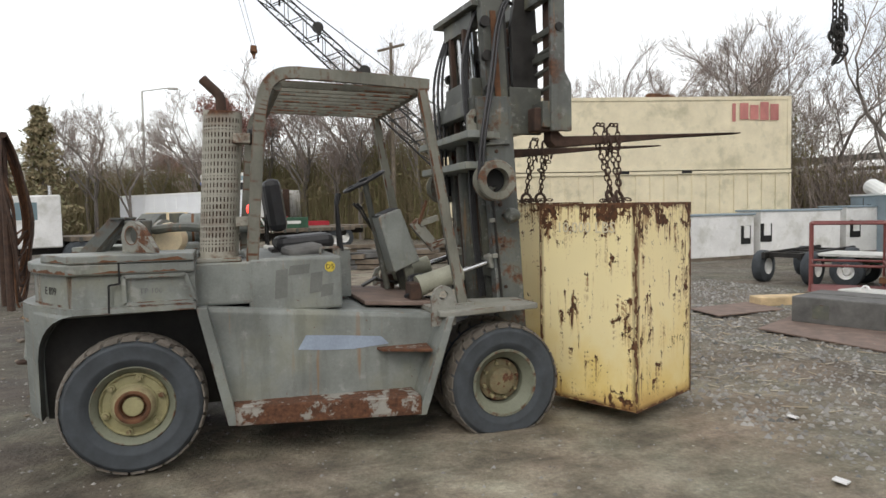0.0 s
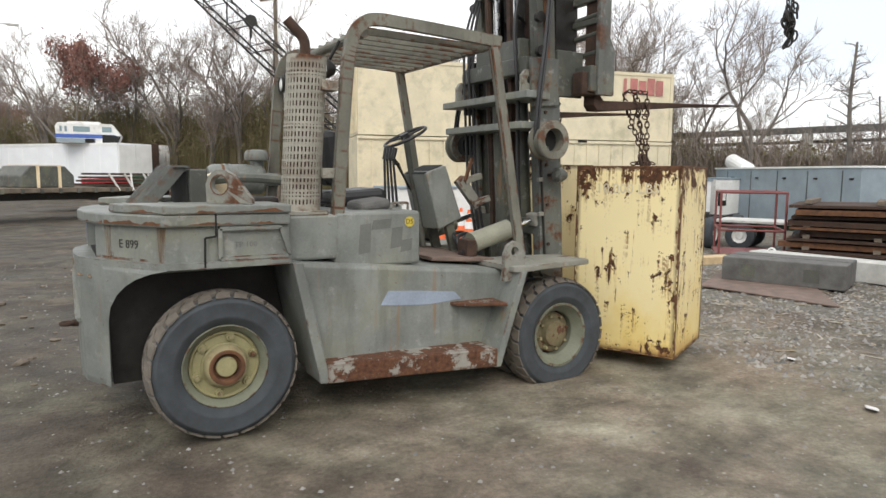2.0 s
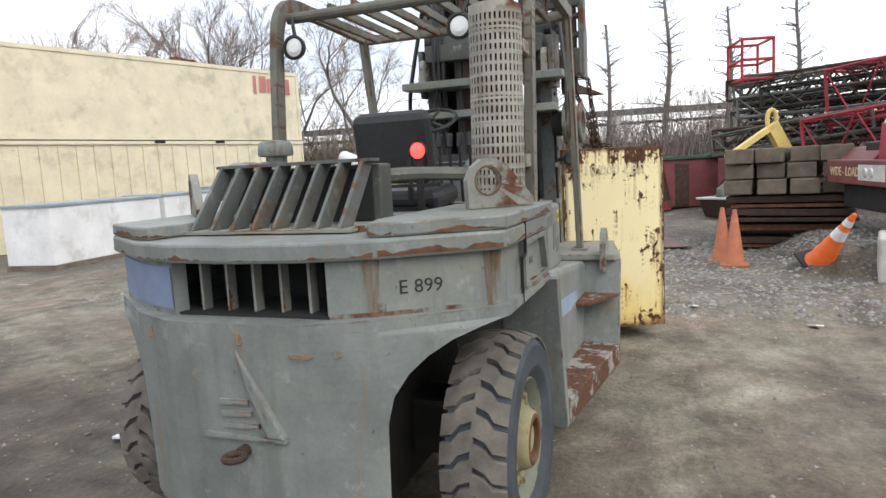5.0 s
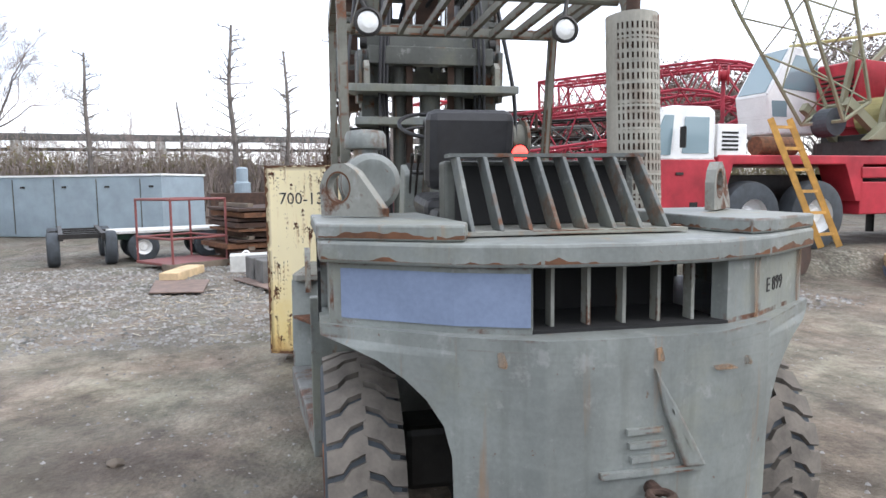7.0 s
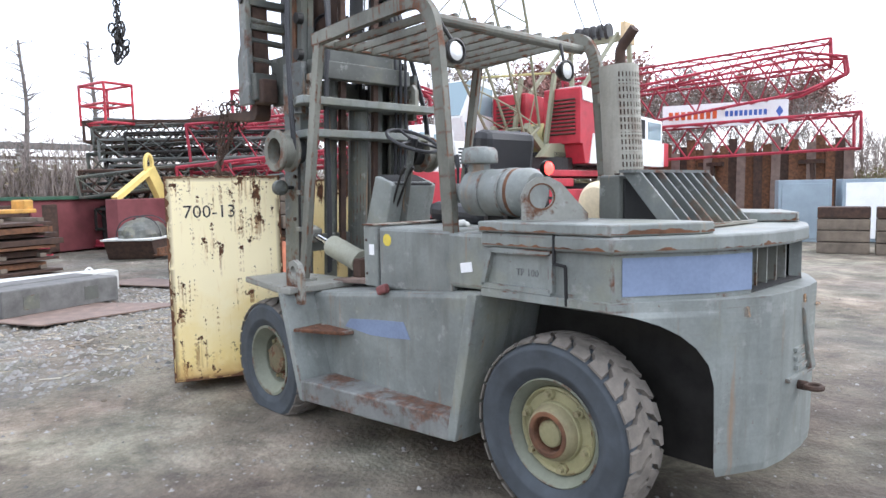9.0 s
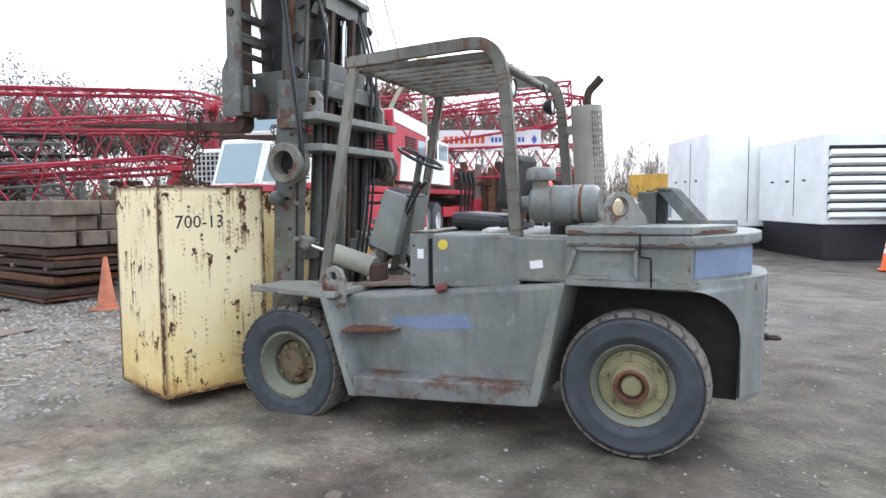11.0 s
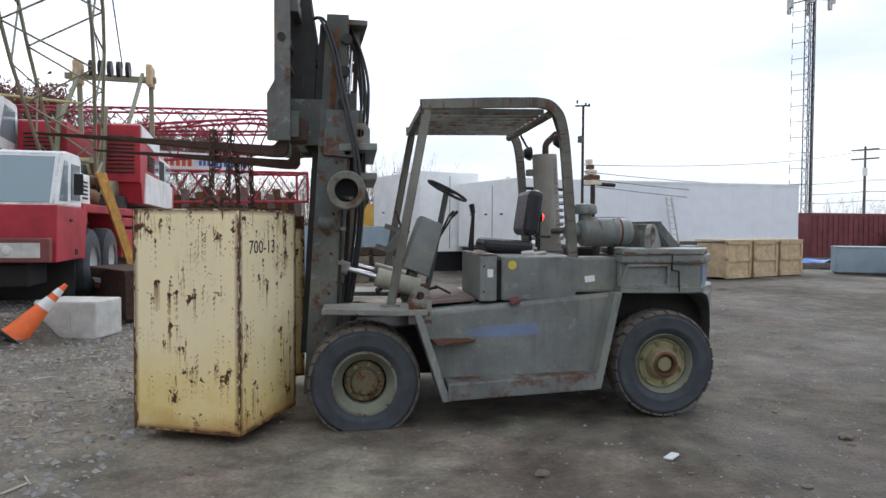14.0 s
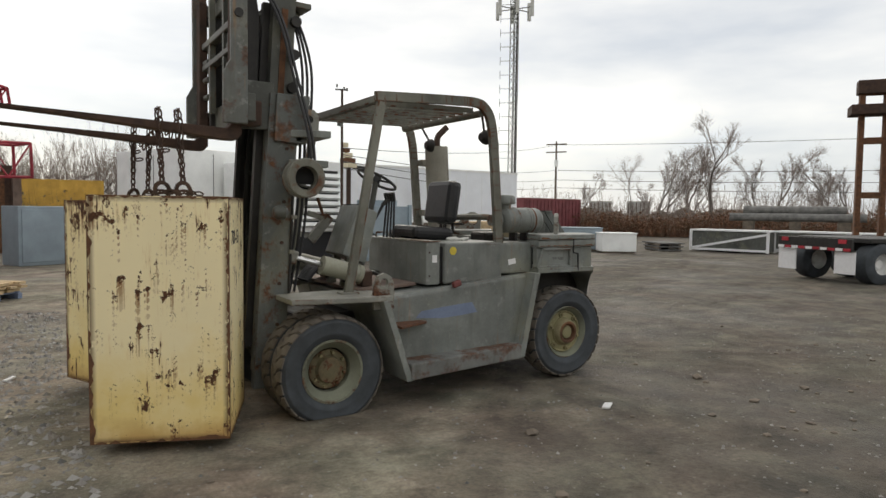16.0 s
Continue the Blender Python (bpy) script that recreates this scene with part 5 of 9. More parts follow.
for s in (1, -1):
    for z in (0.7, 1.05, 1.4, 1.75, 2.2, 2.5):
        part("mast_bolt", rod(nb(), (mx(2.95, z, s * 0.55), s * 0.548, z), (mx(2.95, z, s * 0.55), s * 0.565, z), 0.016, seg=6), "rust_dark", truck)
    for z in (1.32, 1.62, 2.28):
        part("hose_clip", box(nb(), (mx(2.86, z, s * 0.55), s * 0.57, z), (0.05, 0.03, 0.035), rot=(0, -3.4, 0), bevel=0.004), "grey_rusty", truck)
    part("wear_strip", box(nb(), (mx(3.02, 2.95, s * 0.5), s * 0.507, 2.95), (0.05, 0.012, 0.86), rot=(0, -3.4, 0)), "rust", truck, "bright rust wear strip")
    for z in (2.72, 3.0, 3.28):
        part("guide_roller", rod(nb(), (mx(2.93, z, s * 0.45), s * 0.5, z), (mx(2.93, z, s * 0.45), s * 0.55, z), 0.045, seg=14), "dark_steel", truck)
    for k in range(3):
        a0 = 0.03 * k
        part("lift_hose", smooth_tube([(mx(2.83, 0.95) - a0, s * (0.3 + a0), 0.95), (mx(2.78, 1.6) - a0, s * (0.34 + a0), 1.6), (mx(2.79, 2.3) - a0, s * (0.36 + a0), 2.3), (mx(2.8, 2.9) - a0, s * (0.33 + a0), 2.95), (mx(2.92, 3.3), s * (0.28 + a0), 3.42), (mx(3.05, 3.3), s * (0.24 + a0), 3.3)], 0.013), "hose", truck)
    for k in range(4):
        z = 2.72 + 0.16 * k
        part("carriage_pin", rod(nb(), (3.3, s * 0.36, z), (3.3, s * 0.7, z + 0.02), 0.028, seg=10), "mast", truck)
    part("carriage_stop", box(nb(), (3.2, s * 0.62, 2.46), (0.16, 0.14, 0.2), bevel=0.015), "rust_dark", truck)
# carriage and forks
for s in (1, -1):
    part("carriage_plate", prism(nb(), [(3.25, 2.36), (3.44, 2.36), (3.44, 2.75), (3.38, 2.86), (3.38, 3.9), (3.25, 3.9)], "y", s * 0.72 - 0.025, s * 0.72 + 0.025, 0.008), "carriage", truck)
    for z in (3.22, 3.6):
        part("carriage_bolt", rod(nb(), (3.32, s * 0.71, z), (3.32, s * 0.76, z), 0.035, seg=12), "dark_steel", truck)
    fork = nb()
    yv = s * 0.6
    prism(fork, [(3.28, 3.62), (3.35, 3.62), (3.36, 2.36), (3.40, 2.325), (5.28, 2.395), (5.29, 2.385), (4.52, 2.335), (3.42, 2.235), (3.32, 2.235), (3.28, 2.28)], "y", yv - 0.07, yv + 0.07, 0.008)
    part("fork", fork, "rust_dark", truck, "long rusted steel fork")
    part("fork_hook", box(nb(), (3.24, yv, 3.55), (0.12, 0.12, 0.1), bevel=0.01), "mast", truck)
    part("carriage_roller", rod(nb(), (3.02, s * 0.42, 2.6), (3.02, s * 0.5, 2.6), 0.06, seg=16), "dark_steel", truck)
    part("carriage_side", box(nb(), (3.12, s * 0.5, 2.55), (0.3, 0.05, 0.4), bevel=0.01), "mast", truck)
for z, h in ((2.5, 0.22), (3.0, 0.05), (3.20, 0.06), (3.50, 0.12), (3.78, 0.06)):
    part("carriage_bar", box(nb(), (3.22 if h > 0.1 else 3.29, 0, z), (0.08, 1.44, h), bevel=0.008), "mast", truck)
for y in (-0.25, 0.25):
    part("backrest_bar", box(nb(), (3.30, y, 3.2), (0.05, 0.05, 1.3)), "mast", truck)
for s in (1, -1):
    part("carriage_cheek", prism(nb(), [(3.08, 2.4), (3.3, 2.4), (3.31, 3.1), (3.26, 3.9), (3.14, 3.9), (3.05, 3.3)], "y", s * 0.36 - 0.03, s * 0.36 + 0.03, 0.006), "dark_steel", truck, "greasy dark carriage cheek")
part("carriage_block", box(nb(), (3.16, 0, 3.1), (0.1, 0.3, 0.5), bevel=0.02), "rust_dark", truck)
hose = nb()
for k in range(4):
    yy = -0.3 + k * 0.2
    sweep(hose, arc([(3.0, yy, 3.15), (3.12, yy + 0.05, 3.1), (3.17, yy + 0.08, 2.9), (3.12, yy + 0.02, 2.7), (3.2, yy, 2.55)], 6), 0.016, 8)
smooth(part("carriage_hose", hose, "hose", truck))


# ---------------------------------------------------------------- yellow ballast boxes on chains
def ballast(corner, along, size, z0, z1, number, label, face, paint="yellow"):
    """A box from its nearest corner; along: degrees of its second edge; number stencilled on the face that looks at the truck."""
    a = radians(along)
    u, v = Vector((math.cos(a), math.sin(a), 0)), Vector((-math.sin(a), math.cos(a), 0)) * face
    c = Vector((*corner, 0)) + (u + v) * (size / 2)
    t = thing("ballast_box", label, "ballast box", "pair of ballast boxes", at=(c.x, c.y, z0))
    h = z1 - z0
    m = Matrix.Translation((c.x, c.y, z0)) @ Matrix.Rotation(a, 4, "Z")
    bm = nb()
    box(bm, (0, 0, h / 2), (size, size, h), bevel=0.012)
    bmesh.ops.transform(bm, matrix=m, verts=bm.verts)
    part("box_shell", bm, paint, t)
    rnd_e = random.Random(int(abs(corner[1]) * 1000))
    flaked = nb()
    hs = size / 2 + 0.0012

    def strip(point, ln, wide):
        """A ragged ribbon of bare rust, as wide as the paint has flaked back from the edge."""
        n_e = int(ln / 0.016)
        ph = rnd_e.uniform(0, 90)
        prev = None
        for k_e in range(n_e + 1):
            q_e = k_e / n_e
            w_e = wide * max(0.0, 0.35 + 1.3 * noise.noise(Vector((q_e * ln * 5.0, ph, 0))) + 0.9 * noise.noise(Vector((q_e * ln * 23.0, ph, 4)))) + 0.003
            pair = (flaked.verts.new(point(q_e, 0.0)), flaked.verts.new(point(q_e, w_e)))
            if prev:
                flaked.faces.new([prev[0], pair[0], pair[1], prev[1]])
            prev = pair

    for sx in (-1, 1):
        for sy in (-1, 1):
            strip(lambda q_e, w_e: (sx * hs, sy * (hs - w_e), q_e * h), h, 0.026)
            strip(lambda q_e, w_e: (sx * (hs - w_e), sy * hs, q_e * h), h, 0.026)
    for s_e in (-1, 1):
        for z_e, up_e, wide in ((h - 0.001, -1, 0.045 if paint == "yellow_bare" else 0.022), (0.001, 1, 0.03)):
            strip(lambda q_e, w_e: (s_e * hs, (q_e - 0.5) * size, z_e + up_e * w_e), size, wide)
            strip(lambda q_e, w_e: ((q_e - 0.5) * size, s_e * hs, z_e + up_e * w_e), size, wide)
    bmesh.ops.transform(flaked, matrix=m, verts=flaked.verts)
    part("rust_edge", flaked, "rust", t, "bare rust where paint has flaked from the edges")
    for dx in (-0.075, 0.075):
        bm = sweep(nb(), [(dx + 0.05 * math.cos(q), 0.02 * math.sin(q), h + 0.045 + 0.06 * math.sin(q)) for q in [k * math.tau / 18 for k in range(19)]], 0.016, 8)
        bmesh.ops.transform(bm, matrix=m, verts=bm.verts)
        part("lifting_ear", bm, "rust_dark", t)
    q = -u * (size / 2 + 0.001)
    s_dir = -v if face > 0 else v
    txt = Matrix.Translation(Vector((c.x, c.y, z0 + h - 0.3)) + q - v * 0.12) @ Matrix((( -s_dir.x * -1, 0, -u.x, 0), (-s_dir.y * -1, 0, -u.y, 0), (0, 1, 0, 0), (0, 0, 0, 1)))
    if number:
        text_mesh(number, 0.15, "ink", t, "stencil", txt, 0.001)
    return t, m, h


box_l, ml, hl = ballast((3.56, 1.37), -21, 0.92, 0.055, 1.77, "700-13", "cream-yellow steel ballast box with flaking paint hanging from a fork", -1)
box_r, mr_, hr = ballast((3.64, -1.37), 26, 0.93, 0.09, 1.745, "", "rust-streaked yellow steel ballast box hanging from a fork", 1, "yellow_bare")
lettering = mr_ @ Matrix.Translation((-0.4685, 0.0, hr - 0.2)) @ Matrix(((0, 0, -1, 0), (-1, 0, 0, 0), (0, 1, 0, 0), (0, 0, 0, 1)))
text_mesh("10,000 LBS", 0.125, "cream_cont", box_r, "lettering", lettering, 0.004, "worn raised pale lettering")


def chain(name, a, b, sag, label):
    """Steel chain of separate links from a to b."""
    a, b = Vector(a), Vector(b)
    n = max(3, int((b - a).length * (1 + sag) / 0.052))
    bm = nb()
    for k in range(n):
        t0 = (k + 0.5) / n
        p = a.lerp(b, t0) - Vector((0, 0, 4 * sag * t0 * (1 - t0)))
        t1 = t0 + 0.01
        d = (a.lerp(b, t1) - Vector((0, 0, 4 * sag * t1 * (1 - t1))) - p).normalized()
        s = d.orthogonal().normalized()
        if k % 2:
            s = d.cross(s)
        pts = [p + d * (0.034 * math.cos(q)) + s * (0.019 * math.sin(q)) for q in [j * math.tau / 10 for j in range(11)]]
        sweep(bm, pts, 0.0065, 5)
    ob = part(name, bm, "rust_dark", None)
    return tagged(ob, label, "chain", "lifting chains")


for s, (m, h) in ((1, (ml, hl)), (-1, (mr_, hr))):
    for dx in (-0.075, 0.075):
        e = m @ Vector((dx, 0, h + 0.1))
        for off in (-0.085, 0.085):
            chain("chain", (e.x, s * 0.6 + off, 2.42), e, 0.0, "rusty lifting chain slung over a fork")
        chain("chain", (e.x, s * 0.6 - 0.085, 2.42), (e.x, s * 0.6 + 0.085, 2.42), -0.02, "rusty chain laid over the top of a fork")
    e0 = m @ Vector((0.0, 0.0, h))
    for off, low in ((-0.1, 0.16), (0.07, 0.24)):
        chain("chain", (e0.x - 0.03, s * 0.6 + off, 2.38), (e0.x + 0.1, s * 0.6 + off, 2.34), low, "slack loop of rusty chain hanging beside a fork")
    for a0, a1 in (((-0.2, -0.08), (0.05, 0.06)), ((-0.08, 0.1), (0.2, -0.04)), ((-0.15, 0.02), (0.1, 0.1))):
        chain("chain", m @ Vector((*a0, h + 0.02)), m @ Vector((*a1, h + 0.03)), -0.012, "slack rusty chain heaped on a box")


# ---------------------------------------------------------------- the yard round the truck
GZ = -0.035


def stand(name, label, category, x, y, deg=0.0, z=GZ, group="", kind=""):
    """A thing at a place and heading, and a function that adds parts to it in its own axes."""
    t = thing(name, label, category, group, kind, at=(x, y, z))
    m = Matrix.Translation((x, y, z)) @ Matrix.Rotation(radians(deg), 4, "Z")

    def add(part_name, bm, mat, lab="", under=None):
        bmesh.ops.transform(bm, matrix=m, verts=bm.verts)
        return part(part_name, bm, mat, t if under is None else under, lab)
    return t, add


def heading(a, b):
    return math.degrees(math.atan2(b[1] - a[1], b[0] - a[0])), math.hypot(b[0] - a[0], b[1] - a[1])


def road_wheel(add, x, y, z, r, w, rim="white_paint"):
    bm = spin(nb(), [(r * 0.5, -w / 2), (r * 0.85, -w / 2), (r * 0.97, -w * 0.4), (r, -w * 0.2), (r, w * 0.2), (r * 0.97, w * 0.4), (r * 0.85, w / 2), (r * 0.5, w / 2)], (x, y, z), "y", 28)
    ty = smooth(add("wheel", bm, "rubber"))
    hub = spin(nb(), [(0, -w * 0.25), (r * 0.2, -w * 0.28), (r * 0.3, -w * 0.05), (r * 0.5, -w * 0.2), (r * 0.55, -w * 0.45), (r * 0.57, -w * 0.45), (r * 0.57, w * 0.45), (r * 0.55, w * 0.45), (r * 0.5, w * 0.2), (r * 0.3, w * 0.05), (r * 0.2, w * 0.28), (0, w * 0.25)], (x, y, z), "y", 24)
    smooth(add("rim", hub, rim, "", ty))
    return ty


# shipping containers, one on the other
deg, length = heading((8.0, 15.5), (19.5, 12.4))
t, add = stand("shipping_container", "cream shipping container with a faded red emblem, stacked on another", "container", 8.0, 15.5, deg, z=2.95, group="stacked containers")
add("shell", box(nb(), (length / 2, 1.22, 1.25), (length, 2.44, 2.5), bevel=0.02), "cream_cont")
for x in (0.06, length - 0.06):
    add("corner_post", box(nb(), (x, -0.012, 1.25), (0.13, 0.03, 2.5)), "cream_cont")
for z in (0.06, 2.44):
    add("side_rail", box(nb(), (length / 2, -0.016, z), (length, 0.03, 0.12)), "cream_cont", "rust-streaked rail")
for k in range(9):
    add("end_rib", box(nb(), (-0.015, 0.2 + k * 0.255, 1.25), (0.05, 0.06, 2.3)), "cream_cont")
for k in range(5):
    add("emblem_mark", box(nb(), (length - 2.05 + k * 0.36, -0.036, 1.95 + 0.04 * (k % 2)), (0.3 if k else 0.12, 0.006, 0.62 - 0.06 * (k % 3))), "faded_emblem", "worn red emblem block")
for k, x in enumerate((1.4, 7.2, 7.7)):
    add("top_scrap", box(nb(), (x, 0.4, 2.56), (0.5, 0.3, 0.12 + 0.1 * (k % 2)), rot=(0, 0, 20 * k), bevel=0.02), "rust")
t, add = stand("shipping_container", "pale ribbed container carrying another container", "container", 8.0, 15.5, deg, group="stacked containers")
add("shell", box(nb(), (length / 2, 1.24, 1.48), (length, 2.4, 2.96), bevel=0.015), "cream_cont")
n = int(length / 0.48)
for k in range(n + 1):
    add("side_rib", box(nb(), (k * length / n, 0.02, 1.42), (0.06, 0.06, 2.8)), "cream_cont")
add("side_rail", box(nb(), (length / 2, 0.01, 2.9), (length + 0.06, 0.08, 0.1)), "cream_cont")
for x in (6.0, 8.2):
    add("fork_pocket", box(nb(), (x, -0.035, 2.93), (0.35, 0.02, 0.1)), "dark")

# white insulated boxes along the containers
def white_box(a, b, h, door):
    d, ln = heading(a, b)
    t, add = stand("insulated_box", "low white insulated box with a grey roof edge", "insulated box", a[0], a[1], d, group="row of white boxes")
    add("shell", box(nb(), (ln / 2, 0.6, h / 2 + 0.06), (ln - 0.08, 1.2, h - 0.06), bevel=0.015), "white_paint")
    add("roof", box(nb(), (ln / 2, 0.6, h + 0.045), (ln, 1.28, 0.06), bevel=0.01), "blue_grey")
    add("sill", box(nb(), (ln / 2, 0.6, 0.04), (ln, 1.22, 0.1)), "old_wood")
    if door:
        op = add("vent_opening", box(nb(), (door, -0.005, h * 0.55), (0.42, 0.03, 0.6)), "dark", "dark vent opening")
        add("vent_flap", box(nb(), (door + 0.02, -0.03, h * 0.62), (0.24, 0.03, 0.4)), "white_paint", "", op)


white_box((7.0, 10.6), (10.5, 11.0), 1.28, 0)
white_box((10.6, 11.0), (13.6, 11.35), 1.3, 0)
white_box((13.7, 11.35), (17.3, 11.7), 1.4, 3.2)
white_box((17.4, 11.6), (20.6, 11.3), 1.5, 0.25)
white_box((20.9, 11.4), (22.9, 11.2), 1.58, 0.4)

# long grey equipment housing
d, ln = heading((22.9, 12.9), (19.7, 5.5))
t, add = stand("equipment_housing", "long pale blue-grey steel equipment housing", "housing", 22.9, 12.9, d)
add("shell", box(nb(), (ln / 2, 1.2, 1.0), (ln, 2.4, 1.98), bevel=0.02), "blue_grey")
add("roof_lip", box(nb(), (ln / 2, 1.2, 2.02), (ln + 0.08, 2.48, 0.06)), "pale_grey")
for k in range(5):
    add("door_seam", box(nb(), (0.9 + k * 1.6, -0.006, 1.0), (0.03, 0.02, 1.8)), "mast")
    add("latch", box(nb(), (1.3 + k * 1.6, -0.02, 1.65), (0.14, 0.05, 0.06)), "dark_steel")
add("access_panel", box(nb(), (0.7, -0.02, 0.85), (0.75, 0.05, 0.7), bevel=0.01), "pale_grey")
duct = nb()
sweep(duct, [(-1.2, 1.4, 2.35), (0.3, 1.2, 1.95)], 0.32, 16)
add("duct", duct, "pale_grey")

# bare trailer running gear
t, add = stand("trailer_chassis", "low steel trailer chassis on four tyres", "trailer", 13.35, 5.97, 19)
for y in (-0.55, 0.55):
    add("frame_rail", bar(nb(), (-1.3, y * 0.7, 0.62), (1.5, y * 0.7, 0.66), 0.08, 0.14), "dark_steel")
for x in (-1.1, -0.5, 0.3, 1.2):
    add("cross_beam", bar(nb(), (x, -0.6, 0.63), (x, 0.6, 0.63), 0.1, 0.1), "dark_steel")
for x, y in ((-1.0, 0.53), (1.0, 0.53), (-1.0, -0.53), (1.0, -0.53)):
    road_wheel(add, x, y, 0.36, 0.36, 0.24)
t, add = stand("flat_trailer", "small green flat trailer with a pale deck", "trailer", 13.6, 4.1, -68)
add("deck", box(nb(), (0, 0, 0.66), (2.6, 1.2, 0.06), bevel=0.01), "concrete")
add("frame", box(nb(), (0, 0, 0.56), (2.4, 0.7, 0.14), bevel=0.01), "trailer_green")
for x in (-0.7, 0.7):
    for y in (-0.5, 0.5):
        road_wheel(add, x, y, 0.33, 0.33, 0.2)

# red pipe cage
t, add = stand("pipe_cage", "faded red tube cage on a wooden base", "cage", 11.67, 3.54, -49)
for x in (-0.6, 0.6):
    for y in (-0.65, 0.65):
        add("post", rod(nb(), (x, y, 0.1), (x, y, 1.4), 0.024, seg=8), "dull_red")
for z in (0.62, 1.38):
    for a, b in (((-0.6, -0.65), (0.6, -0.65)), ((0.6, -0.65), (0.6, 0.65)), ((0.6, 0.65), (-0.6, 0.65)), ((-0.6, 0.65), (-0.6, -0.65))):
        add("rail", rod(nb(), (*a, z), (*b, z), 0.024, seg=8), "dull_red")
add("base_plank", box(nb(), (0, -0.55, 0.07), (1.4, 0.3, 0.14), bevel=0.01), "old_wood")
add("base_pan", box(nb(), (0, 0, 0.12), (1.3, 1.3, 0.05), bevel=0.01), "dull_red")

# timbers and slabs on the ground
def beam(name, a, b, w, h, mat, label, cat, z=0.0, lugs=False):
    d, ln = heading(a, b)
    t, add = stand(name, label, cat, a[0], a[1], d, z=GZ + z)
    add("block", box(nb(), (ln / 2, w / 2, h / 2), (ln, w, h), bevel=0.02), mat)
    if lugs:
        for x in (0.3, ln - 0.4):
            add("lifting_loop", sweep(nb(), [(x + 0.06 * math.cos(q), w / 2, h + 0.06 * math.sin(q)) for q in [k * math.pi / 8 for k in range(9)]], 0.018, 6), "white_paint")
    return t, add


for k in (0, 1):
    t, add = beam("timber_beam", (8.45 + 0.52 * k, 1.75 + 0.2 * k), (9.05 + 0.52 * k, 0.1 + 0.2 * k), 0.46, 0.38, "grey_timber", "heavy grey weathered timber with dark stains", "timber", 0.03)
    for x in (0.4, 1.3):
        add("dark_stain", box(nb(), (x, -0.002, 0.18), (0.22, 0.004, 0.2)), "mast")
beam("concrete_slab", (10.15, 2.45), (10.45, -0.35), 0.5, 0.34, "concrete", "white painted concrete slab with lifting loops", "slab", 0, True)
beam("timber_plank", (9.3, 3.2), (10.5, 2.95), 0.35, 0.16, "wood", "rough pale timber offcut", "timber")
for pts, zz in (([(7.6, 1.5), (9.2, 2.3), (9.6, 1.0), (7.8, -0.5)], 0.02), ([(8.0, 3.4), (9.4, 3.6), (9.3, 2.7), (7.9, 2.6)], 0.015), ([(9.9, -1.0), (11.3, -0.2), (11.6, -1.1), (10.0, -1.6)], 0.015)):
    ob = part("steel_plate", prism(nb(), pts, "z", GZ + zz, GZ + zz + 0.02, 0.004), "plate_rust", None)
    tagged(ob, "flat rusty steel plate lying on gravel", "steel plate", "ground plates")


def plate_stack(x, y, deg, ln, w, n, h, label, seed):
    rnd = random.Random(seed)
    t, add = stand("plate_stack", label, "steel plates", x, y, deg)
    for k in range(n):
        z = (k + 0.5) * h / n
        add("plate", box(nb(), (rnd.uniform(-0.15, 0.15), rnd.uniform(-0.1, 0.1), z), (ln * rnd.uniform(0.88, 1.04), w * rnd.uniform(0.9, 1.05), 0.05 + 0.05 * (k % 2)), rot=(rnd.uniform(-0.6, 0.6), rnd.uniform(-0.6, 0.6), rnd.uniform(-3, 3))), "rust_dark" if k % 3 else "rust")
        if k % 2 == 0:
            for q in (-0.35, 0.1, 0.4):
                add("spacer", box(nb(), (ln * q, 0, z + 0.07), (0.12, w * 0.95, 0.07)), "old_wood")
    return t, add


t, add = plate_stack(12.62, 1.72, -65, 2.55, 1.9, 11, 1.22, "stack of rusty steel plates on wood spacers", 3)
t, add = stand("yellow_casting", "rusty ochre steel frame piece on a plate stack", "steel part", 13.1, 0.85, -68, z=GZ + 1.33)
add("frame", box(box(box(nb(), (0, 0, 0.05), (1.0, 0.5, 0.08), bevel=0.02), (-0.4, 0, 0.16), (0.16, 0.4, 0.22), bevel=0.03), (0.38, 0, 0.16), (0.2, 0.4, 0.22), bevel=0.03), "ladder_yellow")
t, add = stand("steel_girder", "long grey steel girder lying behind the plates", "girder", 18.8, 1.2, -75)
add("girder", box(nb(), (0, 0, 0.75), (5.5, 0.5, 1.35), bevel=0.02), "rust_dark")
t, add = stand("pump_housing", "upright blue-grey machine part", "machine part", 19.2, 3.0, 0, z=GZ + 1.42)
add("body", spin(nb(), [(0, 0), (0.25, 0), (0.25, 0.3), (0.18, 0.35), (0.18, 0.75), (0.1, 0.8), (0, 0.8)], (0, 0, 0), "z", 20), "blue_grey")

# timber cribbing on plates, where the cones stand
t, add = plate_stack(10.9, -3.3, -10, 2.7, 1.9, 8, 0.92, "pile of rusty plates under timbers", 5)
rnd = random.Random(9)
for lvl in range(3):
    for k in range(4):
        t, add = stand("crib_timber", "dark weathered crib timber", "timber", 10.9, -3.3, -10 + rnd.uniform(-2, 2), z=GZ + 0.94 + lvl * 0.265, group="crib timbers")
        add("timber", box(nb(), (rnd.uniform(-0.15, 0.15), -0.75 + k * 0.5, 0.13), (2.3 + rnd.uniform(-0.2, 0.3), 0.44, 0.25), bevel=0.02), "old_wood")


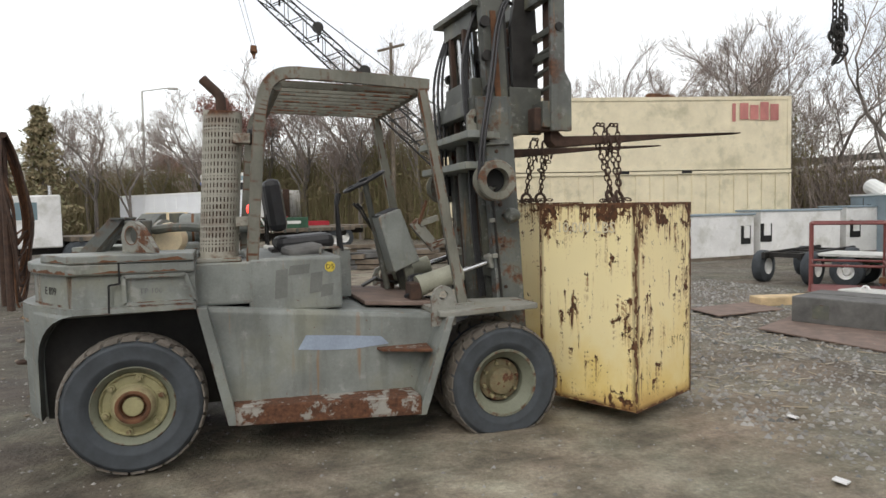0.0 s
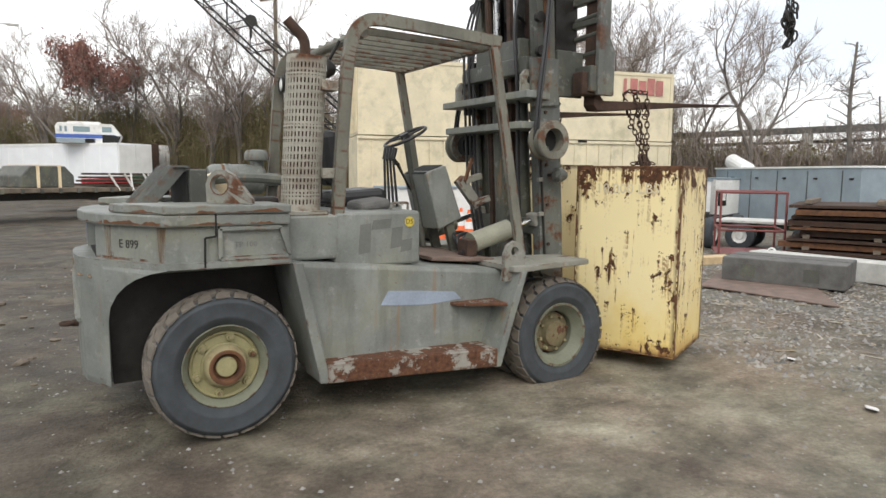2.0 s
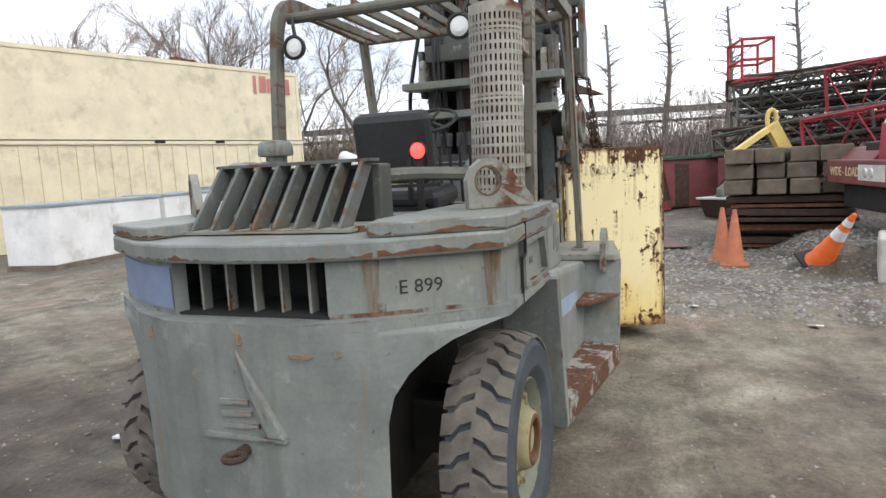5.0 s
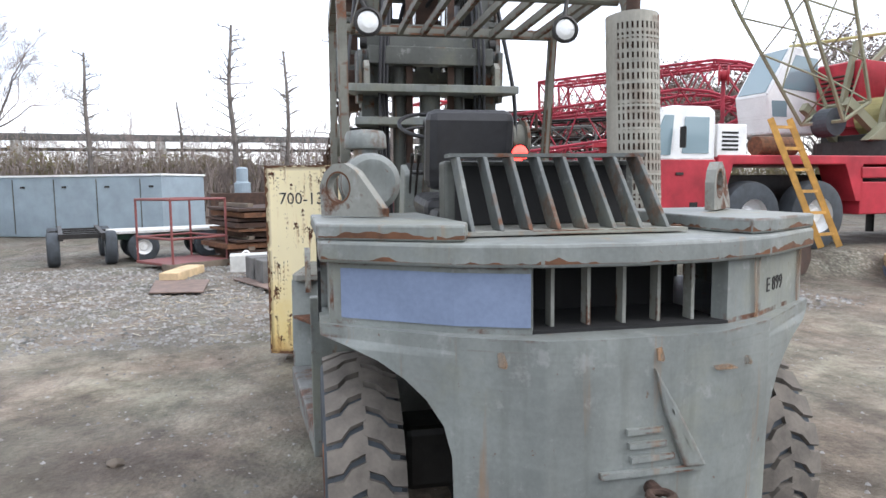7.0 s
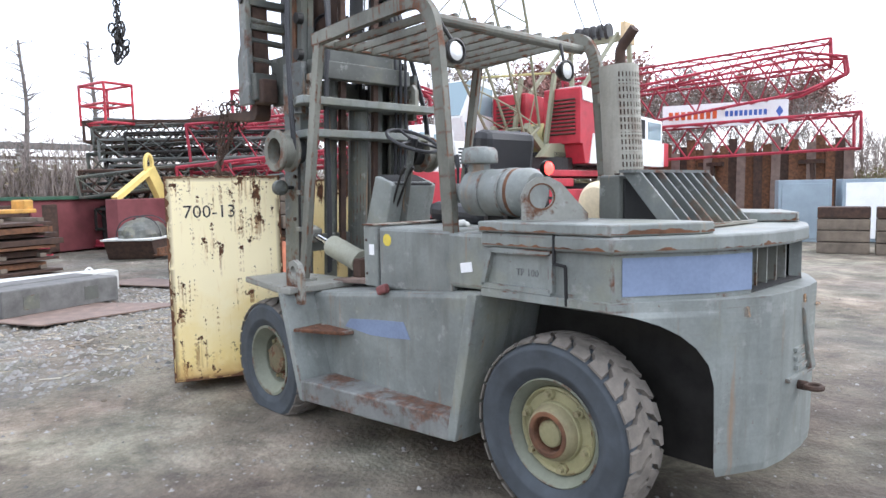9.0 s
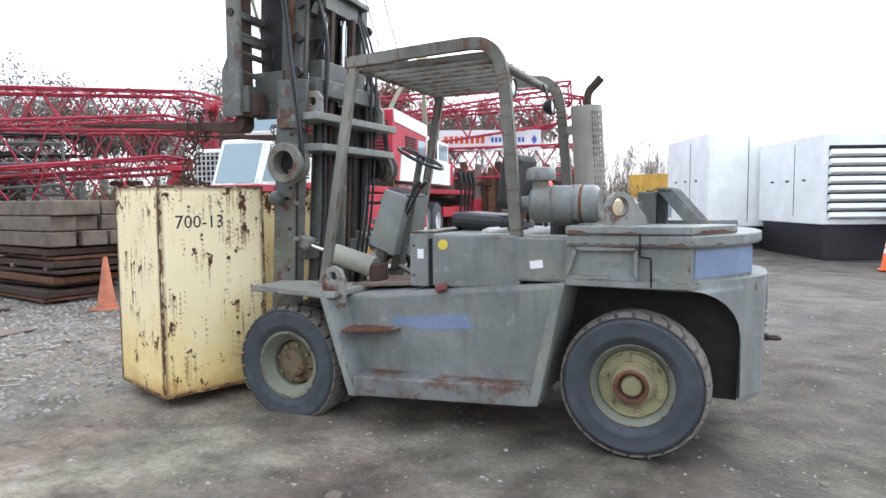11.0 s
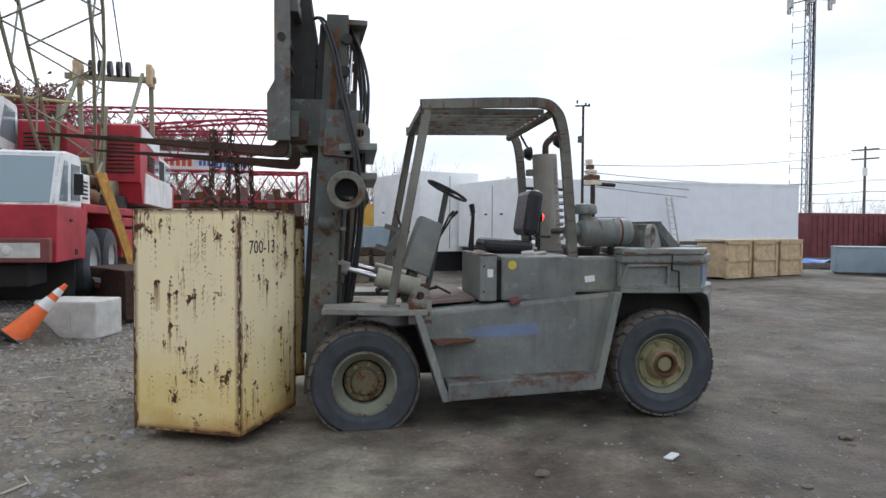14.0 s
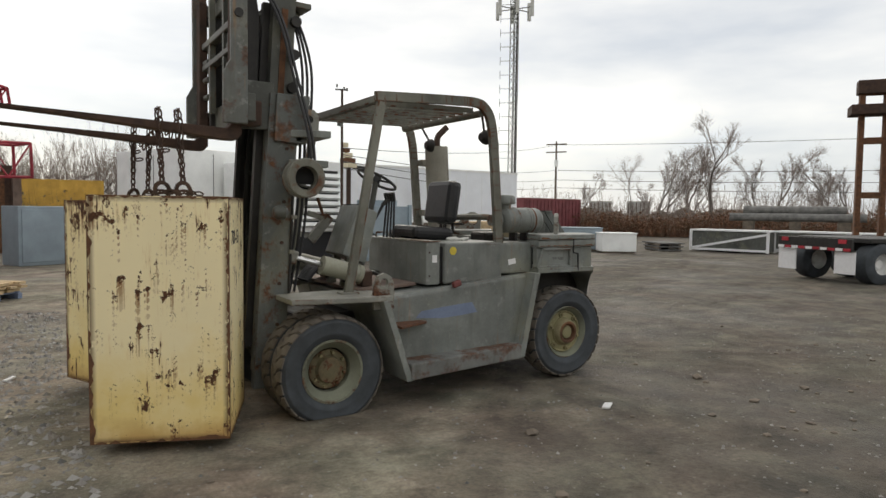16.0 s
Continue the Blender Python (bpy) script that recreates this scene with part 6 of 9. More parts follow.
def cone(x, y, h, label, tilt=(0, 0, 0), bands=True, mat="orange", z=GZ):
    t = thing("traffic_cone", label, "traffic cone", "traffic cones", at=(x, y, z))
    m = Matrix.Translation((x, y, z)) @ Euler([radians(a) for a in tilt]).to_matrix().to_4x4()
    def add(nm, bm, mt):
        bmesh.ops.transform(bm, matrix=m, verts=bm.verts)
        return part(nm, bm, mt, t)
    r0 = h * 0.17
    def rad(q):
        return r0 + (0.03 - r0) * q
    add("base", box(nb(), (0, 0, 0.02), (h * 0.48, h * 0.48, 0.04), bevel=0.012), "black" if tilt != (0, 0, 0) else mat)
    smooth(add("cone_body", spin(nb(), [(r0 + 0.02, 0.04), (r0, 0.06), (0.03, h - 0.01), (0.022, h), (0, h)], (0, 0, 0), "z", 24), mat))
    if bands:
        for a, b in ((0.56, 0.72), (0.8, 0.9)):
            smooth(add("reflective_band", spin(nb(), [(rad(a) + 0.006, a * h), (rad(b) + 0.006, b * h)], (0, 0, 0), "z", 24), "white"))
    return t


M["orange_faded"] = plain("faded_cone_orange", (0.42, 0.14, 0.07), 0.7, 0, 0.25, 5, 0.1)
cone(8.42, -2.05, 0.84, "faded dull orange cone without bands", bands=False, mat="orange_faded")
cone(7.95, -2.2, 0.84, "faded dull orange cone without bands", bands=False, mat="orange_faded")
for x, y, h in ((7.05, 8.4, 0.74), (7.2, 7.75, 0.93), (6.9, 6.95, 0.93)):
    cone(x, y, h, "orange traffic cone with two white bands")
cone(7.35, -3.2, 0.98, "tipped orange cone with white bands on a black base", (-8, -42, 40), z=GZ + 0.12)
cone(-3.7, -12.6, 0.7, "small orange cone with white bands")

# scrap by the crane: galvanised bin, brown cabinet, lumber on a pallet
t, add = stand("metal_bin", "dull galvanised sheet-metal bin lying on its side", "bin", 6.85, -4.15, -12)
add("shell", box(nb(), (0, 0, 0.29), (0.95, 0.7, 0.56), bevel=0.03), "concrete")
add("dent_panel", box(nb(), (0.1, 0.353, 0.3), (0.4, 0.012, 0.4), bevel=0.004), "concrete")
t, add = stand("steel_cabinet", "long dark brown steel cabinet on blocks", "cabinet", 6.9, -6.4, -52)
add("body", box(nb(), (0, 0, 0.47), (2.1, 0.8, 0.8), bevel=0.015), "rust_dark")
add("lid", box(nb(), (0, 0, 0.89), (2.14, 0.84, 0.05), bevel=0.01), "rust_dark")
for x in (-0.8, 0.8):
    add("block", box(nb(), (x, 0, 0.04), (0.2, 0.8, 0.09)), "old_wood")
for s in (-1, 1):
    add("sticker", box(nb(), (0.35, s * 0.403, 0.68), (0.42, 0.008, 0.09)), "white", "pale shipping sticker")
    add("sticker", box(nb(), (0.35, s * 0.403, 0.57), (0.36, 0.008, 0.07)), "orange_faded", "orange hazard sticker")
t, add = stand("pallet", "blue pallet under a load of raw boards", "pallet", 6.0, -8.6, -40)
for y in (-0.5, 0, 0.5):
    add("runner", box(nb(), (0, y, 0.06), (1.9, 0.1, 0.1)), "blue_fade")
for k in range(7):
    add("slat", box(nb(), (-0.84 + k * 0.28, 0, 0.125), (0.13, 1.1, 0.025)), "blue_fade")
for lvl in range(3):
    for k in range(6):
        ob = add("board", box(nb(), (rnd.uniform(-0.05, 0.05), -0.47 + k * 0.19, 0.17 + lvl * 0.07), (2.0 + rnd.uniform(-0.1, 0.15), 0.15, 0.045), rot=(0, 0, rnd.uniform(-1.5, 1.5))), "wood", "raw lumber board")


# lattice booms
def lattice(bm, a, b, w, h, n, chord, brace, taper_a=1.0, taper_b=1.0):
    """Four chords with zigzag bracing between them."""
    a, b = Vector(a), Vector(b)
    d = (b - a).normalized()
    s = d.cross(Vector((0, 0, 1)))
    s = s.normalized() if s.length > 1e-3 else Vector((1, 0, 0))
    u = s.cross(d).normalized()
    def node(i, k):
        q = i / n
        f = 1.0
        if q < 0.15:
            f = taper_a + (1 - taper_a) * q / 0.15
        elif q > 0.85:
            f = taper_b + (1 - taper_b) * (1 - q) / 0.15
        si, ui = ((-1, -1), (1, -1), (1, 1), (-1, 1))[k]
        return a.lerp(b, q) + s * (si * w / 2 * f) + u * (ui * h / 2 * f)
    for k in range(4):
        for i in range(n):
            rod(bm, node(i, k), node(i + 1, k), chord, seg=5, caps=False)
            j = (k + 1) % 4
            p, q = (node(i, k), node(i + 1, j)) if i % 2 else (node(i, j), node(i + 1, k))
            rod(bm, p, q, brace, seg=4, caps=False)
        for i in (0, n):
            rod(bm, node(i, k), node(i, (k + 1) % 4), chord, seg=5, caps=False)
    return bm


def boom(label, a, b, w, h, n, chord, brace, mat, group="", ta=1.0, tb=1.0, name="crane_boom"):
    t = thing(name, label, "crane boom", group, at=tuple(a))
    part("lattice", lattice(nb(), a, b, w, h, n, chord, brace, ta, tb), mat, t)
    return t


def trestle(x, y, h, mat="rust_dark"):
    t, add = stand("trestle", "rusty steel trestle under a boom", "trestle", x, y, 0)
    for dx in (-0.5, 0.5):
        add("leg", bar(nb(), (dx, 0, 0), (dx * 0.6, 0, h), 0.12, 0.12), mat)
    add("beam", bar(nb(), (-0.7, 0, h + 0.06), (0.7, 0, h + 0.06), 0.16, 0.14), mat)


# red boom sections stored in piles beyond the crane
RB = "stored red booms"
for k, (ax, ay, az, bx, by, bz, w, n) in enumerate(((19.2, -5.6, 3.0, 14.6, -11.2, 3.6, 1.5, 10), (19.0, -7.0, 4.3, 14.4, -12.0, 4.5, 1.2, 10), (18.4, -4.9, 1.7, 13.9, -10.4, 2.4, 1.4, 10), (21.5, -7.6, 3.0, 17.0, -13.4, 3.5, 1.5, 10), (21.4, -8.6, 4.6, 17.2, -14.0, 4.9, 1.3, 10))):
    boom("long red lattice boom section stored on trestles", (ax, ay, az), (bx, by, bz), w, w, n, 0.048, 0.024, "red_boom", RB, 1.0, 0.35)
for x, y, h in ((17.4, -6.1, 1.0), (14.8, -9.2, 1.4), (18.6, -11.2, 2.3), (20.4, -9.0, 2.2)):
    trestle(x, y, h)
t, add = stand("boom_sheave", "red cable drum at a boom's head", "cable drum", 13.6, -10.0, 60, z=4.1)
add("drum", spin(nb(), [(0, -0.13), (0.27, -0.13), (0.27, -0.1), (0.14, -0.08), (0.14, 0.08), (0.27, 0.1), (0.27, 0.13), (0, 0.13)], (0, 0, 0.3), "x", 20), "red_paint")
add("bracket", box(nb(), (0, 0, -0.5), (0.1, 0.1, 1.7), bevel=0.02), "red_boom")
# the boom with its banner, far behind
boom("red lattice boom carrying a white banner", (14.5, -19.0, 4.2), (5.5, -22.9, 5.6), 1.5, 1.4, 14, 0.055, 0.03, "red_boom", RB, 1, 0.4)
boom("red lattice boom lying on dark cribbing", (15.0, -18.3, 3.0), (5.0, -22.6, 3.3), 1.4, 1.2, 14, 0.055, 0.03, "red_boom", RB)
boom("upper red lattice boom with pulleys", (15.5, -20.5, 5.6), (6.2, -23.6, 6.2), 1.2, 0.9, 14, 0.05, 0.025, "red_boom", RB)
d, ln = heading((10.9, -20.2), (7.0, -21.95))
t, add = stand("banner", "white banner with orange and blue lettering on a boom", "banner", 10.9, -20.2, d, z=3.75)
add("sheet", box(nb(), (ln / 2, 0.12, 0.4), (ln, 0.03, 0.85), bevel=0.004), "white")
M["orange_ink"] = plain("orange_ink", (0.62, 0.1, 0.02), 0.6)
M["blue_ink"] = plain("blue_ink", (0.06, 0.13, 0.45), 0.6)
for k in range(8):
    add("letter_bar", box(nb(), (0.3 + k * 0.22, 0.101, 0.42), (0.15, 0.004, 0.3)), "orange_ink")
for k in range(9):
    add("digit_bar", box(nb(), (2.25 + k * 0.16, 0.101, 0.42), (0.11, 0.004, 0.2)), "blue_ink")
add("emblem", prism(nb(), [(ln - 0.4, 0.42), (ln - 0.28, 0.62), (ln - 0.16, 0.42), (ln - 0.28, 0.22)], "y", 0.099, 0.104), "blue_ink")
for x, y in ((13.0, -19.3), (6.5, -22.0), (9.5, -20.8)):
    trestle(x, y, 2.3)
# sheet piling bundle under the far booms
d, ln = heading((12.0, -19.8), (5.2, -22.6))
t, add = stand("piling_wall", "stacked rusty sheet piles", "sheet piles", 12.0, -19.8 - 0.4, d)
for k in range(26):
    add("steel_piling", box(nb(), (k * ln / 26 + 0.1, -0.3 - 0.12 * (k % 2), 1.4 + 0.06 * ((k * 7) % 5)), (ln / 26 * 1.03, 0.18, 2.8 + 0.12 * ((k * 7) % 5)), rot=(0, (k * 37 % 7 - 3) * 0.25, 0)), "plate_rust" if k % 4 == 1 else ("rust" if k % 3 else "rust_dark"))
# dark scrap booms heaped far off
rnd = random.Random(21)
for k in range(16):
    x, y = 20.4 + rnd.uniform(-0.6, 1.2), -2.9 + rnd.uniform(-0.9, 0.6)
    a = math.radians(-112 + rnd.uniform(-11, 11))
    ln, z = rnd.uniform(4.0, 5.8), 0.9 + 0.19 * k
    boom("dark weathered lattice boom in a heap", (x, y, z), (x + ln * math.cos(a), y + ln * math.sin(a), z + rnd.uniform(-0.25, 0.7)), 0.9, 0.6, 8, 0.045, 0.024, ("dark_steel", "mast", "rust_dark", "patch_grey")[k % 4], "dark boom heap")
for k in range(4):
    trestle(20.6 - 0.5 * k, -3.0 - 1.4 * k, 1.2 + 0.6 * (k % 2), "dark_steel")
# red work cage on the heap
t, add = stand("man_basket", "red tube basket on a dark scrap heap", "basket", 20.3, -3.3, 14, z=3.75)
for x in (-0.9, 0.9):
    for y in (-0.45, 0.45):
        add("post", rod(nb(), (x * 0.75, y, 0), (x * 0.75, y, 1.25), 0.045, seg=6), "red_paint")
for z in (0.05, 0.62, 1.22):
    for a, b in (((-0.68, -0.45), (0.68, -0.45)), ((0.68, -0.45), (0.68, 0.45)), ((0.68, 0.45), (-0.68, 0.45)), ((-0.68, 0.45), (-0.68, -0.45))):
        add("rail", rod(nb(), (*a, z), (*b, z), 0.045, seg=6), "red_paint")
# open skip, hose tub and yellow frame
t, add = stand("skip", "red-brown open steel skip with a green rim", "skip", 20.6, -2.0, -60)
add("tub", prism(nb(), [(-1.6, 0.05), (1.6, 0.05), (1.9, 1.55), (-1.9, 1.55)], "y", -0.8, 0.8, 0.02), "red_brown")
add("rim", box(nb(), (0, 0, 1.6), (3.9, 1.75, 0.1), bevel=0.01), "trailer_green")
t, add = stand("hose_tub", "dark steel tub heaped under a dark tarpaulin", "tub", 16.6, -2.9, -40)
add("tub", prism(nb(), [(-0.8, 0.0), (0.8, 0.0), (1.05, 0.5), (-1.05, 0.5)], "y", -0.6, 0.6, 0.02), "rust_dark")
add("tub_rim", box(nb(), (0, 0, 0.51), (2.2, 1.3, 0.05), bevel=0.01), "concrete", "pale steel rim")
heap = nb()
bmesh.ops.create_uvsphere(heap, u_segments=28, v_segments=14, radius=1.0)
for v in heap.verts:
    f = 1.0 + 0.16 * noise.noise(v.co * 2.2) + 0.05 * noise.noise(v.co * 7.0)
    v.co = Vector((v.co.x * 0.95 * f, v.co.y * 0.56 * f, 0.5 + max(0.0, v.co.z) * 0.52 * f))
smooth(add("tarpaulin", heap, "mast", "dark tarpaulin drawn over a heap"), 50)
for x in (-0.3, 0.35):
    add("tie_rope", sweep(nb(), [(x + 0.05 * math.cos(q * 3), 0.6 * math.cos(q), 0.53 + 0.56 * math.sin(q)) for q in [n * math.pi / 12 for n in range(13)]], 0.015, 6), "hose")
t, add = stand("lifting_frame", "yellow steel lifting frame with a long ring", "lifting frame", 18.1, -3.6, -60, z=1.5)
add("arm", bar(nb(), (-1.25, 0, 0), (0.15, 0, 0.82), 0.2, 0.14), "yellow_plain")
add("arm", bar(nb(), (0.1, 0, 0.86), (0.62, 0, 0.0), 0.2, 0.36), "yellow_plain")
add("ring", sweep(nb(), [(0.12 + 0.14 * math.cos(q), 0, 1.0 + 0.28 * math.sin(q)) for q in [k * math.tau / 16 for k in range(17)]], 0.06, 8), "yellow_plain")
add("foot", box(nb(), (-0.3, 0, -0.76), (2.2, 0.4, 1.53), bevel=0.02), "red_brown", "red-brown steel stand")
for k in range(10):
    x, y = rnd.uniform(14, 21), rnd.uniform(-6.5, 0.5)
    if math.hypot(x - 16.3, y - 0.9) < 2.6:
        continue
    d = rnd.uniform(-60, 40)
    t, add = stand("scrap_beam", "rusty scrap beam lying on the ground", "scrap", x, y, d, group="scrap beams")
    add("beam", bar(bar(nb(), (-1.2, 0, 0.12), (1.2, 0, 0.12), 0.26, 0.04), (-1.2, 0, 0.2), (1.2, 0, 0.2), 0.06, 0.2), "rust" if k % 2 else "red_boom")

# ---------------------------------------------------------------- truck crane
CX, CY, CR = 8.35, -3.9, math.degrees(math.atan2(-0.991, 0.135))
crane, add = stand("truck_crane", "red and white truck crane with a raised yellow-green lattice boom", "crane", CX, CY, CR, z=0.0)
# carrier: x runs back from the front bumper, -y is the flank towards the drive
add("bumper", box(nb(), (-0.02, 0, 1.27), (0.16, 2.34, 0.36), bevel=0.02), "dull_red")
# near-black block, axle and flap added to darken the shadow under the carrier
add("front_crossmember", box(nb(), (0.5, 0, 0.9), (0.9, 1.7, 0.36), bevel=0.03), "dark")
add("front_axle", box(nb(), (2.5, 0, 0.7), (0.3, 2.2, 0.26), bevel=0.03), "dark")
add("mud_flap", box(nb(), (1.55, 0, 0.72), (0.03, 2.2, 0.66)), "hose")
add("headlight_panel", box(nb(), (-0.095, -0.6, 1.27), (0.02, 0.9, 0.22), bevel=0.004), "concrete")
for y in (-0.62, -0.42):
    add("headlight", spin(nb(), [(0, -0.03), (0.06, -0.025), (0.075, 0)], (-0.1, y, 1.27), "x", 16), "lamp_glass")
add("hood", prism(nb(), [(0.05, 1.42), (1.3, 1.42), (1.3, 1.75), (0.25, 1.62)], "y", -0.15, 1.15, 0.02), "dull_red")
text_mesh("WIDE - LOAD", 0.19, "cream_tank", crane, "sign_letters", Matrix.Translation((CX, CY, 0)) @ Matrix.Rotation(radians(CR), 4, "Z") @ Matrix.Translation((-0.105, 0.4, 1.27)) @ Matrix.Rotation(radians(-90), 4, "Z") @ Matrix.Rotation(radians(90), 4, "X"), 0.003)
cab = add("carrier_cab", prism(nb(), [(0.16, 1.93), (1.62, 1.93), (1.62, 2.74), (1.5, 2.82), (0.8, 2.82), (0.55, 2.78)], "y", -1.2, -0.22, 0.03), "cab_white", "white carrier cab rusting at its roof edge")
add("cab_base", prism(nb(), [(0.1, 1.08), (1.64, 1.08), (1.64, 1.95), (0.16, 1.95)], "y", -1.21, -0.2, 0.015), "red_paint", "red lower cab", cab)
add("windscreen", prism(nb(), [(0.19, 1.98), (0.53, 2.7), (0.515, 2.71), (0.175, 1.99)], "y", -1.1, -0.3), "window", "", cab)
for pts in ([(0.3, 2.02), (0.72, 2.02), (0.78, 2.66), (0.6, 2.66)], [(0.95, 2.05), (1.48, 2.05), (1.48, 2.64), (1.0, 2.64)]):
    add("side_window", prism(nb(), pts, "y", -1.214, -1.205), "window", "", cab)
add("mirror", box(nb(), (0.86, -1.34, 2.3), (0.03, 0.14, 0.34), bevel=0.01), "dark_steel", "", cab)
add("door_handle", box(nb(), (0.9, -1.225, 1.72), (0.14, 0.02, 0.04)), "dark_steel", "", cab)
add("step_slot", box(nb(), (1.2, -1.213, 1.2), (0.16, 0.01, 0.09)), "dark", "", cab)
vent = add("vent_box", box(nb(), (2.0, -0.75, 2.27), (0.62, 0.85, 0.55), bevel=0.02), "white_paint", "white louvred vent box")
for k in range(5):
    add("vent_slot", box(nb(), (1.95, -1.178, 2.12 + k * 0.07), (0.34, 0.012, 0.035)), "dark", "", vent)
grille = add("engine_grille", box(nb(), (1.25, 0.3, 2.2), (0.5, 0.95, 0.95), bevel=0.03), "pale_grey", "pale grey grille housing")
add("grille_mesh", box(nb(), (0.995, 0.3, 2.2), (0.02, 0.8, 0.8)), "dark", "", grille)
for k in range(8):
    add("grille_bar", box(nb(), (0.98, 0.3, 1.85 + k * 0.1), (0.02, 0.82, 0.025)), "concrete", "", grille)
for k in range(8):
    add("grille_bar", box(nb(), (0.98, -0.05 + k * 0.1, 2.2), (0.02, 0.025, 0.82)), "concrete", "", grille)
add("air_filter", spin(nb(), [(0, 0), (0.22, 0), (0.22, 0.35), (0.12, 0.4), (0.12, 0.5), (0.26, 0.52), (0.26, 0.6), (0, 0.62)], (1.0, 1.1, 1.75), "z", 18), "red_paint")
add("deck", box(nb(), (9.0, 0, 1.95), (14.6, 2.4, 0.16), bevel=0.02), "red_paint")
add("fender_front", prism(nb(), [(1.66, 1.06), (1.78, 1.06), (2.02, 1.9), (1.66, 1.9)], "y", -1.2, -0.6, 0.01), "red_paint")
add("fender_mid", prism(nb(), [(4.55, 1.9), (5.0, 1.9), (5.0, 1.2), (4.85, 1.2)], "y", -1.2, -0.6, 0.01), "red_paint")
add("chassis", box(nb(), (8.2, 0, 1.35), (16.0, 0.9, 0.7), bevel=0.02), "dark_steel")
for x in (2.5, 4.0, 9.9, 11.3):
    for y in (-0.98, 0.98):
        road_wheel(add, x, y, 0.96, 0.63, 0.42)
add("air_tank", rod(nb(), (2.75, -0.9, 2.2), (3.6, -0.9, 2.2), 0.17, seg=18), "rust")
add("tool_locker", box(nb(), (6.4, -0.95, 1.25), (2.9, 0.5, 0.6), bevel=0.02), "red_paint", "long red tool locker")
add("locker_lid", box(nb(), (5.7, -0.97, 1.72), (1.5, 0.52, 0.2), bevel=0.02), "red_paint")
for x in (8.5, 16.0):
    add("outrigger_box", box(nb(), (x, 0, 1.25), (0.6, 2.6, 0.4), bevel=0.02), "red_paint")
    for y in (-1.35, 1.35):
        jack = add("outrigger_jack", box(nb(), (x, y, 1.28), (1.0, 0.34, 0.86), bevel=0.02), "red_paint")
        add("jack_foot", rod(nb(), (x, y, 0.36), (x, y, 0.86), 0.09, seg=12), "dark_steel", "", jack)
add("rear_rail", box(nb(), (13.7, -1.2, 1.25), (4.0, 0.12, 0.34), bevel=0.01), "red_paint")
for x, y in ((8.5, -1.35), (16.0, -1.35)):
    add("jack_pad", box(nb(), (x, y, 0.35), (1.2, 0.8, 0.1), bevel=0.01), "old_wood")
lad = nb()
for dx in (0, 0.42):
    bar(lad, (3.42 + dx, -1.75, 0.45), (2.75 + dx, -1.22, 2.65), 0.05, 0.1)
for k in range(6):
    q = (k + 0.6) / 6
    bar(lad, (3.42 - 0.67 * q, -1.75 + 0.53 * q, 0.45 + 2.2 * q), (3.84 - 0.67 * q, -1.75 + 0.53 * q, 0.45 + 2.2 * q), 0.04, 0.05)
add("ladder", lad, "ladder_yellow", "yellow access ladder")
# upper works: houses either side of the boom, operator cab beyond it
add("turntable", rod(nb(), (6.6, 0, 2.0), (6.6, 0, 2.35), 1.0, seg=28), "dark_steel")
add("turning_deck", box(nb(), (9.0, 0, 2.42), (5.6, 1.6, 0.18), bevel=0.02), "dark_steel")
for s in (-1, 1):
    ya, yb = sorted((s * 0.28, s * 1.32))
    house = add("machinery_house", prism(nb(), [(6.62, 2.7), (6.62, 4.08), (6.7, 4.12), (9.6, 3.95), (9.6, 2.7)], "y", ya, yb, 0.02), "red_paint", "red machinery house with louvres")
    add("house_skirt", prism(nb(), [(6.9, 2.2), (6.75, 2.72), (7.3, 2.72), (7.3, 2.2)], "y", ya, yb, 0.015), "red_paint", "", house)
    add("white_band", prism(nb(), [(7.1, 2.2), (7.3, 2.98), (12.2, 2.9), (12.2, 2.16)], "y", *sorted((s * 0.3, s * 1.36)), bevel=0.015), "white_paint", "white lower band", house)
    add("roof_slope", prism(nb(), [(6.75, 3.78), (6.68, 4.13), (9.62, 3.98), (9.62, 3.6)], "y", *sorted((s * 0.7, s * 1.345)), bevel=0.01), "white_paint", "white sloping roof edge", house)
    for k in range(10):
        add("louvre", box(nb(), (6.6, s * 0.8, 2.95 + k * 0.095), (0.04, 0.78, 0.03), rot=(0, 30, 0)), "rust_dark", "", house)
        if k < 6:
            add("louvre", box(nb(), (8.1, s * 1.335, 3.1 + k * 0.07), (0.9, 0.04, 0.03), rot=(30 * s, 0, 0)), "rust_dark", "", house)
    add("side_window", box(nb(), (9.1, s * 1.327, 3.25), (0.7, 0.02, 0.4)), "window", "", house)
    rear = add("rear_house", prism(nb(), [(9.62, 2.9), (9.62, 3.68), (12.2, 3.6), (12.2, 2.9)], "y", *sorted((s * 0.32, s * 1.3)), bevel=0.02), "white_paint", "white rear house with a wide opening")
    add("rear_opening", box(nb(), (10.3, s * 1.302, 3.27), (1.0, 0.02, 0.56)), "dark", "", rear)
    add("rear_window", box(nb(), (11.55, s * 1.302, 3.25), (1.0, 0.02, 0.52)), "window", "", rear)
    add("rear_counterweight", box(nb(), (12.4, s * 0.85, 2.55), (0.5, 1.0, 0.75), bevel=0.04), "red_paint", "red counterweight end", rear)
ucab = add("upper_cab", prism(nb(), [(5.45, 2.62), (6.95, 2.62), (6.9, 4.4), (6.8, 4.48), (5.93, 4.54), (5.28, 3.48), (5.37, 3.0)], "y", 1.4, 2.35, 0.03), "cab_white", "tall pale operator cab")
add("windscreen", prism(nb(), [(5.32, 3.52), (5.91, 4.48), (5.89, 4.5), (5.29, 3.53)], "y", 1.47, 2.28), "window", "", ucab)
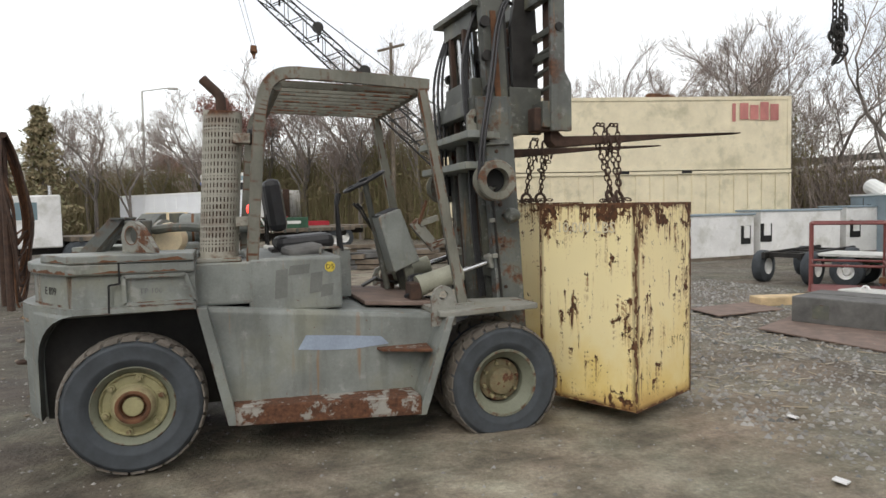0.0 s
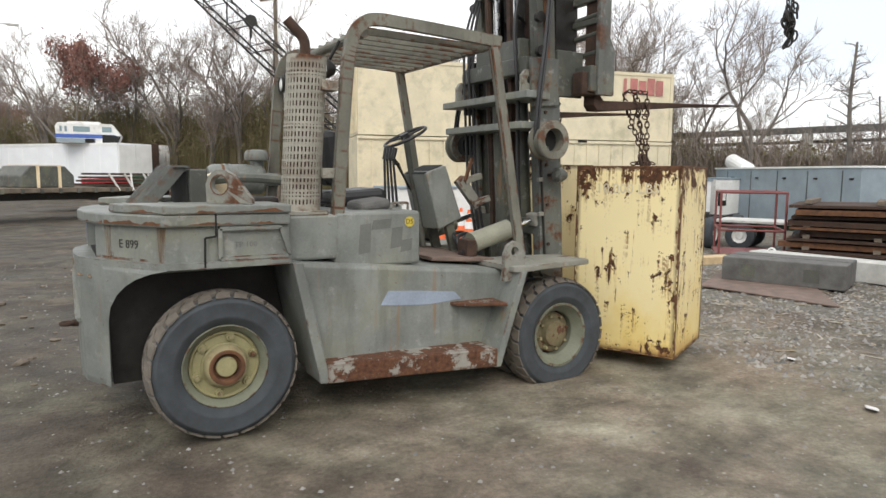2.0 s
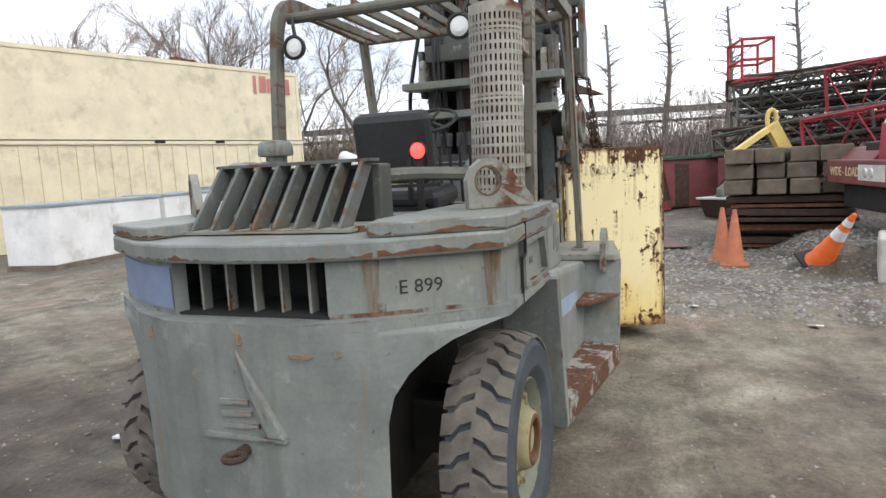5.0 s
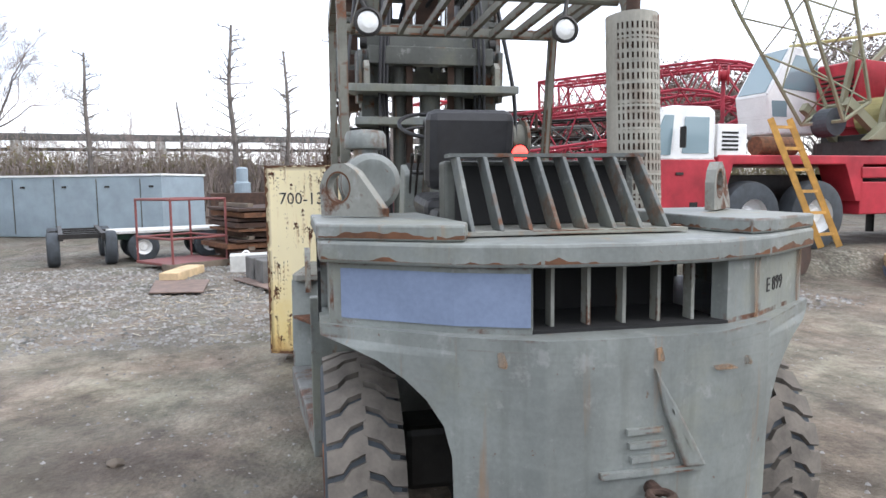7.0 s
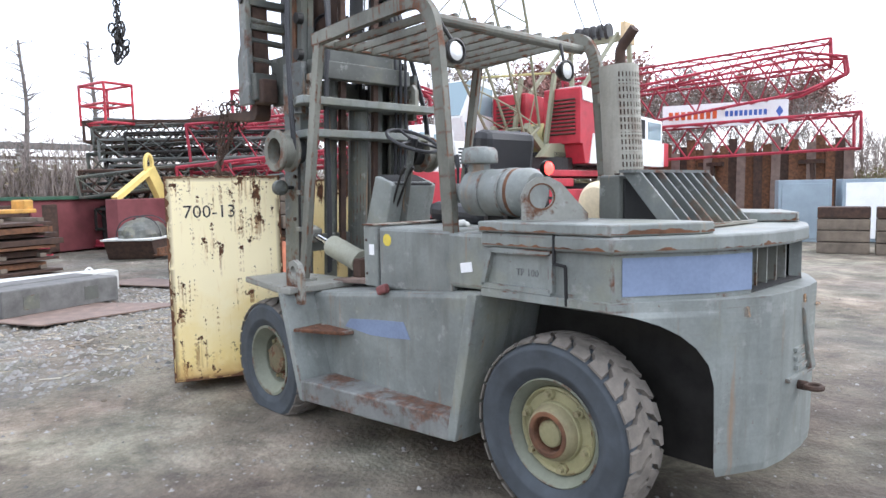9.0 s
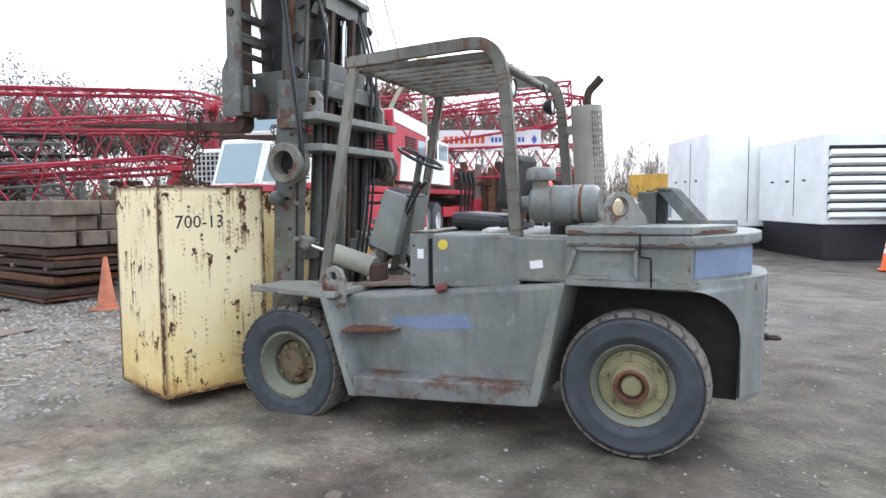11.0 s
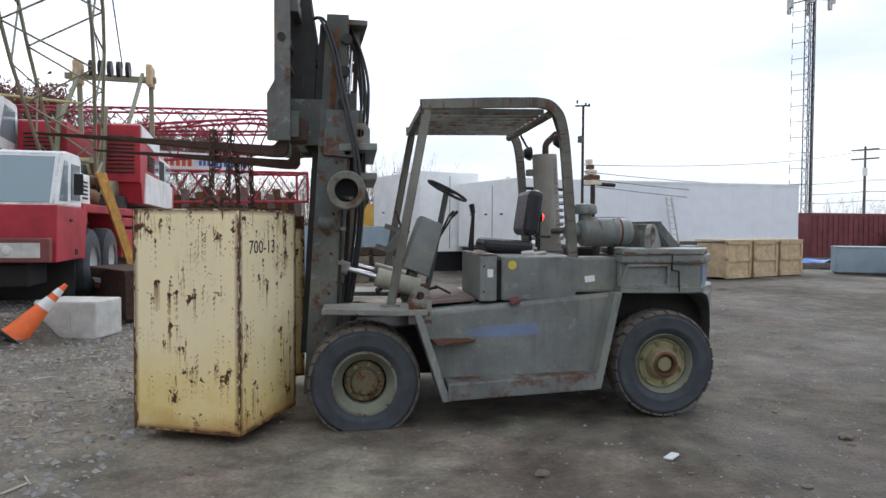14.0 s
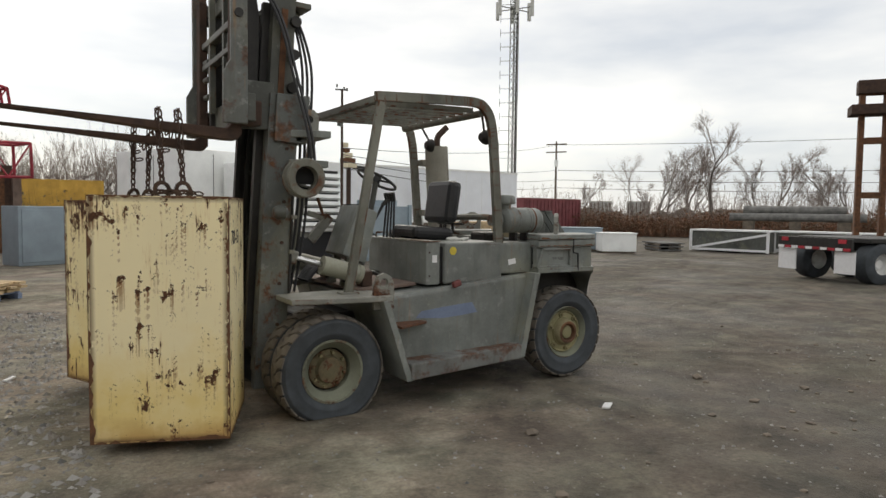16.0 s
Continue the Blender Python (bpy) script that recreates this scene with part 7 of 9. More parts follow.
add("lower_window", prism(nb(), [(5.38, 3.05), (5.31, 3.4), (5.295, 3.4), (5.365, 3.05)], "y", 1.47, 2.28), "window", "", ucab)
add("side_window", prism(nb(), [(5.7, 3.62), (6.7, 3.55), (6.7, 4.3), (6.05, 4.36)], "y", 1.39, 1.397), "window", "", ucab)
add("toe_window", prism(nb(), [(5.45, 3.0), (5.85, 3.0), (5.85, 3.35), (5.41, 3.35)], "y", 1.39, 1.397), "window", "", ucab)
add("cab_rail", rod(nb(), (5.95, 1.5, 4.55), (7.8, 0.2, 4.75), 0.035, seg=8), "olive", "", ucab)
for y in (-0.55, 0.45):
    add("boom_foot", bar(nb(), (6.3, y, 2.4), (5.3, y, 3.1), 0.14, 0.18), "boom_paint")
    add("front_strut", bar(nb(), (6.2, y, 2.5), (6.7, y, 4.5), 0.09, 0.12), "boom_paint")
    add("gantry_leg", bar(nb(), (7.2, y * 1.6, 3.9), (9.8, y * 1.6, 6.0), 0.08, 0.1), "boom_paint")
    add("gantry_strut", bar(nb(), (10.4, y * 1.9, 3.6), (10.2, y * 1.9, 5.8), 0.12, 0.12), "boom_paint")
    add("gantry_cheek", box(nb(), (10.1, y * 1.9, 6.0), (0.7, 0.16, 0.6), bevel=0.03), "wood")
add("gantry_beam", bar(nb(), (10.1, -1.2, 5.9), (10.1, 1.2, 5.9), 0.16, 0.16), "boom_paint")
for k in range(5):
    add("gantry_sheave", rod(nb(), (10.1, -0.5 + k * 0.24, 6.15), (10.1, -0.4 + k * 0.24, 6.15), 0.24, seg=16), "dark_steel")
add("winch", rod(nb(), (6.9, -0.28, 2.9), (6.9, 0.28, 2.9), 0.4, seg=20), "olive")
add("winch_frame", prism(nb(), [(5.6, 2.35), (7.4, 2.35), (7.2, 2.75), (6.1, 2.7)], "y", -0.8, -0.6, 0.02), "boom_paint")
for y in (-0.42, -0.05):
    add("rope_roller", rod(nb(), (5.2 + 0.35 * (y > -0.2), y, 2.72), (5.2 + 0.35 * (y > -0.2), y + 0.3, 2.72), 0.27, seg=22), "rubber")
part("boom", lattice(nb(), (8.9, -9.3, 2.9), (7.3, 0.3, 20.3), 1.55, 1.3, 24, 0.038, 0.02, 0.6, 0.5), "boom_paint", crane, "weathered yellow-green lattice boom")
for dx in (-0.3, 0.3):
    part("pendant_rope", rod(nb(), (9.7 + dx, -13.9, 6.2), (7.3 + dx, 0.3, 20.3), 0.018, seg=5), "dark_steel", crane)

# ---------------------------------------------------------------- machines and crates along the fence
def gen_set(x0, y0, x1, y1, depth, z0, h, label, louvred):
    d, ln = heading((x0, y0), (x1, y1))
    t, add = stand("generator_set", label, "generator", x0, y0, d, group="generator sets")
    add("housing", box(nb(), (ln / 2, depth / 2, z0 + h / 2), (ln, depth, h), bevel=0.03), "pale_grey")
    add("base_tank", box(nb(), (ln / 2, depth / 2, z0 / 2), (ln - 0.2, depth - 0.2, z0), bevel=0.02), "black")
    if louvred:
        n = 8
        add("louvre_recess", box(nb(), (ln / 2, -0.005, z0 + h * 0.47), (ln * 0.86, 0.03, h * 0.8)), "dark")
        for k in range(n):
            add("louvre", box(nb(), (ln / 2, -0.07, z0 + h * (0.1 + 0.098 * k)), (ln * 0.86, 0.16, h * 0.055), rot=(-28, 0, 0)), "pale_grey")
    else:
        add("door_seam", box(nb(), (ln * 0.5, -0.006, z0 + h / 2), (0.02, 0.012, h * 0.9)), "mast")
    for k in range(3):
        add("latch", box(nb(), (-0.02, depth * (0.25 + 0.25 * k), z0 + h * 0.5), (0.05, 0.12, 0.05)), "dark_steel")
    add("door_seam", box(nb(), (-0.006, depth * 0.4, z0 + h / 2), (0.012, 0.02, h * 0.85)), "mast")
    add("lifting_eye", box(nb(), (ln * 0.2, depth * 0.3, z0 + h + 0.05), (0.06, 0.2, 0.12)), "pale_grey")


gen_set(0.35, -18.2, -2.05, -19.2, 4.2, 0.75, 3.05, "tall pale grey generator housing on a black base", False)
gen_set(-2.6, -14.9, -4.45, -15.6, 4.0, 0.95, 2.4, "pale generator housing with wide louvres over a black tank", True)
# blue-grey cooling unit
t, add = stand("cooling_unit", "blue-grey steel cooling unit on legs", "cooling unit", -5.6, -14.1, 7)
add("hopper", prism(nb(), [(-0.85, 1.85), (0.85, 1.85), (0.85, 1.1), (0.35, 0.75), (-0.35, 0.75), (-0.85, 1.1)], "y", -1.5, 0.0, 0.015), "blue_grey")
for x in (-0.85, 0.85):
    for y in (-1.45, 0.02):
        add("leg", box(nb(), (x, y, 0.95), (0.12, 0.1, 1.9)), "blue_grey")
for yy in (0.02, -1.45):
    add("base_rail", box(nb(), (0, yy, 0.08), (1.8, 0.1, 0.14)), "blue_grey")
add("fan_ring", rod(nb(), (0, -0.75, 1.85), (0, -0.75, 2.05), 0.7, seg=28), "blue_grey")
add("drain_pipe", sweep(nb(), arc([(0.1, 0.0, 0.75), (0.1, 0.06, 0.6), (-0.05, 0.1, 0.55), (-0.1, 0.1, 0.3)], 5), 0.06, 10), "blue_grey")
for k, (x, y, w, h, m_, lab) in enumerate(((-7.1, -14.9, 0.95, 1.1, "patch_grey", "brown-grey steel electrical cabinet"), (-8.05, -15.2, 0.9, 1.05, "patch_grey", "brown-grey steel electrical cabinet"), (-8.9, -15.4, 0.7, 1.1, "blue_grey", "grey-green painted steel cabinet"))):
    t, add = stand("electrical_cabinet", lab, "cabinet", x, y, 20, group="cabinets by the crates")
    add("body", box(nb(), (0, 0, h / 2), (w, 0.7, h), bevel=0.02), m_)
    add("door_panel", box(nb(), (0, -0.36, h / 2), (w * 0.8, 0.02, h * 0.8), bevel=0.005), m_)
    add("label_plate", box(nb(), (0.1, -0.373, h * 0.6), (0.14, 0.006, 0.12)), "white")
for k in range(3):
    x, y = -9.9 - k * 1.45, -15.0 - k * 0.68
    t, add = stand("shipping_crate", "open-framed raw wood shipping crate", "crate", x, y, 205, group="wood crates")
    add("panel", box(nb(), (0, 0, 0.62), (1.36, 1.1, 1.14)), "wood")
    for zz in (0.08, 0.64, 1.22):
        add("batten", box(nb(), (0, -0.57, zz), (1.44, 0.05, 0.12)), "wood")
    for xx in (-0.66, 0.66):
        add("upright", box(nb(), (xx, -0.575, 0.64), (0.12, 0.04, 1.2)), "wood")
    add("lid", box(nb(), (0, 0, 1.29), (1.5, 1.2, 0.05)), "wood")
# cabinets and crib blocks near the far booms
for k, (x, y, w) in enumerate(((4.7, -16.6, 1.3), (3.4, -17.4, 1.2), (2.2, -18.3, 1.2))):
    t, add = stand("switch_cabinet", "pale blue-grey steel switch cabinet", "cabinet", x, y, 205, group="blue-grey cabinets")
    add("body", box(nb(), (0, 0, 0.86), (w, 1.0, 1.7), bevel=0.02), "blue_grey")
    add("door", box(nb(), (0, -0.51, 0.86), (w * 0.86, 0.03, 1.5), bevel=0.01), "pale_grey" if k % 2 else "blue_grey")
for k in range(2):
    for lvl in range(4):
        t, add = stand("crib_block", "dark timber crib block in a neat pile", "timber", 2.9 - k * 1.15, -13.9 - 0.2 * k, 195, z=GZ + lvl * 0.27, group="crib blocks")
        add("timber", box(nb(), (0, 0, 0.13), (1.05, 0.7, 0.25), bevel=0.015), "old_wood" if lvl < 3 else "rust_dark")

# long white semi-trailers and the rest behind
def semi(a, b, z0, h, w, label, doors=True, mat="trailer_white"):
    d, ln = heading(a, b)
    t, add = stand("semi_trailer", label, "trailer", a[0], a[1], d, group="white trailers")
    add("box_body", box(nb(), (ln / 2, w / 2, z0 + h / 2), (ln, w, h), bevel=0.03), mat)
    add("top_rail", box(nb(), (ln / 2, -0.01, z0 + h - 0.06), (ln, 0.04, 0.12)), "pale_grey")
    add("bottom_rail", box(nb(), (ln / 2, -0.01, z0 + 0.1), (ln, 0.04, 0.2)), "pale_grey")
    for k in range(int(ln / 1.3)):
        add("panel_seam", box(nb(), (0.6 + k * 1.3, -0.004, z0 + h / 2), (0.025, 0.012, h - 0.3)), "pale_grey")
    for k in range(2):
        for y in (0.3, w - 0.3):
            road_wheel(add, ln - 1.3 - k * 1.2, y, 0.5, 0.5, 0.28)
    for y in (0.4, w - 0.4):
        add("landing_leg", box(nb(), (ln * 0.22, y, z0 / 2), (0.12, 0.12, z0)), "dark_steel")
    if doors:
        for y in (w * 0.26, w * 0.74):
            add("rear_door", box(nb(), (ln + 0.02, y, z0 + h / 2), (0.05, w * 0.46, h - 0.2)), "pale_grey")
    return t, add


semi((-6.0, -27.0), (-22.6, -28.8), 1.0, 3.25, 2.5, "long white box trailer parked by the fence")
t, add = stand("step_ladder", "aluminium ladder leaning on a white trailer", "ladder", -14.2, -27.0, 6)
for x in (-0.2, 0.2):
    add("stile", bar(nb(), (x, 0, 0.9), (x * 0.8, -0.7, 3.4), 0.05, 0.09), "concrete")
for k in range(8):
    q = (k + 0.5) / 8
    add("rung", rod(nb(), (-0.2, -0.7 * q, 0.9 + 2.5 * q), (0.2, -0.7 * q, 0.9 + 2.5 * q), 0.02, seg=6), "concrete")
d, ln = heading((-24.6, -30.5), (-31.0, -31.6))
t, add = stand("shipping_container", "dull red shipping container behind the yard", "container", -24.6, -30.5, d)
add("shell", box(nb(), (ln / 2, 1.2, 1.35), (ln, 2.4, 2.7), bevel=0.03), "red_brown")
for k in range(16):
    add("side_rib", box(nb(), (0.2 + k * ln / 16, -0.02, 1.35), (0.12, 0.06, 2.4)), "red_brown")
for nm, lab, x, y, w, dd, h, mat in (("transformer_box", "grey-green steel transformer box", -16.4, -16.4, 2.0, 1.2, 1.02, "blue_grey"), ("appliance_crate", "white wrapped crate on a pallet", -16.8, -14.4, 1.5, 1.0, 0.84, "pale_grey")):
    t, add = stand(nm, lab, "box", x, y, 150)
    add("body", box(nb(), (0, 0, h / 2 + 0.03), (w, dd, h - 0.06), bevel=0.03), mat)
    add("lid", box(nb(), (0, 0, h), (w + 0.05, dd + 0.05, 0.05), bevel=0.01), mat)
    add("foot", box(nb(), (0, 0, 0.03), (w * 0.9, dd * 0.9, 0.06)), "old_wood")
for x, y, ln in ((-22.4, -12.6, 3.4), (-24.0, -9.6, 3.2), (-24.6, -6.8, 2.4)):
    t, add = stand("wrapped_crate", "grey machine crate with white straps and wrap", "crate", x, y, 104, group="wrapped crates")
    add("body", box(nb(), (0, 0, 0.5), (ln, 1.2, 0.9), bevel=0.02), "mast")
    add("lid", box(nb(), (0, 0, 0.98), (ln + 0.1, 1.3, 0.07)), "white")
    for s in (-1, 1):
        add("corner_board", box(nb(), (s * ln / 2, -0.62, 0.5), (0.12, 0.05, 0.95)), "white")
    add("brace", bar(nb(), (-ln / 2, -0.63, 0.15), (ln / 2, -0.63, 0.85), 0.03, 0.1), "white")
    add("brace", bar(nb(), (-ln / 2, -0.63, 0.12), (ln / 2, -0.63, 0.12), 0.03, 0.1), "white")
M["tarp"] = plain("blue_tarp", (0.03, 0.16, 0.5), 0.5, 0, 0.3, 3, 0.2)
bm = nb()
rnd = random.Random(4)
gv = [[bm.verts.new((-15.0 - i * 0.35 + rnd.uniform(-0.08, 0.08), -18.6 - j * 0.35 - i * 0.12, GZ + 0.05 + 0.3 * noise.noise(Vector((i * 0.5, j * 0.6, 2))) + 0.25)) for j in range(5)] for i in range(12)]
for i in range(11):
    for j in range(4):
        bm.faces.new([gv[i][j], gv[i + 1][j], gv[i + 1][j + 1], gv[i][j + 1]])
tarp = tagged(smooth(part("tarpaulin", bm, "tarp")), "crumpled blue tarpaulin over low scrap", "tarpaulin")
t, add = stand("low_scrap", "low dark scrap under a tarpaulin", "scrap", -16.9, -19.9, 18)
add("heap", box(nb(), (0, 0, 0.14), (3.6, 1.3, 0.26), bevel=0.05), "old_wood")
# semi tractor's rear with mud flaps, and a rusty mast beyond it
t, add = stand("semi_tractor", "dark flatbed tractor chassis with white mud flaps", "truck", -13.2, -3.24, 165)
add("frame", box(nb(), (1.6, 0, 0.95), (4.6, 0.9, 0.25), bevel=0.02), "dark_steel")
add("rear_deck", box(nb(), (0.9, 0, 1.1), (2.2, 2.3, 0.12), bevel=0.02), "dark_steel")
for x in (0.2, 1.5):
    for y in (-0.95, 0.95):
        road_wheel(add, x, y, 0.52, 0.52, 0.46)
add("tail_panel", box(nb(), (-0.75, 0, 1.0), (0.08, 2.3, 0.3), bevel=0.01), "dark_steel")
for k in range(10):
    add("reflective_stripe", box(nb(), (-0.796, -1.03 + k * 0.23, 0.88), (0.008, 0.2, 0.07)), "white" if k % 2 else "red_paint")
for y in (-0.9, 0.9):
    add("mud_flap", box(nb(), (-0.7, y, 0.55), (0.02, 0.6, 0.55)), "white")
    add("tail_lamp", box(nb(), (-0.8, y, 1.08), (0.03, 0.22, 0.1)), "red_paint")
t, add = stand("scrap_mast", "tall rust-red steel mast leaning on a chassis", "steel mast", -18.96, -5.24, 215)
for y in (-0.35, 0.35):
    add("upright", box(nb(), (0, y, 3.0), (0.34, 0.16, 6.0), bevel=0.01), "rust")
for z in (0.6, 2.4, 4.2, 5.8):
    add("cross_tie", box(nb(), (0, 0, z), (0.3, 0.84, 0.2)), "rust")
add("head_beam", box(nb(), (0, 0, 5.2), (0.9, 1.4, 0.32), bevel=0.02), "rust_dark")
add("head_block", box(nb(), (0, 0.1, 5.95), (0.5, 0.8, 0.45), bevel=0.03), "rust_dark")

# far things beside the west road
for a, b in (((-47.9, -48.17), (-49.64, -46.43)), ((-50.72, -45.29), (-52.4, -43.42))):
    d, ln = heading(a, b)
    t, add = stand("storage_trailer", "weathered white ribbed trailer behind brush", "trailer", a[0], a[1], d, group="ribbed trailers")
    add("body", box(nb(), (ln / 2, 1.2, 1.5), (ln, 2.4, 2.98), bevel=0.02), "concrete")
    for k in range(6):
        add("rib", box(nb(), (ln * (k + 0.5) / 6, -0.03, 1.5), (0.1, 0.08, 2.6)), "old_wood")
d, ln = heading((-24.81, -14.5), (-27.73, -9.51))
t, add = stand("pipe_stack", "stack of long weathered grey pipes by the road", "pipes", -24.81, -14.5, d)
for k, (y, z) in enumerate(((0, 1.59), (0.5, 1.59), (0.25, 1.94))):
    add("pipe", rod(nb(), (0.3 * k, y, z), (ln - 0.4 * k, y, z), 0.2, seg=12), "bleached_timber")
for x in (0.15, 0.5, 0.85):
    add("bolster", box(nb(), (ln * x, 0.25, 0.70), (0.5, 1.0, 1.39)), "old_wood")
t, add = stand("pallet_pile", "low pile of grey pallets in the grass", "pallets", -19.89, -14.47, 60)
for k in range(3):
    add("pallet_deck", box(nb(), (0, 0, 0.08 + 0.15 * k), (1.9, 1.1, 0.05), rot=(0, 0, 4 * k)), "grey_timber")
    for y in (-0.45, 0, 0.45):
        add("runner", box(nb(), (0, y, 0.02 + 0.15 * k), (1.8, 0.1, 0.08)), "old_wood")
d, ln = heading((5.76, -37.86), (1.13, -37.73))
t, add = stand("shipping_container", "orange-yellow shipping container behind the booms", "container", 5.76, -37.86, d)
add("shell", box(nb(), (ln / 2, 1.2, 1.61), (ln, 2.4, 3.23), bevel=0.03), "orange_yellow")
for k in range(9):
    add("side_rib", box(nb(), (0.15 + k * ln / 9, -0.02, 1.61), (0.1, 0.06, 2.93)), "orange_yellow")

# ---------------------------------------------------------------- north side: trucks, trailers, crawler crane
semi((-6.5, 49.0), (2.5, 37.0), 0.75, 2.55, 2.5, "long white box trailer with a camper shell on its roof")
t, add = stand("camper_van", "white and blue camper standing on a trailer roof", "camper", 1.25, 39.5, -8, z=3.27)
add("body", prism(nb(), [(-1.6, 0), (1.55, 0), (1.75, 0.45), (1.3, 1.1), (-1.5, 1.15), (-1.65, 0.9)], "y", -0.85, 0.85, 0.05), "white_paint")
add("stripe", box(nb(), (-0.1, -0.856, 0.38), (3.1, 0.012, 0.22)), "blue_ink")
add("lower_body", box(nb(), (-0.6, -0.855, 0.13), (2.0, 0.014, 0.24)), "blue_grey")
add("roof_rack", box(nb(), (-0.2, 0, 1.17), (1.7, 1.2, 0.12), bevel=0.04), "white_paint")
add("cab_front", prism(nb(), [(0.75, 0.02), (1.58, 0.02), (1.73, 0.42), (0.75, 0.5)], "y", -0.866, -0.85), "dark")
for x, w in ((-1.35, 0.12), (-1.1, 0.12), (-0.3, 0.85), (1.0, 0.5)):
    add("window", box(nb(), (x, -0.858, 0.78), (w, 0.016, 0.3)), "window")
add("wheel_arch", box(nb(), (0.1, -0.858, 0.12), (0.5, 0.014, 0.24)), "dark")


t, add = stand("sheet_board", "tall white battered board beside a trailer", "board", 4.6, 42.0, 0)
add("board", box(nb(), (0.7, 0, 2.4), (1.4, 0.1, 2.0), bevel=0.01), "white_paint")
add("post", box(box(nb(), (0.1, 0.08, 1.7), (0.1, 0.1, 3.4)), (1.3, 0.08, 1.7), (0.1, 0.1, 3.4)), "old_wood")
t, add = stand("dark_van_body", "open dark van body with a pale side", "van body", 3.4, 39.6, 0)
add("body", box(nb(), (0.8, 1.2, 1.75), (1.7, 2.2, 3.3), bevel=0.03), "rust_dark")


def flatbed(x, y, deg, ln, label, load):
    t, add = stand("flatbed_trailer", label, "trailer", x, y, deg, group="flatbed trailers")
    add("deck", box(nb(), (ln / 2, 0, 1.05), (ln, 2.4, 0.16), bevel=0.02), "old_wood")
    for k in range(int(ln / 0.6)):
        add("stake_pocket", box(nb(), (0.3 + 0.6 * k, -1.215, 1.03), (0.1, 0.04, 0.16)), "mast")
    for yy in (-0.5, 0.5):
        add("frame_rail", box(nb(), (ln / 2, yy, 0.85), (ln, 0.14, 0.28)), "dark_steel")
    for xx in (ln - 2.4, ln - 1.2):
        for yy in (-0.95, 0.95):
            road_wheel(add, xx, yy, 0.5, 0.5, 0.4)
    if load == "tanks":
        mm = Matrix.Translation((x, y, GZ)) @ Matrix.Rotation(radians(deg), 4, "Z")
        rack = thing("stacked_racks", "rusty racks strapped to a flatbed with pale belts", "rack", at=tuple(mm @ Vector((6.5, 0, 1.13))))
        for k in range(4):
            bm = box(nb(), (6.5 + 0.05 * k, 0, 1.2 + 0.13 * k), (1.9 - 0.1 * k, 1.9, 0.07))
            bmesh.ops.transform(bm, matrix=mm, verts=bm.verts)
            part("rack_frame", bm, "rust_dark", rack)
        for xx, lean in ((5.75, 0.25), (6.35, 0.2), (6.6, -0.1), (7.1, 0.25), (7.3, 0.2)):
            bm = bar(nb(), (xx, -0.97, 1.62), (xx + lean, -1.22, 1.0), 0.09, 0.02, (1, 0, 0))
            bmesh.ops.transform(bm, matrix=mm, verts=bm.verts)
            part("strap", bm, "white_paint", rack)
        crate = thing("green_crate", "dark green steel counterweight crate on a flatbed", "crate", at=tuple(mm @ Vector((8.6, 0, 1.13))))
        for nm, bm, mt in (("shell", box(nb(), (8.7, 0, 1.36), (1.6, 1.8, 0.46), bevel=0.02), "trailer_green"), ("pale_mark", box(nb(), (8.75, -0.903, 1.38), (0.7, 0.008, 0.13)), "white_paint")):
            bmesh.ops.transform(bm, matrix=mm, verts=bm.verts)
            part(nm, bm, mt, crate)
        for k in range(1):
            tk = thing("strapped_machine", "dark domed machine strapped down with pale belts", "machine", at=tuple((Matrix.Translation((x, y, GZ)) @ Matrix.Rotation(radians(deg), 4, "Z") @ Vector((3.7 + 3.0 * k, 0, 1.13)))))
            mm = Matrix.Translation((x, y, GZ)) @ Matrix.Rotation(radians(deg), 4, "Z") @ Matrix.Translation((3.7 + 3.0 * k, 0, 1.13))
            for nm, bm, mt in (("shell", prism(nb(), [(-0.85, 0), (0.85, 0), (0.85, 0.4), (0.55, 0.72), (-0.55, 0.72), (-0.85, 0.4)], "y", -0.9, 0.9, 0.04), "mast"), ("strap", box(nb(), (-0.35, 0, 0.37), (0.1, 1.84, 0.76)), "cream_tank"), ("strap", box(nb(), (0.35, 0, 0.37), (0.1, 1.84, 0.76)), "cream_tank")):
                bmesh.ops.transform(bm, matrix=mm, verts=bm.verts)
                part(nm, bm, mt, tk)
    elif load == "red":
        mm = Matrix.Translation((x, y, GZ)) @ Matrix.Rotation(radians(deg), 4, "Z")
        tk = thing("red_implement", "red steel implement on a flatbed", "implement", at=tuple(mm @ Vector((ln * 0.5, 0, 1.13))))
        for nm, bm, mt in (("frame", box(box(nb(), (ln * 0.5, -0.5, 1.25), (ln * 0.6, 0.2, 0.22)), (ln * 0.5, 0.5, 1.25), (ln * 0.6, 0.2, 0.22)), "red_paint"), ("post", box(nb(), (ln * 0.55, 0, 1.45), (0.5, 0.7, 0.35), bevel=0.03), "red_paint")):
            bmesh.ops.transform(bm, matrix=mm, verts=bm.verts)
            part(nm, bm, mt, tk)


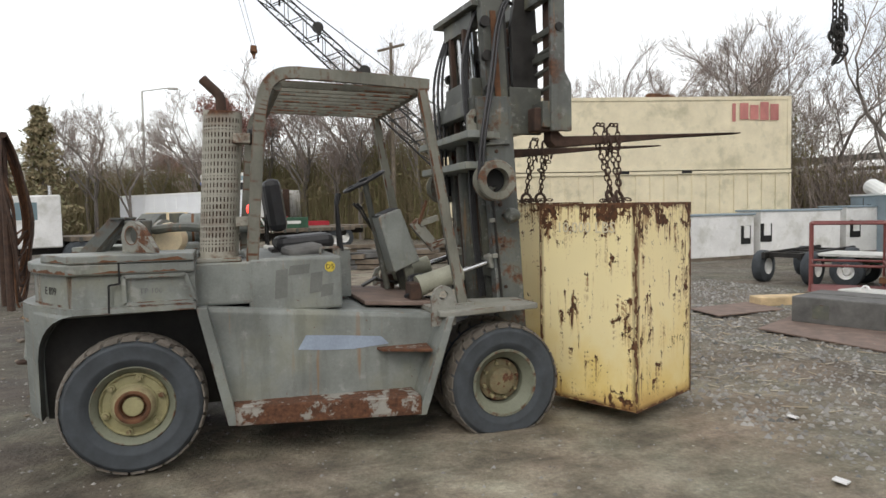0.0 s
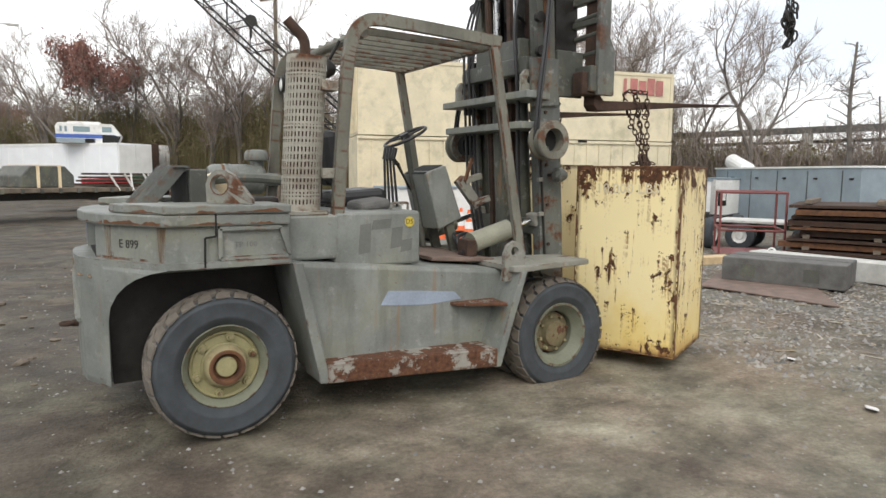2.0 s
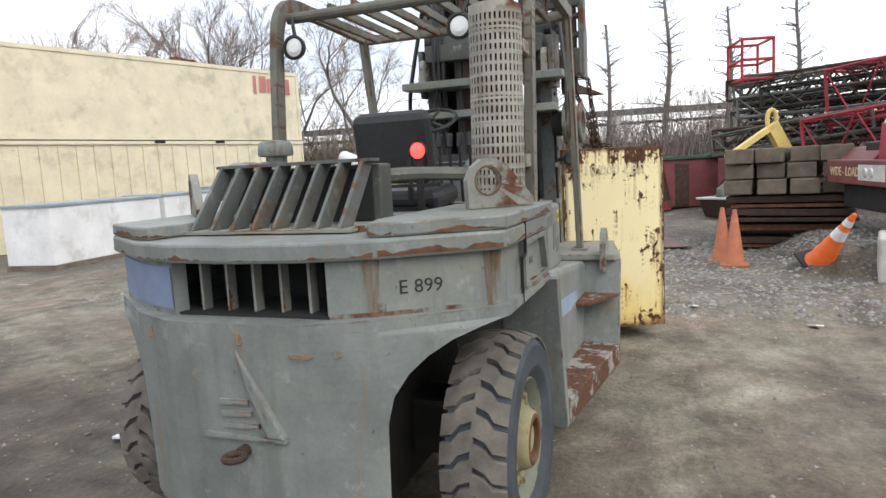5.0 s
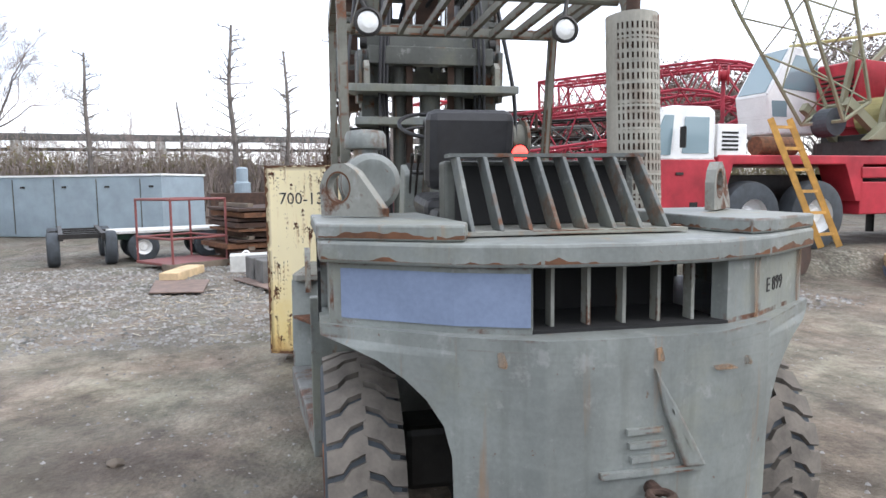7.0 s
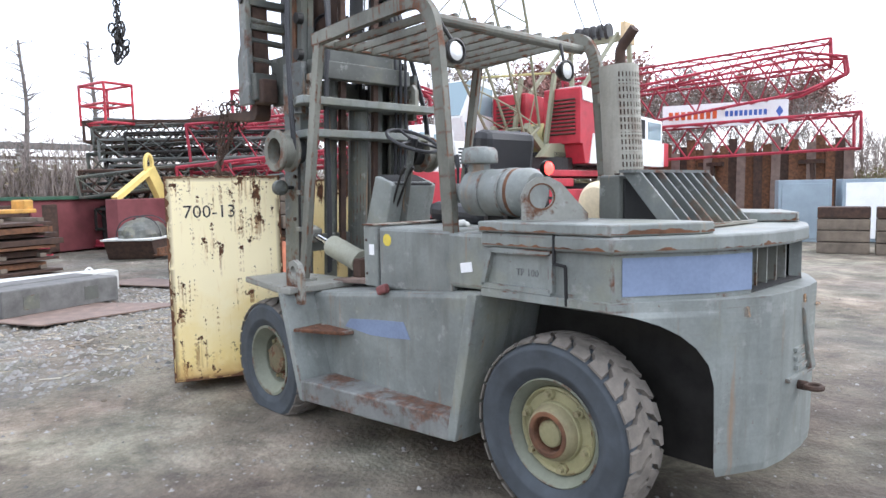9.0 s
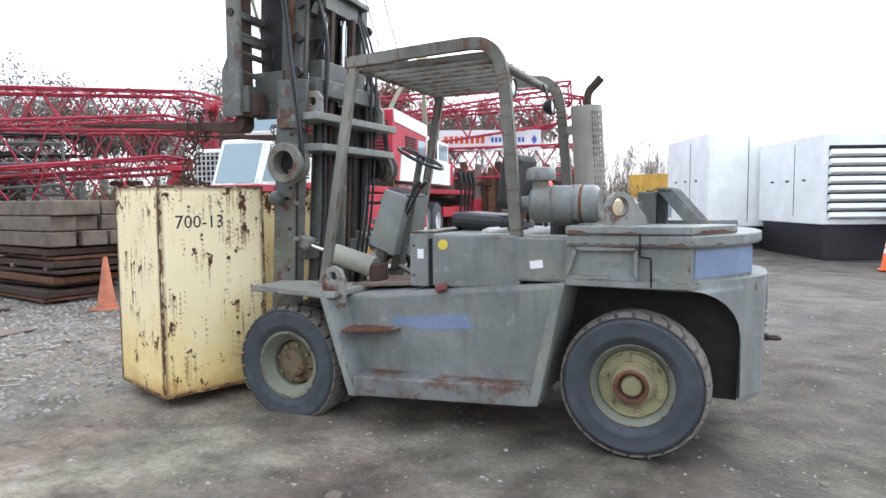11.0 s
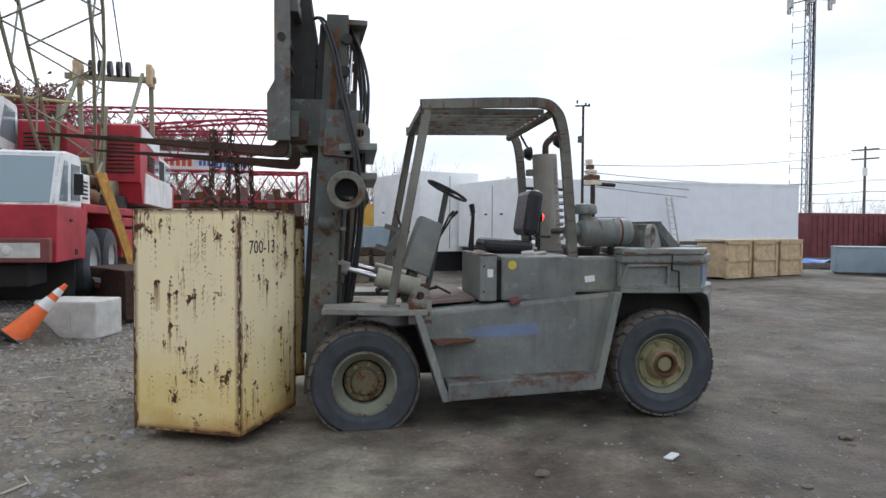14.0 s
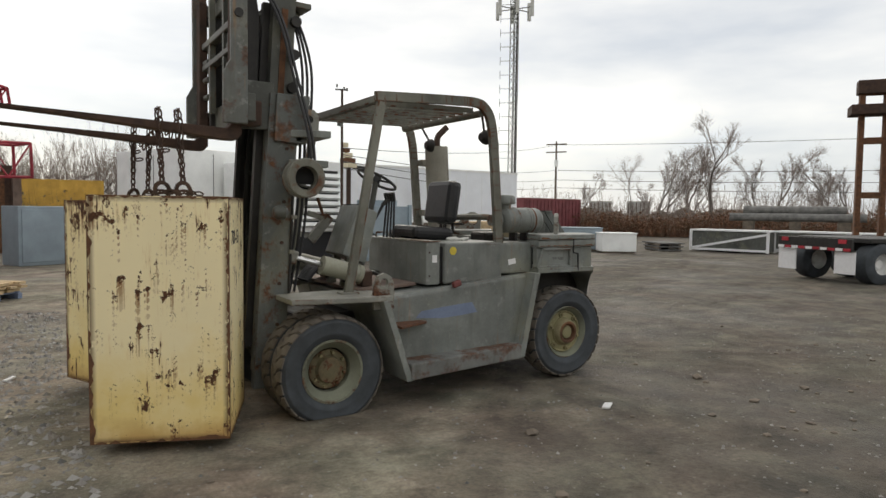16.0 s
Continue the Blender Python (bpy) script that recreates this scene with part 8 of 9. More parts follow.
flatbed(-4.6, 19.6, 28, 11.8, "dark flatbed trailer carrying strapped machines and racks", "tanks")
flatbed(-1.4, 27.4, 8, 9.0, "dark flatbed trailer carrying a red implement", "red")
t, add = stand("semi_tractor", "white semi tractor with a tall cab", "truck", -5.5, 18.9, 208)
add("cab", prism(nb(), [(-0.9, 0.8), (0.7, 0.8), (1.6, 0.9), (1.6, 1.5), (0.75, 1.65), (0.5, 2.45), (-0.9, 2.5)], "y", -1.0, 1.0, 0.05), "white_paint")
for s in (-1, 1):
    add("door_window", prism(nb(), [(-0.2, 1.7), (0.55, 1.7), (0.4, 2.25), (-0.2, 2.25)], "y", s * 1.003 - 0.004, s * 1.003 + 0.004), "window")
    for x in (1.1, -1.4):
        road_wheel(add, x, s * 0.85, 0.5, 0.5, 0.3)
add("frame", box(nb(), (-0.8, 0, 0.7), (4.2, 0.8, 0.25)), "dark_steel")
add("horn_stack", rod(nb(), (-0.7, 0.6, 2.4), (-0.7, 0.6, 2.8), 0.05, seg=8), "chrome")
# heap of hung wire rope beside the drive
t, add = stand("wire_rope_rack", "tall rack hung with rusty wire rope slings", "rope rack", -3.4, 9.2, 20)
add("post", rod(nb(), (0, 0.5, 0), (0, 0.5, 3.3), 0.07, seg=8), "rust_dark")
add("post", rod(nb(), (0, -0.5, 0), (0, -0.5, 3.3), 0.07, seg=8), "rust_dark")
add("top_bar", rod(nb(), (0, -0.7, 3.3), (0, 0.7, 3.3), 0.06, seg=8), "rust_dark")
rnd = random.Random(12)
for k in range(34):
    y = rnd.uniform(-0.65, 0.65)
    w, low = rnd.uniform(0.15, 0.5), rnd.uniform(0.15, 1.5)
    add("rope_sling", sweep(nb(), arc([(0.05, y, 3.36), (0.25, y + w * 0.4, 2.8), (0.35 + w * 0.3, y + w, 1.7), (0.3, y + w * 0.8, low), (0.15, y + w * 0.2, low - 0.1), (0.1, y - w * 0.2, low + 0.6), (-0.05, y - 0.05, 2.6), (0.0, y, 3.36)], 4), 0.02, 5), "rust" if k % 2 else "rust_dark")
# crawler crane far behind with its lowered dark boom
t, add = stand("crawler_crane", "dark crawler crane behind containers with a long dark lattice boom", "crane", 13.4, 22.4, 140)
for y in (-1.1, 1.1):
    add("track", box(nb(), (0, y, 0.45), (3.8, 0.6, 0.85), bevel=0.2), "dark_steel")
add("house", box(nb(), (-0.6, 0, 1.7), (2.8, 2.2, 1.4), bevel=0.05), "red_brown")
add("cab", box(nb(), (0.9, 0.8, 1.75), (1.0, 0.8, 1.4), bevel=0.04), "red_brown")
add("cab_window", box(nb(), (1.41, 0.8, 2.0), (0.02, 0.7, 0.7)), "window")
foot, tip = Vector((12.73, 23.25, 2.0)), Vector((1.48, 36.1, 17.0))
part("boom", lattice(nb(), foot, tip, 1.0, 1.0, 26, 0.05, 0.028, 0.4, 0.4), "dark_steel", t, "long dark lattice boom")
part("pendant_rope", rod(nb(), (13.6, 22.6, 3.8), tip + Vector((0.3, 0, 0.3)), 0.03, seg=5), "dark_steel", t)
for q in (0.42, 0.6, 0.76):
    c = foot.lerp(tip, q) + Vector((0, 0, 0.75))
    part("sheave", spin(nb(), [(0, -0.08), (0.3, -0.08), (0.3, 0.08), (0, 0.08)], c, "y", 16), "dark_steel", t)
    part("sheave_post", rod(nb(), c, c - Vector((0, 0, 0.8)), 0.06, seg=6), "dark_steel", t)
part("hoist_rope", rod(rod(nb(), tip, (2.55, 32.1, 10.9), 0.014, seg=4), tip + Vector((0.3, 0, 0)), (2.75, 32.1, 10.9), 0.014, seg=4), "dark_steel", t)
part("hook_block", spin(nb(), [(0, 0.5), (0.16, 0.45), (0.2, 0.1), (0.1, 0.0), (0.05, -0.25), (0, -0.28)], (2.65, 32.1, 10.4), "z", 14), "rust", t, "red-brown hook block")
t, add = stand("loader", "red and yellow machine among scrap", "machine", 12.2, 20.5, 30)
add("body", box(nb(), (0, 0, 0.95), (2.6, 1.5, 0.9), bevel=0.08), "red_paint")
add("bucket", prism(nb(), [(1.3, 0.1), (2.1, 0.1), (2.2, 0.5), (1.5, 0.9)], "y", -1, 1, 0.03), "yellow")
for x in (-0.9, 0.8):
    for y in (-0.8, 0.8):
        road_wheel(add, x, y, 0.5, 0.5, 0.35)
rnd = random.Random(31)
for k in range(9):
    x, y, d = rnd.uniform(3.5, 11.5), rnd.uniform(13.5, 20.5), rnd.uniform(-25, 25)
    t, add = stand("scrap_timber", "low pile of grey scrap planks", "timber", x, y, d, group="plank piles")
    for lvl in range(3):
        add("plank", box(nb(), (rnd.uniform(-0.2, 0.2), rnd.uniform(-0.1, 0.1), 0.1 + lvl * 0.16), (2.6 + rnd.uniform(-0.6, 0.5), 0.5, 0.13), rot=(0, 0, rnd.uniform(-5, 5))), "grey_timber" if k % 2 else "old_wood")

# crane chain hanging over the gravel
t = thing("hanging_chain", "heavy dark hoist chain bunched at its lower end", "chain", at=(7.62, 0.33, 3.45))
for off in (-0.05, 0.05):
    bm = nb()
    for k in range(62):
        z = 3.57 + k * 0.075
        pts = []
        for q in range(9):
            a = q * math.tau / 8
            o = 0.028 * math.sin(a)
            pts.append((7.62 + off + (o if k % 2 else 0), 0.33 + (0 if k % 2 else o), z + 0.05 * math.cos(a)))
        sweep(bm, pts, 0.011, 5)
    part("chain_fall", bm, "dark_steel", t)
rnd = random.Random(64)
for k in range(16):
    c, a = Vector((7.62 + rnd.uniform(-0.07, 0.07), 0.33 + rnd.uniform(-0.07, 0.07), 3.42 + 0.03 * k)), rnd.uniform(0, 3.1)
    ax, up = Vector((math.cos(a), math.sin(a), 0)), Vector((rnd.uniform(-0.4, 0.4), rnd.uniform(-0.4, 0.4), 1)).normalized()
    part("link", sweep(nb(), [c + up * (0.07 * math.cos(q)) + ax * (0.04 * math.sin(q)) for q in [n * math.tau / 10 for n in range(11)]], 0.014, 6), "dark_steel", t)
part("chain_end", boxm((7.62, 0.33, 8.23), (0.3, 0.14, 0.12)), "dark_steel", t)
part("hoist_rope", rod(nb(), (7.62, 0.33, 8.25), (7.5, 0.33, 20.0), 0.02, seg=5), "dark_steel", t)

# cell tower, poles and wires
t = thing("radio_tower", "tall grey lattice radio tower with antenna panels", "tower", at=(-40.0, -52.0, GZ))
part("lattice", lattice(nb(), (-40.0, -52.0, 0), (-40.0, -52.0, 34.0), 0.62, 0.62, 44, 0.05, 0.028), "patch_grey", t)
part("cable", rod(nb(), (-40.2, -51.8, 0), (-40.2, -51.8, 31.0), 0.1, 0.09, seg=8), "dark_steel", t)
for z in (23.5, 28.5):
    for k in range(6):
        a = k * math.tau / 6
        c = Vector((-40 + 2.0 * math.cos(a), -52 + 2.0 * math.sin(a), z))
        part("antenna_panel", box(nb(), c, (0.3, 0.3, 1.9), rot=(0, 0, math.degrees(a))), "concrete", t)
        part("antenna_arm", rod(nb(), (-40, -52, z), c, 0.06, seg=5), "mast", t)
for k in range(14):
    z = 6.0 + 1.5 * k
    part("dipole", rod(rod(nb(), (-40.0, -52.0, z), (-38.9, -53.0, z), 0.03, seg=5), (-38.9, -53.0, z - 0.45), (-38.9, -53.0, z + 0.45), 0.03, seg=5), "patch_grey", t)


def pole(x, y, h, label, arms=1, lean=0.0):
    t, add = stand("utility_pole", label, "utility pole", x, y, 30, group="utility poles")
    slim = arms == 0
    add("shaft", rod(nb(), (0, 0, 0), (lean, 0, h), 0.07 if slim else 0.14, 0.055 if slim else 0.09, seg=10), "rust_dark" if slim else "old_wood")
    for k in range(arms):
        add("crossarm", box(nb(), (lean, 0, h - 0.3 - 0.8 * k), (0.12, 2.2, 0.12)), "old_wood")
    if slim:
        add("crossarm", bar(nb(), (-0.55, -0.1, h + 0.06), (0.6, 0.1, h - 0.12), 0.07, 0.07), "dark_steel")
        for x in (-0.5, -0.2, 0.5):
            add("insulator", rod(nb(), (x, x * 0.18, h), (x, x * 0.18, h + 0.14), 0.04, seg=8), "dark_steel")
        add("switch_box", box(nb(), (0.2, 0.05, h - 1.55), (0.24, 0.18, 0.3), bevel=0.02), "mast")
    else:
        add("transformer", rod(nb(), (0.25, 0.1, h - 2.6), (0.25, 0.1, h - 1.9), 0.2, seg=12), "pale_grey")


pole(-7.4, -22.4, 7.2, "slim dark pole with a crossarm behind the generators", 0)
t, add = stand("burner_stack", "stepped rusty cream burner stack behind the generators", "stack", -8.7, -24.6, 15)
add("mast_pipe", rod(nb(), (0, 0, 0), (0, 0, 4.0), 0.12, seg=10), "rust_dark")
for k, (z, w, m_) in enumerate(((3.75, 0.6, "cream_cont"), (4.0, 0.56, "rust"), (4.25, 0.42, "cream_cont"), (4.5, 0.3, "rust"), (4.75, 0.26, "cream_cont"))):
    add("block", box(nb(), (0.06 * k, 0, z + 0.15), (w, w, 0.22), bevel=0.02), m_)
add("side_pipe", rod(nb(), (-0.3, 0, 3.85), (-1.2, 0.1, 3.8), 0.1, seg=10), "dark_steel")
pole(-41.5, -46.5, 9.0, "wooden utility pole behind the trailers", 2)
pole(10.6, 33.2, 11.8, "tall wooden utility pole among bare trees", 1)
pole(-60.0, -22.0, 9.0, "wooden utility pole along the far road", 2)
t = thing("power_lines", "row of dark power lines strung between poles", "power line", at=(-41.5, -46.5, 8.0))
for k, (z, dy) in enumerate(((4.2, 0), (5.0, 0.3), (6.0, -0.3), (8.6, 0))):
    pts = [(-41.5 - 30 * q + dy, -46.5 + 62 * q, z - 1.6 * 4 * q * (1 - q) * 0.4) for q in [i / 16 for i in range(17)]]
    part("wire", sweep(nb(), pts, 0.02, 4), "dark_steel", t)
    pts = [(-41.5 + 34.1 * q, -46.5 + 24.1 * q + dy * (1 - q), z * (1 - q) + (3.6 + 0.3 * k) * q - 0.5 * 4 * q * (1 - q)) for q in [i / 16 for i in range(17)]]
    part("wire", sweep(nb(), pts, 0.016, 4), "dark_steel", t)
t = thing("street_lamp", "slender grey street lamp with a short arm", "street lamp", at=(-5.0, 52.0, GZ))
part("shaft", rod(nb(), (-5.0, 52.0, 0), (-4.9, 52.0, 11.6), 0.14, 0.08, seg=8), "concrete", t)
part("arm", rod(nb(), (-4.9, 52.0, 11.6), (-2.9, 51.8, 11.9), 0.05, seg=6), "concrete", t)
part("lamp_head", boxm((-2.6, 51.8, 11.85), (0.8, 0.3, 0.16), bevel=0.04), "concrete", t)
# elevated pipeline and road parapet along the horizon to the east
t = thing("elevated_roadway", "long grey elevated roadway parapet beyond the trees", "viaduct", at=(34.0, 5.0, GZ))
part("parapet", bar(nb(), (25.0, 40.0, 3.75), (40.0, -30.0, 4.15), 0.5, 0.3), "grey_timber", t)
part("parapet", bar(nb(), (25.2, 40.0, 3.2), (40.2, -30.0, 3.6), 0.3, 0.14), "dark_steel", t)
for k in range(12):
    q = (k + 0.5) / 12
    part("pier", rod(nb(), (25 + 15 * q, 40 - 70 * q, 0), (25 + 15 * q, 40 - 70 * q, 3.6 + 0.4 * q), 0.25, seg=8), "concrete", t)


# ---------------------------------------------------------------- trees and brush
M["bark"] = plain("bare_bark", (0.17, 0.15, 0.135), 0.95, 0, 0.3, 3, 0.3)
M["twig"] = plain("thin_twigs", (0.27, 0.225, 0.2), 0.95, 0, 0.3, 3, 0)


def leaf_material(name, colours):
    m, t, b = nodes_of(name)
    g = t.nodes.new("ShaderNodeNewGeometry")
    stops = [(i / max(1, len(colours) - 1), c) for i, c in enumerate(colours)]
    t.links.new(ramp_node(t, g.outputs["Random Per Island"], *stops).outputs[0], b.inputs["Base Color"])
    b.inputs["Roughness"].default_value = 0.85
    return m


M["rust_leaves"] = leaf_material("rust_brown_leaves", [(0.17, 0.075, 0.06), (0.26, 0.125, 0.1), (0.21, 0.1, 0.08), (0.3, 0.16, 0.13)])
M["dark_leaves"] = leaf_material("grey_green_leaves", [(0.13, 0.12, 0.1), (0.18, 0.15, 0.125), (0.22, 0.155, 0.14), (0.13, 0.14, 0.1)])
M["brush"] = leaf_material("autumn_brush", [(0.13, 0.11, 0.055), (0.2, 0.155, 0.09), (0.16, 0.16, 0.06), (0.24, 0.17, 0.115), (0.13, 0.15, 0.05)])
M["red_brush"] = leaf_material("red_brown_brush", [(0.14, 0.06, 0.035), (0.2, 0.085, 0.04), (0.12, 0.085, 0.05), (0.16, 0.1, 0.07)])
M["needles"] = leaf_material("dark_needles", [(0.2, 0.175, 0.095), (0.27, 0.215, 0.13), (0.16, 0.165, 0.085)])


def branch(bm_big, bm_small, p, d, ln, r, depth, rnd, spread, tips):
    """A limb that forks as it goes; thin ones go to the second mesh, and end in sprays of hair-thin twigs."""
    n = 3 if depth > 1 else 2
    pts = [p]
    for i in range(n):
        d = (d + Vector((rnd.uniform(-1, 1), rnd.uniform(-1, 1), rnd.uniform(-0.4, 0.7))) * 0.2).normalized()
        pts.append(pts[-1] + d * (ln / n))
    if depth == 0:
        tips.append(pts[-1])
        for k in range(5):
            q = (d + Vector((rnd.gauss(0, 1), rnd.gauss(0, 1), rnd.gauss(0.2, 0.8))) * 0.45).normalized()
            w = q.orthogonal().normalized()
            w.rotate(Matrix.Rotation(rnd.uniform(0, 3.1), 3, q))
            o = p.lerp(pts[-1], rnd.uniform(0, 0.8))
            w *= 0.007
            bm_small.faces.new([bm_small.verts.new(v) for v in (o - w, o + w, o + q * ln * rnd.uniform(0.6, 1.3))])
        return
    sweep(bm_big if depth > 2 else bm_small, pts, lambda q: max(0.006, r * (1 - 0.5 * q)), 6 if depth > 3 else 3)
    kids = 3 if depth > 2 else (4 if depth == 2 else 5)
    for k in range(kids):
        q = rnd.uniform(0.35, 1.0) if k else 1.0
        i = min(n - 1, int(q * n))
        base = pts[i].lerp(pts[i + 1], min(1, q * n - i))
        side = d.orthogonal().normalized()
        side.rotate(Matrix.Rotation(rnd.uniform(0, math.tau), 3, d))
        nd = (d + side * rnd.uniform(0.35, 0.85) * spread + Vector((0, 0, 0.15))).normalized()
        branch(bm_big, bm_small, base, nd, ln * rnd.uniform(0.58, 0.78), r * (0.5 if k else 0.64), depth - 1, rnd, spread, tips)


def leaf_quads(bm, centres, count, radius, size, rnd, squash=1.0):
    for c in centres:
        for _ in range(count):
            o = Vector((rnd.gauss(0, 1), rnd.gauss(0, 1), rnd.gauss(0, squash))) * radius
            a, b = Vector((rnd.gauss(0, 1), rnd.gauss(0, 1), rnd.gauss(0, 1))).normalized(), Vector((rnd.gauss(0, 1), rnd.gauss(0, 1), rnd.gauss(0, 1))).normalized()
            s = size * rnd.uniform(0.6, 1.4)
            q = c + o
            bm.faces.new([bm.verts.new(q + v) for v in (-a * s, b * s * 0.6, a * s, -b * s * 0.6)])


def make_tree(seed, h, label, depth=5, spread=1.0, leaves=None, leaf_count=5, slender=False, leaf_size=0.008):
    rnd = random.Random(seed)
    t = thing("tree", label, "tree", "trees round the yard", at=(0, 0, 0))
    big, small, tips = nb(), nb(), []
    branch(big, small, Vector((0, 0, -0.1)), Vector((rnd.uniform(-0.08, 0.08), rnd.uniform(-0.08, 0.08), 1)), h * (0.5 if slender else 0.36), h * (0.011 if slender else 0.015), depth, rnd, spread, tips)
    part("trunk", big, "bark", t)
    part("crown", small, "twig", t)
    if leaves:
        lf = nb()
        leaf_quads(lf, tips, leaf_count, h * 0.028, h * leaf_size, rnd)
        part("foliage", lf, leaves, t)
    return t


proto = [make_tree(1, 10, "bare grey deciduous tree with fine twigs", 5, 1.0),
         make_tree(2, 10, "bare spreading tree with crooked limbs", 5, 1.25),
         make_tree(3, 10, "bare slender tree with upright twigs", 5, 0.7),
         make_tree(4, 10, "bare young tree with thin stems", 4, 0.9, slender=True)]
oak = make_tree(5, 10, "broad tree still holding rust-brown leaves", 5, 0.62, "rust_leaves", 15, leaf_size=0.011)
ivy = make_tree(6, 10, "dull tree with sparse grey-brown leaves", 5, 0.95, "dark_leaves", 4, leaf_size=0.009)


def dead_tree(seed, label):
    """A straight thin trunk with short broken limbs and clumps of vine along it."""
    rnd = random.Random(seed)
    t = thing("tree", label, "tree", "trees round the yard", at=(0, 0, 0))
    line = [Vector((0.12 * math.sin(k * 0.9 + seed), 0.1 * math.cos(k * 0.7 + seed), k * 1.0 - 0.1)) for k in range(11)]
    bm, lf = nb(), nb()
    tw = bm
    sweep(bm, line, lambda q: 0.2 * (1 - 0.7 * q), 7)
    for k in range(44):
        z = rnd.uniform(2.5, 9.8)
        i = min(9, int(z))
        o = line[i].lerp(line[i + 1], z - i)
        a = rnd.uniform(0, math.tau)
        ln = rnd.uniform(0.4, 1.9) * (1.25 - z / 12)
        e = o + Vector((math.cos(a) * ln, math.sin(a) * ln, rnd.uniform(0.1, 0.7) * ln))
        sweep(tw, [o, o.lerp(e, 0.5) + Vector((0, 0, 0.06)), e], lambda q: 0.042 * (1 - 0.7 * q), 4)
        for _ in range(9):
            f = e + Vector((rnd.uniform(-0.5, 0.5), rnd.uniform(-0.5, 0.5), rnd.uniform(-0.2, 0.6))) * ln
            tw.faces.new([tw.verts.new(v) for v in (e + Vector((0.014, 0, 0)), e - Vector((0.014, 0, 0)), f)])
    for k in range(16):
        z = rnd.choice((rnd.uniform(5, 10), rnd.uniform(7.5, 9.8)))
        i = min(9, int(z))
        leaf_quads(lf, [line[i].lerp(line[i + 1], z - i) + Vector((rnd.uniform(-0.25, 0.25), rnd.uniform(-0.25, 0.25), 0))], 14, 0.13, 0.05, rnd, 1.5)
    part("trunk", bm, "bark", t)
    part("vine", lf, "dark_leaves", t)
    return t


vine = dead_tree(8, "thin dead tree wrapped in sparse vine leaves")
snag = dead_tree(15, "thin bare snag with broken limbs and vine")


def evergreen(seed, h, label):
    rnd = random.Random(seed)
    t = thing("tree", label, "tree", "trees round the yard", at=(0, 0, 0))
    part("trunk", rod(nb(), (0, 0, 0), (0, 0, h * 0.97), h * 0.02, 0.01, seg=8), "bark", t)
    lf = nb()
    for k in range(1500):
        q = rnd.random() ** 0.8
        z = h * (0.08 + 0.92 * q)
        r = (1 - q) ** 0.8 * h * 0.3 * rnd.uniform(0.3, 1.1) * (0.8 + 0.3 * math.sin(q * 40))
        a = rnd.uniform(0, math.tau)
        leaf_quads(lf, [Vector((r * math.cos(a), r * math.sin(a), z))], 3, h * 0.02, h * 0.017, rnd, 0.5)
    part("crown", lf, "needles", t)
    return t


fir = evergreen(7, 10, "conical dark evergreen with browned needles")
originals = [*proto, oak, ivy, vine, snag, fir]


def plant(kind, x, y, h, turn=0.0):
    return copy_thing(kind, Matrix.Translation((x, y, GZ)) @ Matrix.Rotation(turn, 4, "Z") @ Matrix.Scale(h / 10, 4))


rnd = random.Random(77)
# north woods behind the trailers and containers
for k in range(34):
    q = k / 33
    x, y = -30 + 66 * q + rnd.uniform(-1.2, 1.2), 62 - 38 * q + rnd.uniform(-3, 5)
    plant(proto[rnd.randrange(3)], x, y, rnd.uniform(10, 15) * (0.75 if q < 0.3 else 1.0), rnd.uniform(0, 6))
for k in range(16):
    x, y = 6 + k * 1.4 + rnd.uniform(-0.6, 0.6), 41 - 1.2 * k + rnd.uniform(-2, 3)
    plant(proto[rnd.choice((0, 2, 3, 2))], x, y, rnd.uniform(9, 13), rnd.uniform(0, 6))
copy_thing(oak, Matrix.Translation((0.0, 42.5, GZ)) @ Matrix.Rotation(0.4, 4, "Z") @ Matrix.Diagonal((0.82, 0.82, 1.2, 1.0)))
plant(fir, -10.4, 44.0, 9.0)
plant(fir, -13.6, 46.5, 7.5)
# big crooked tree behind the housings, and thin dead trees along the roadway
plant(proto[1], 25.8, 13.6, 11.0, 1.2)
plant(proto[1], 27.5, 17.5, 10.0, 2.9)
plant(proto[0], 24.0, 18.0, 11.5, 0.3)
for x, y, h in ((27.3, 4.05, 8.5), (26.3, 9.5, 7.0), (27.5, 1.8, 7.5), (28.5, -0.6, 8.8), (29.5, 6.6, 5.5), (27.0, 7.6, 4.6), (30.5, -3.2, 8.2), (31.5, 11.0, 5.4), (31.0, -6.0, 8.6)):
    plant((vine if int(x * 10) % 2 else snag) if h > 5 else proto[3], x, y, h, rnd.uniform(0, 6))
for k in range(18):
    plant(proto[rnd.randrange(4)], 33 + rnd.uniform(0, 10), 26 - k * 2.6 + rnd.uniform(-1, 1), rnd.uniform(4.5, 7), rnd.uniform(0, 6))
# oaks and mixed wood behind the red booms
for k in range(28):
    q = k / 27
    plant(ivy if k % 3 else oak, 40 - 24 * q + rnd.uniform(-1.5, 1.5), -18 - 24 * q + rnd.uniform(-2, 2), rnd.uniform(8.5, 11.5), rnd.uniform(0, 6))
for k in range(12):
    plant(proto[rnd.randrange(3)], 16 - k * 1.9, -42 - rnd.uniform(0, 4), rnd.uniform(5.5, 7.5), rnd.uniform(0, 6))
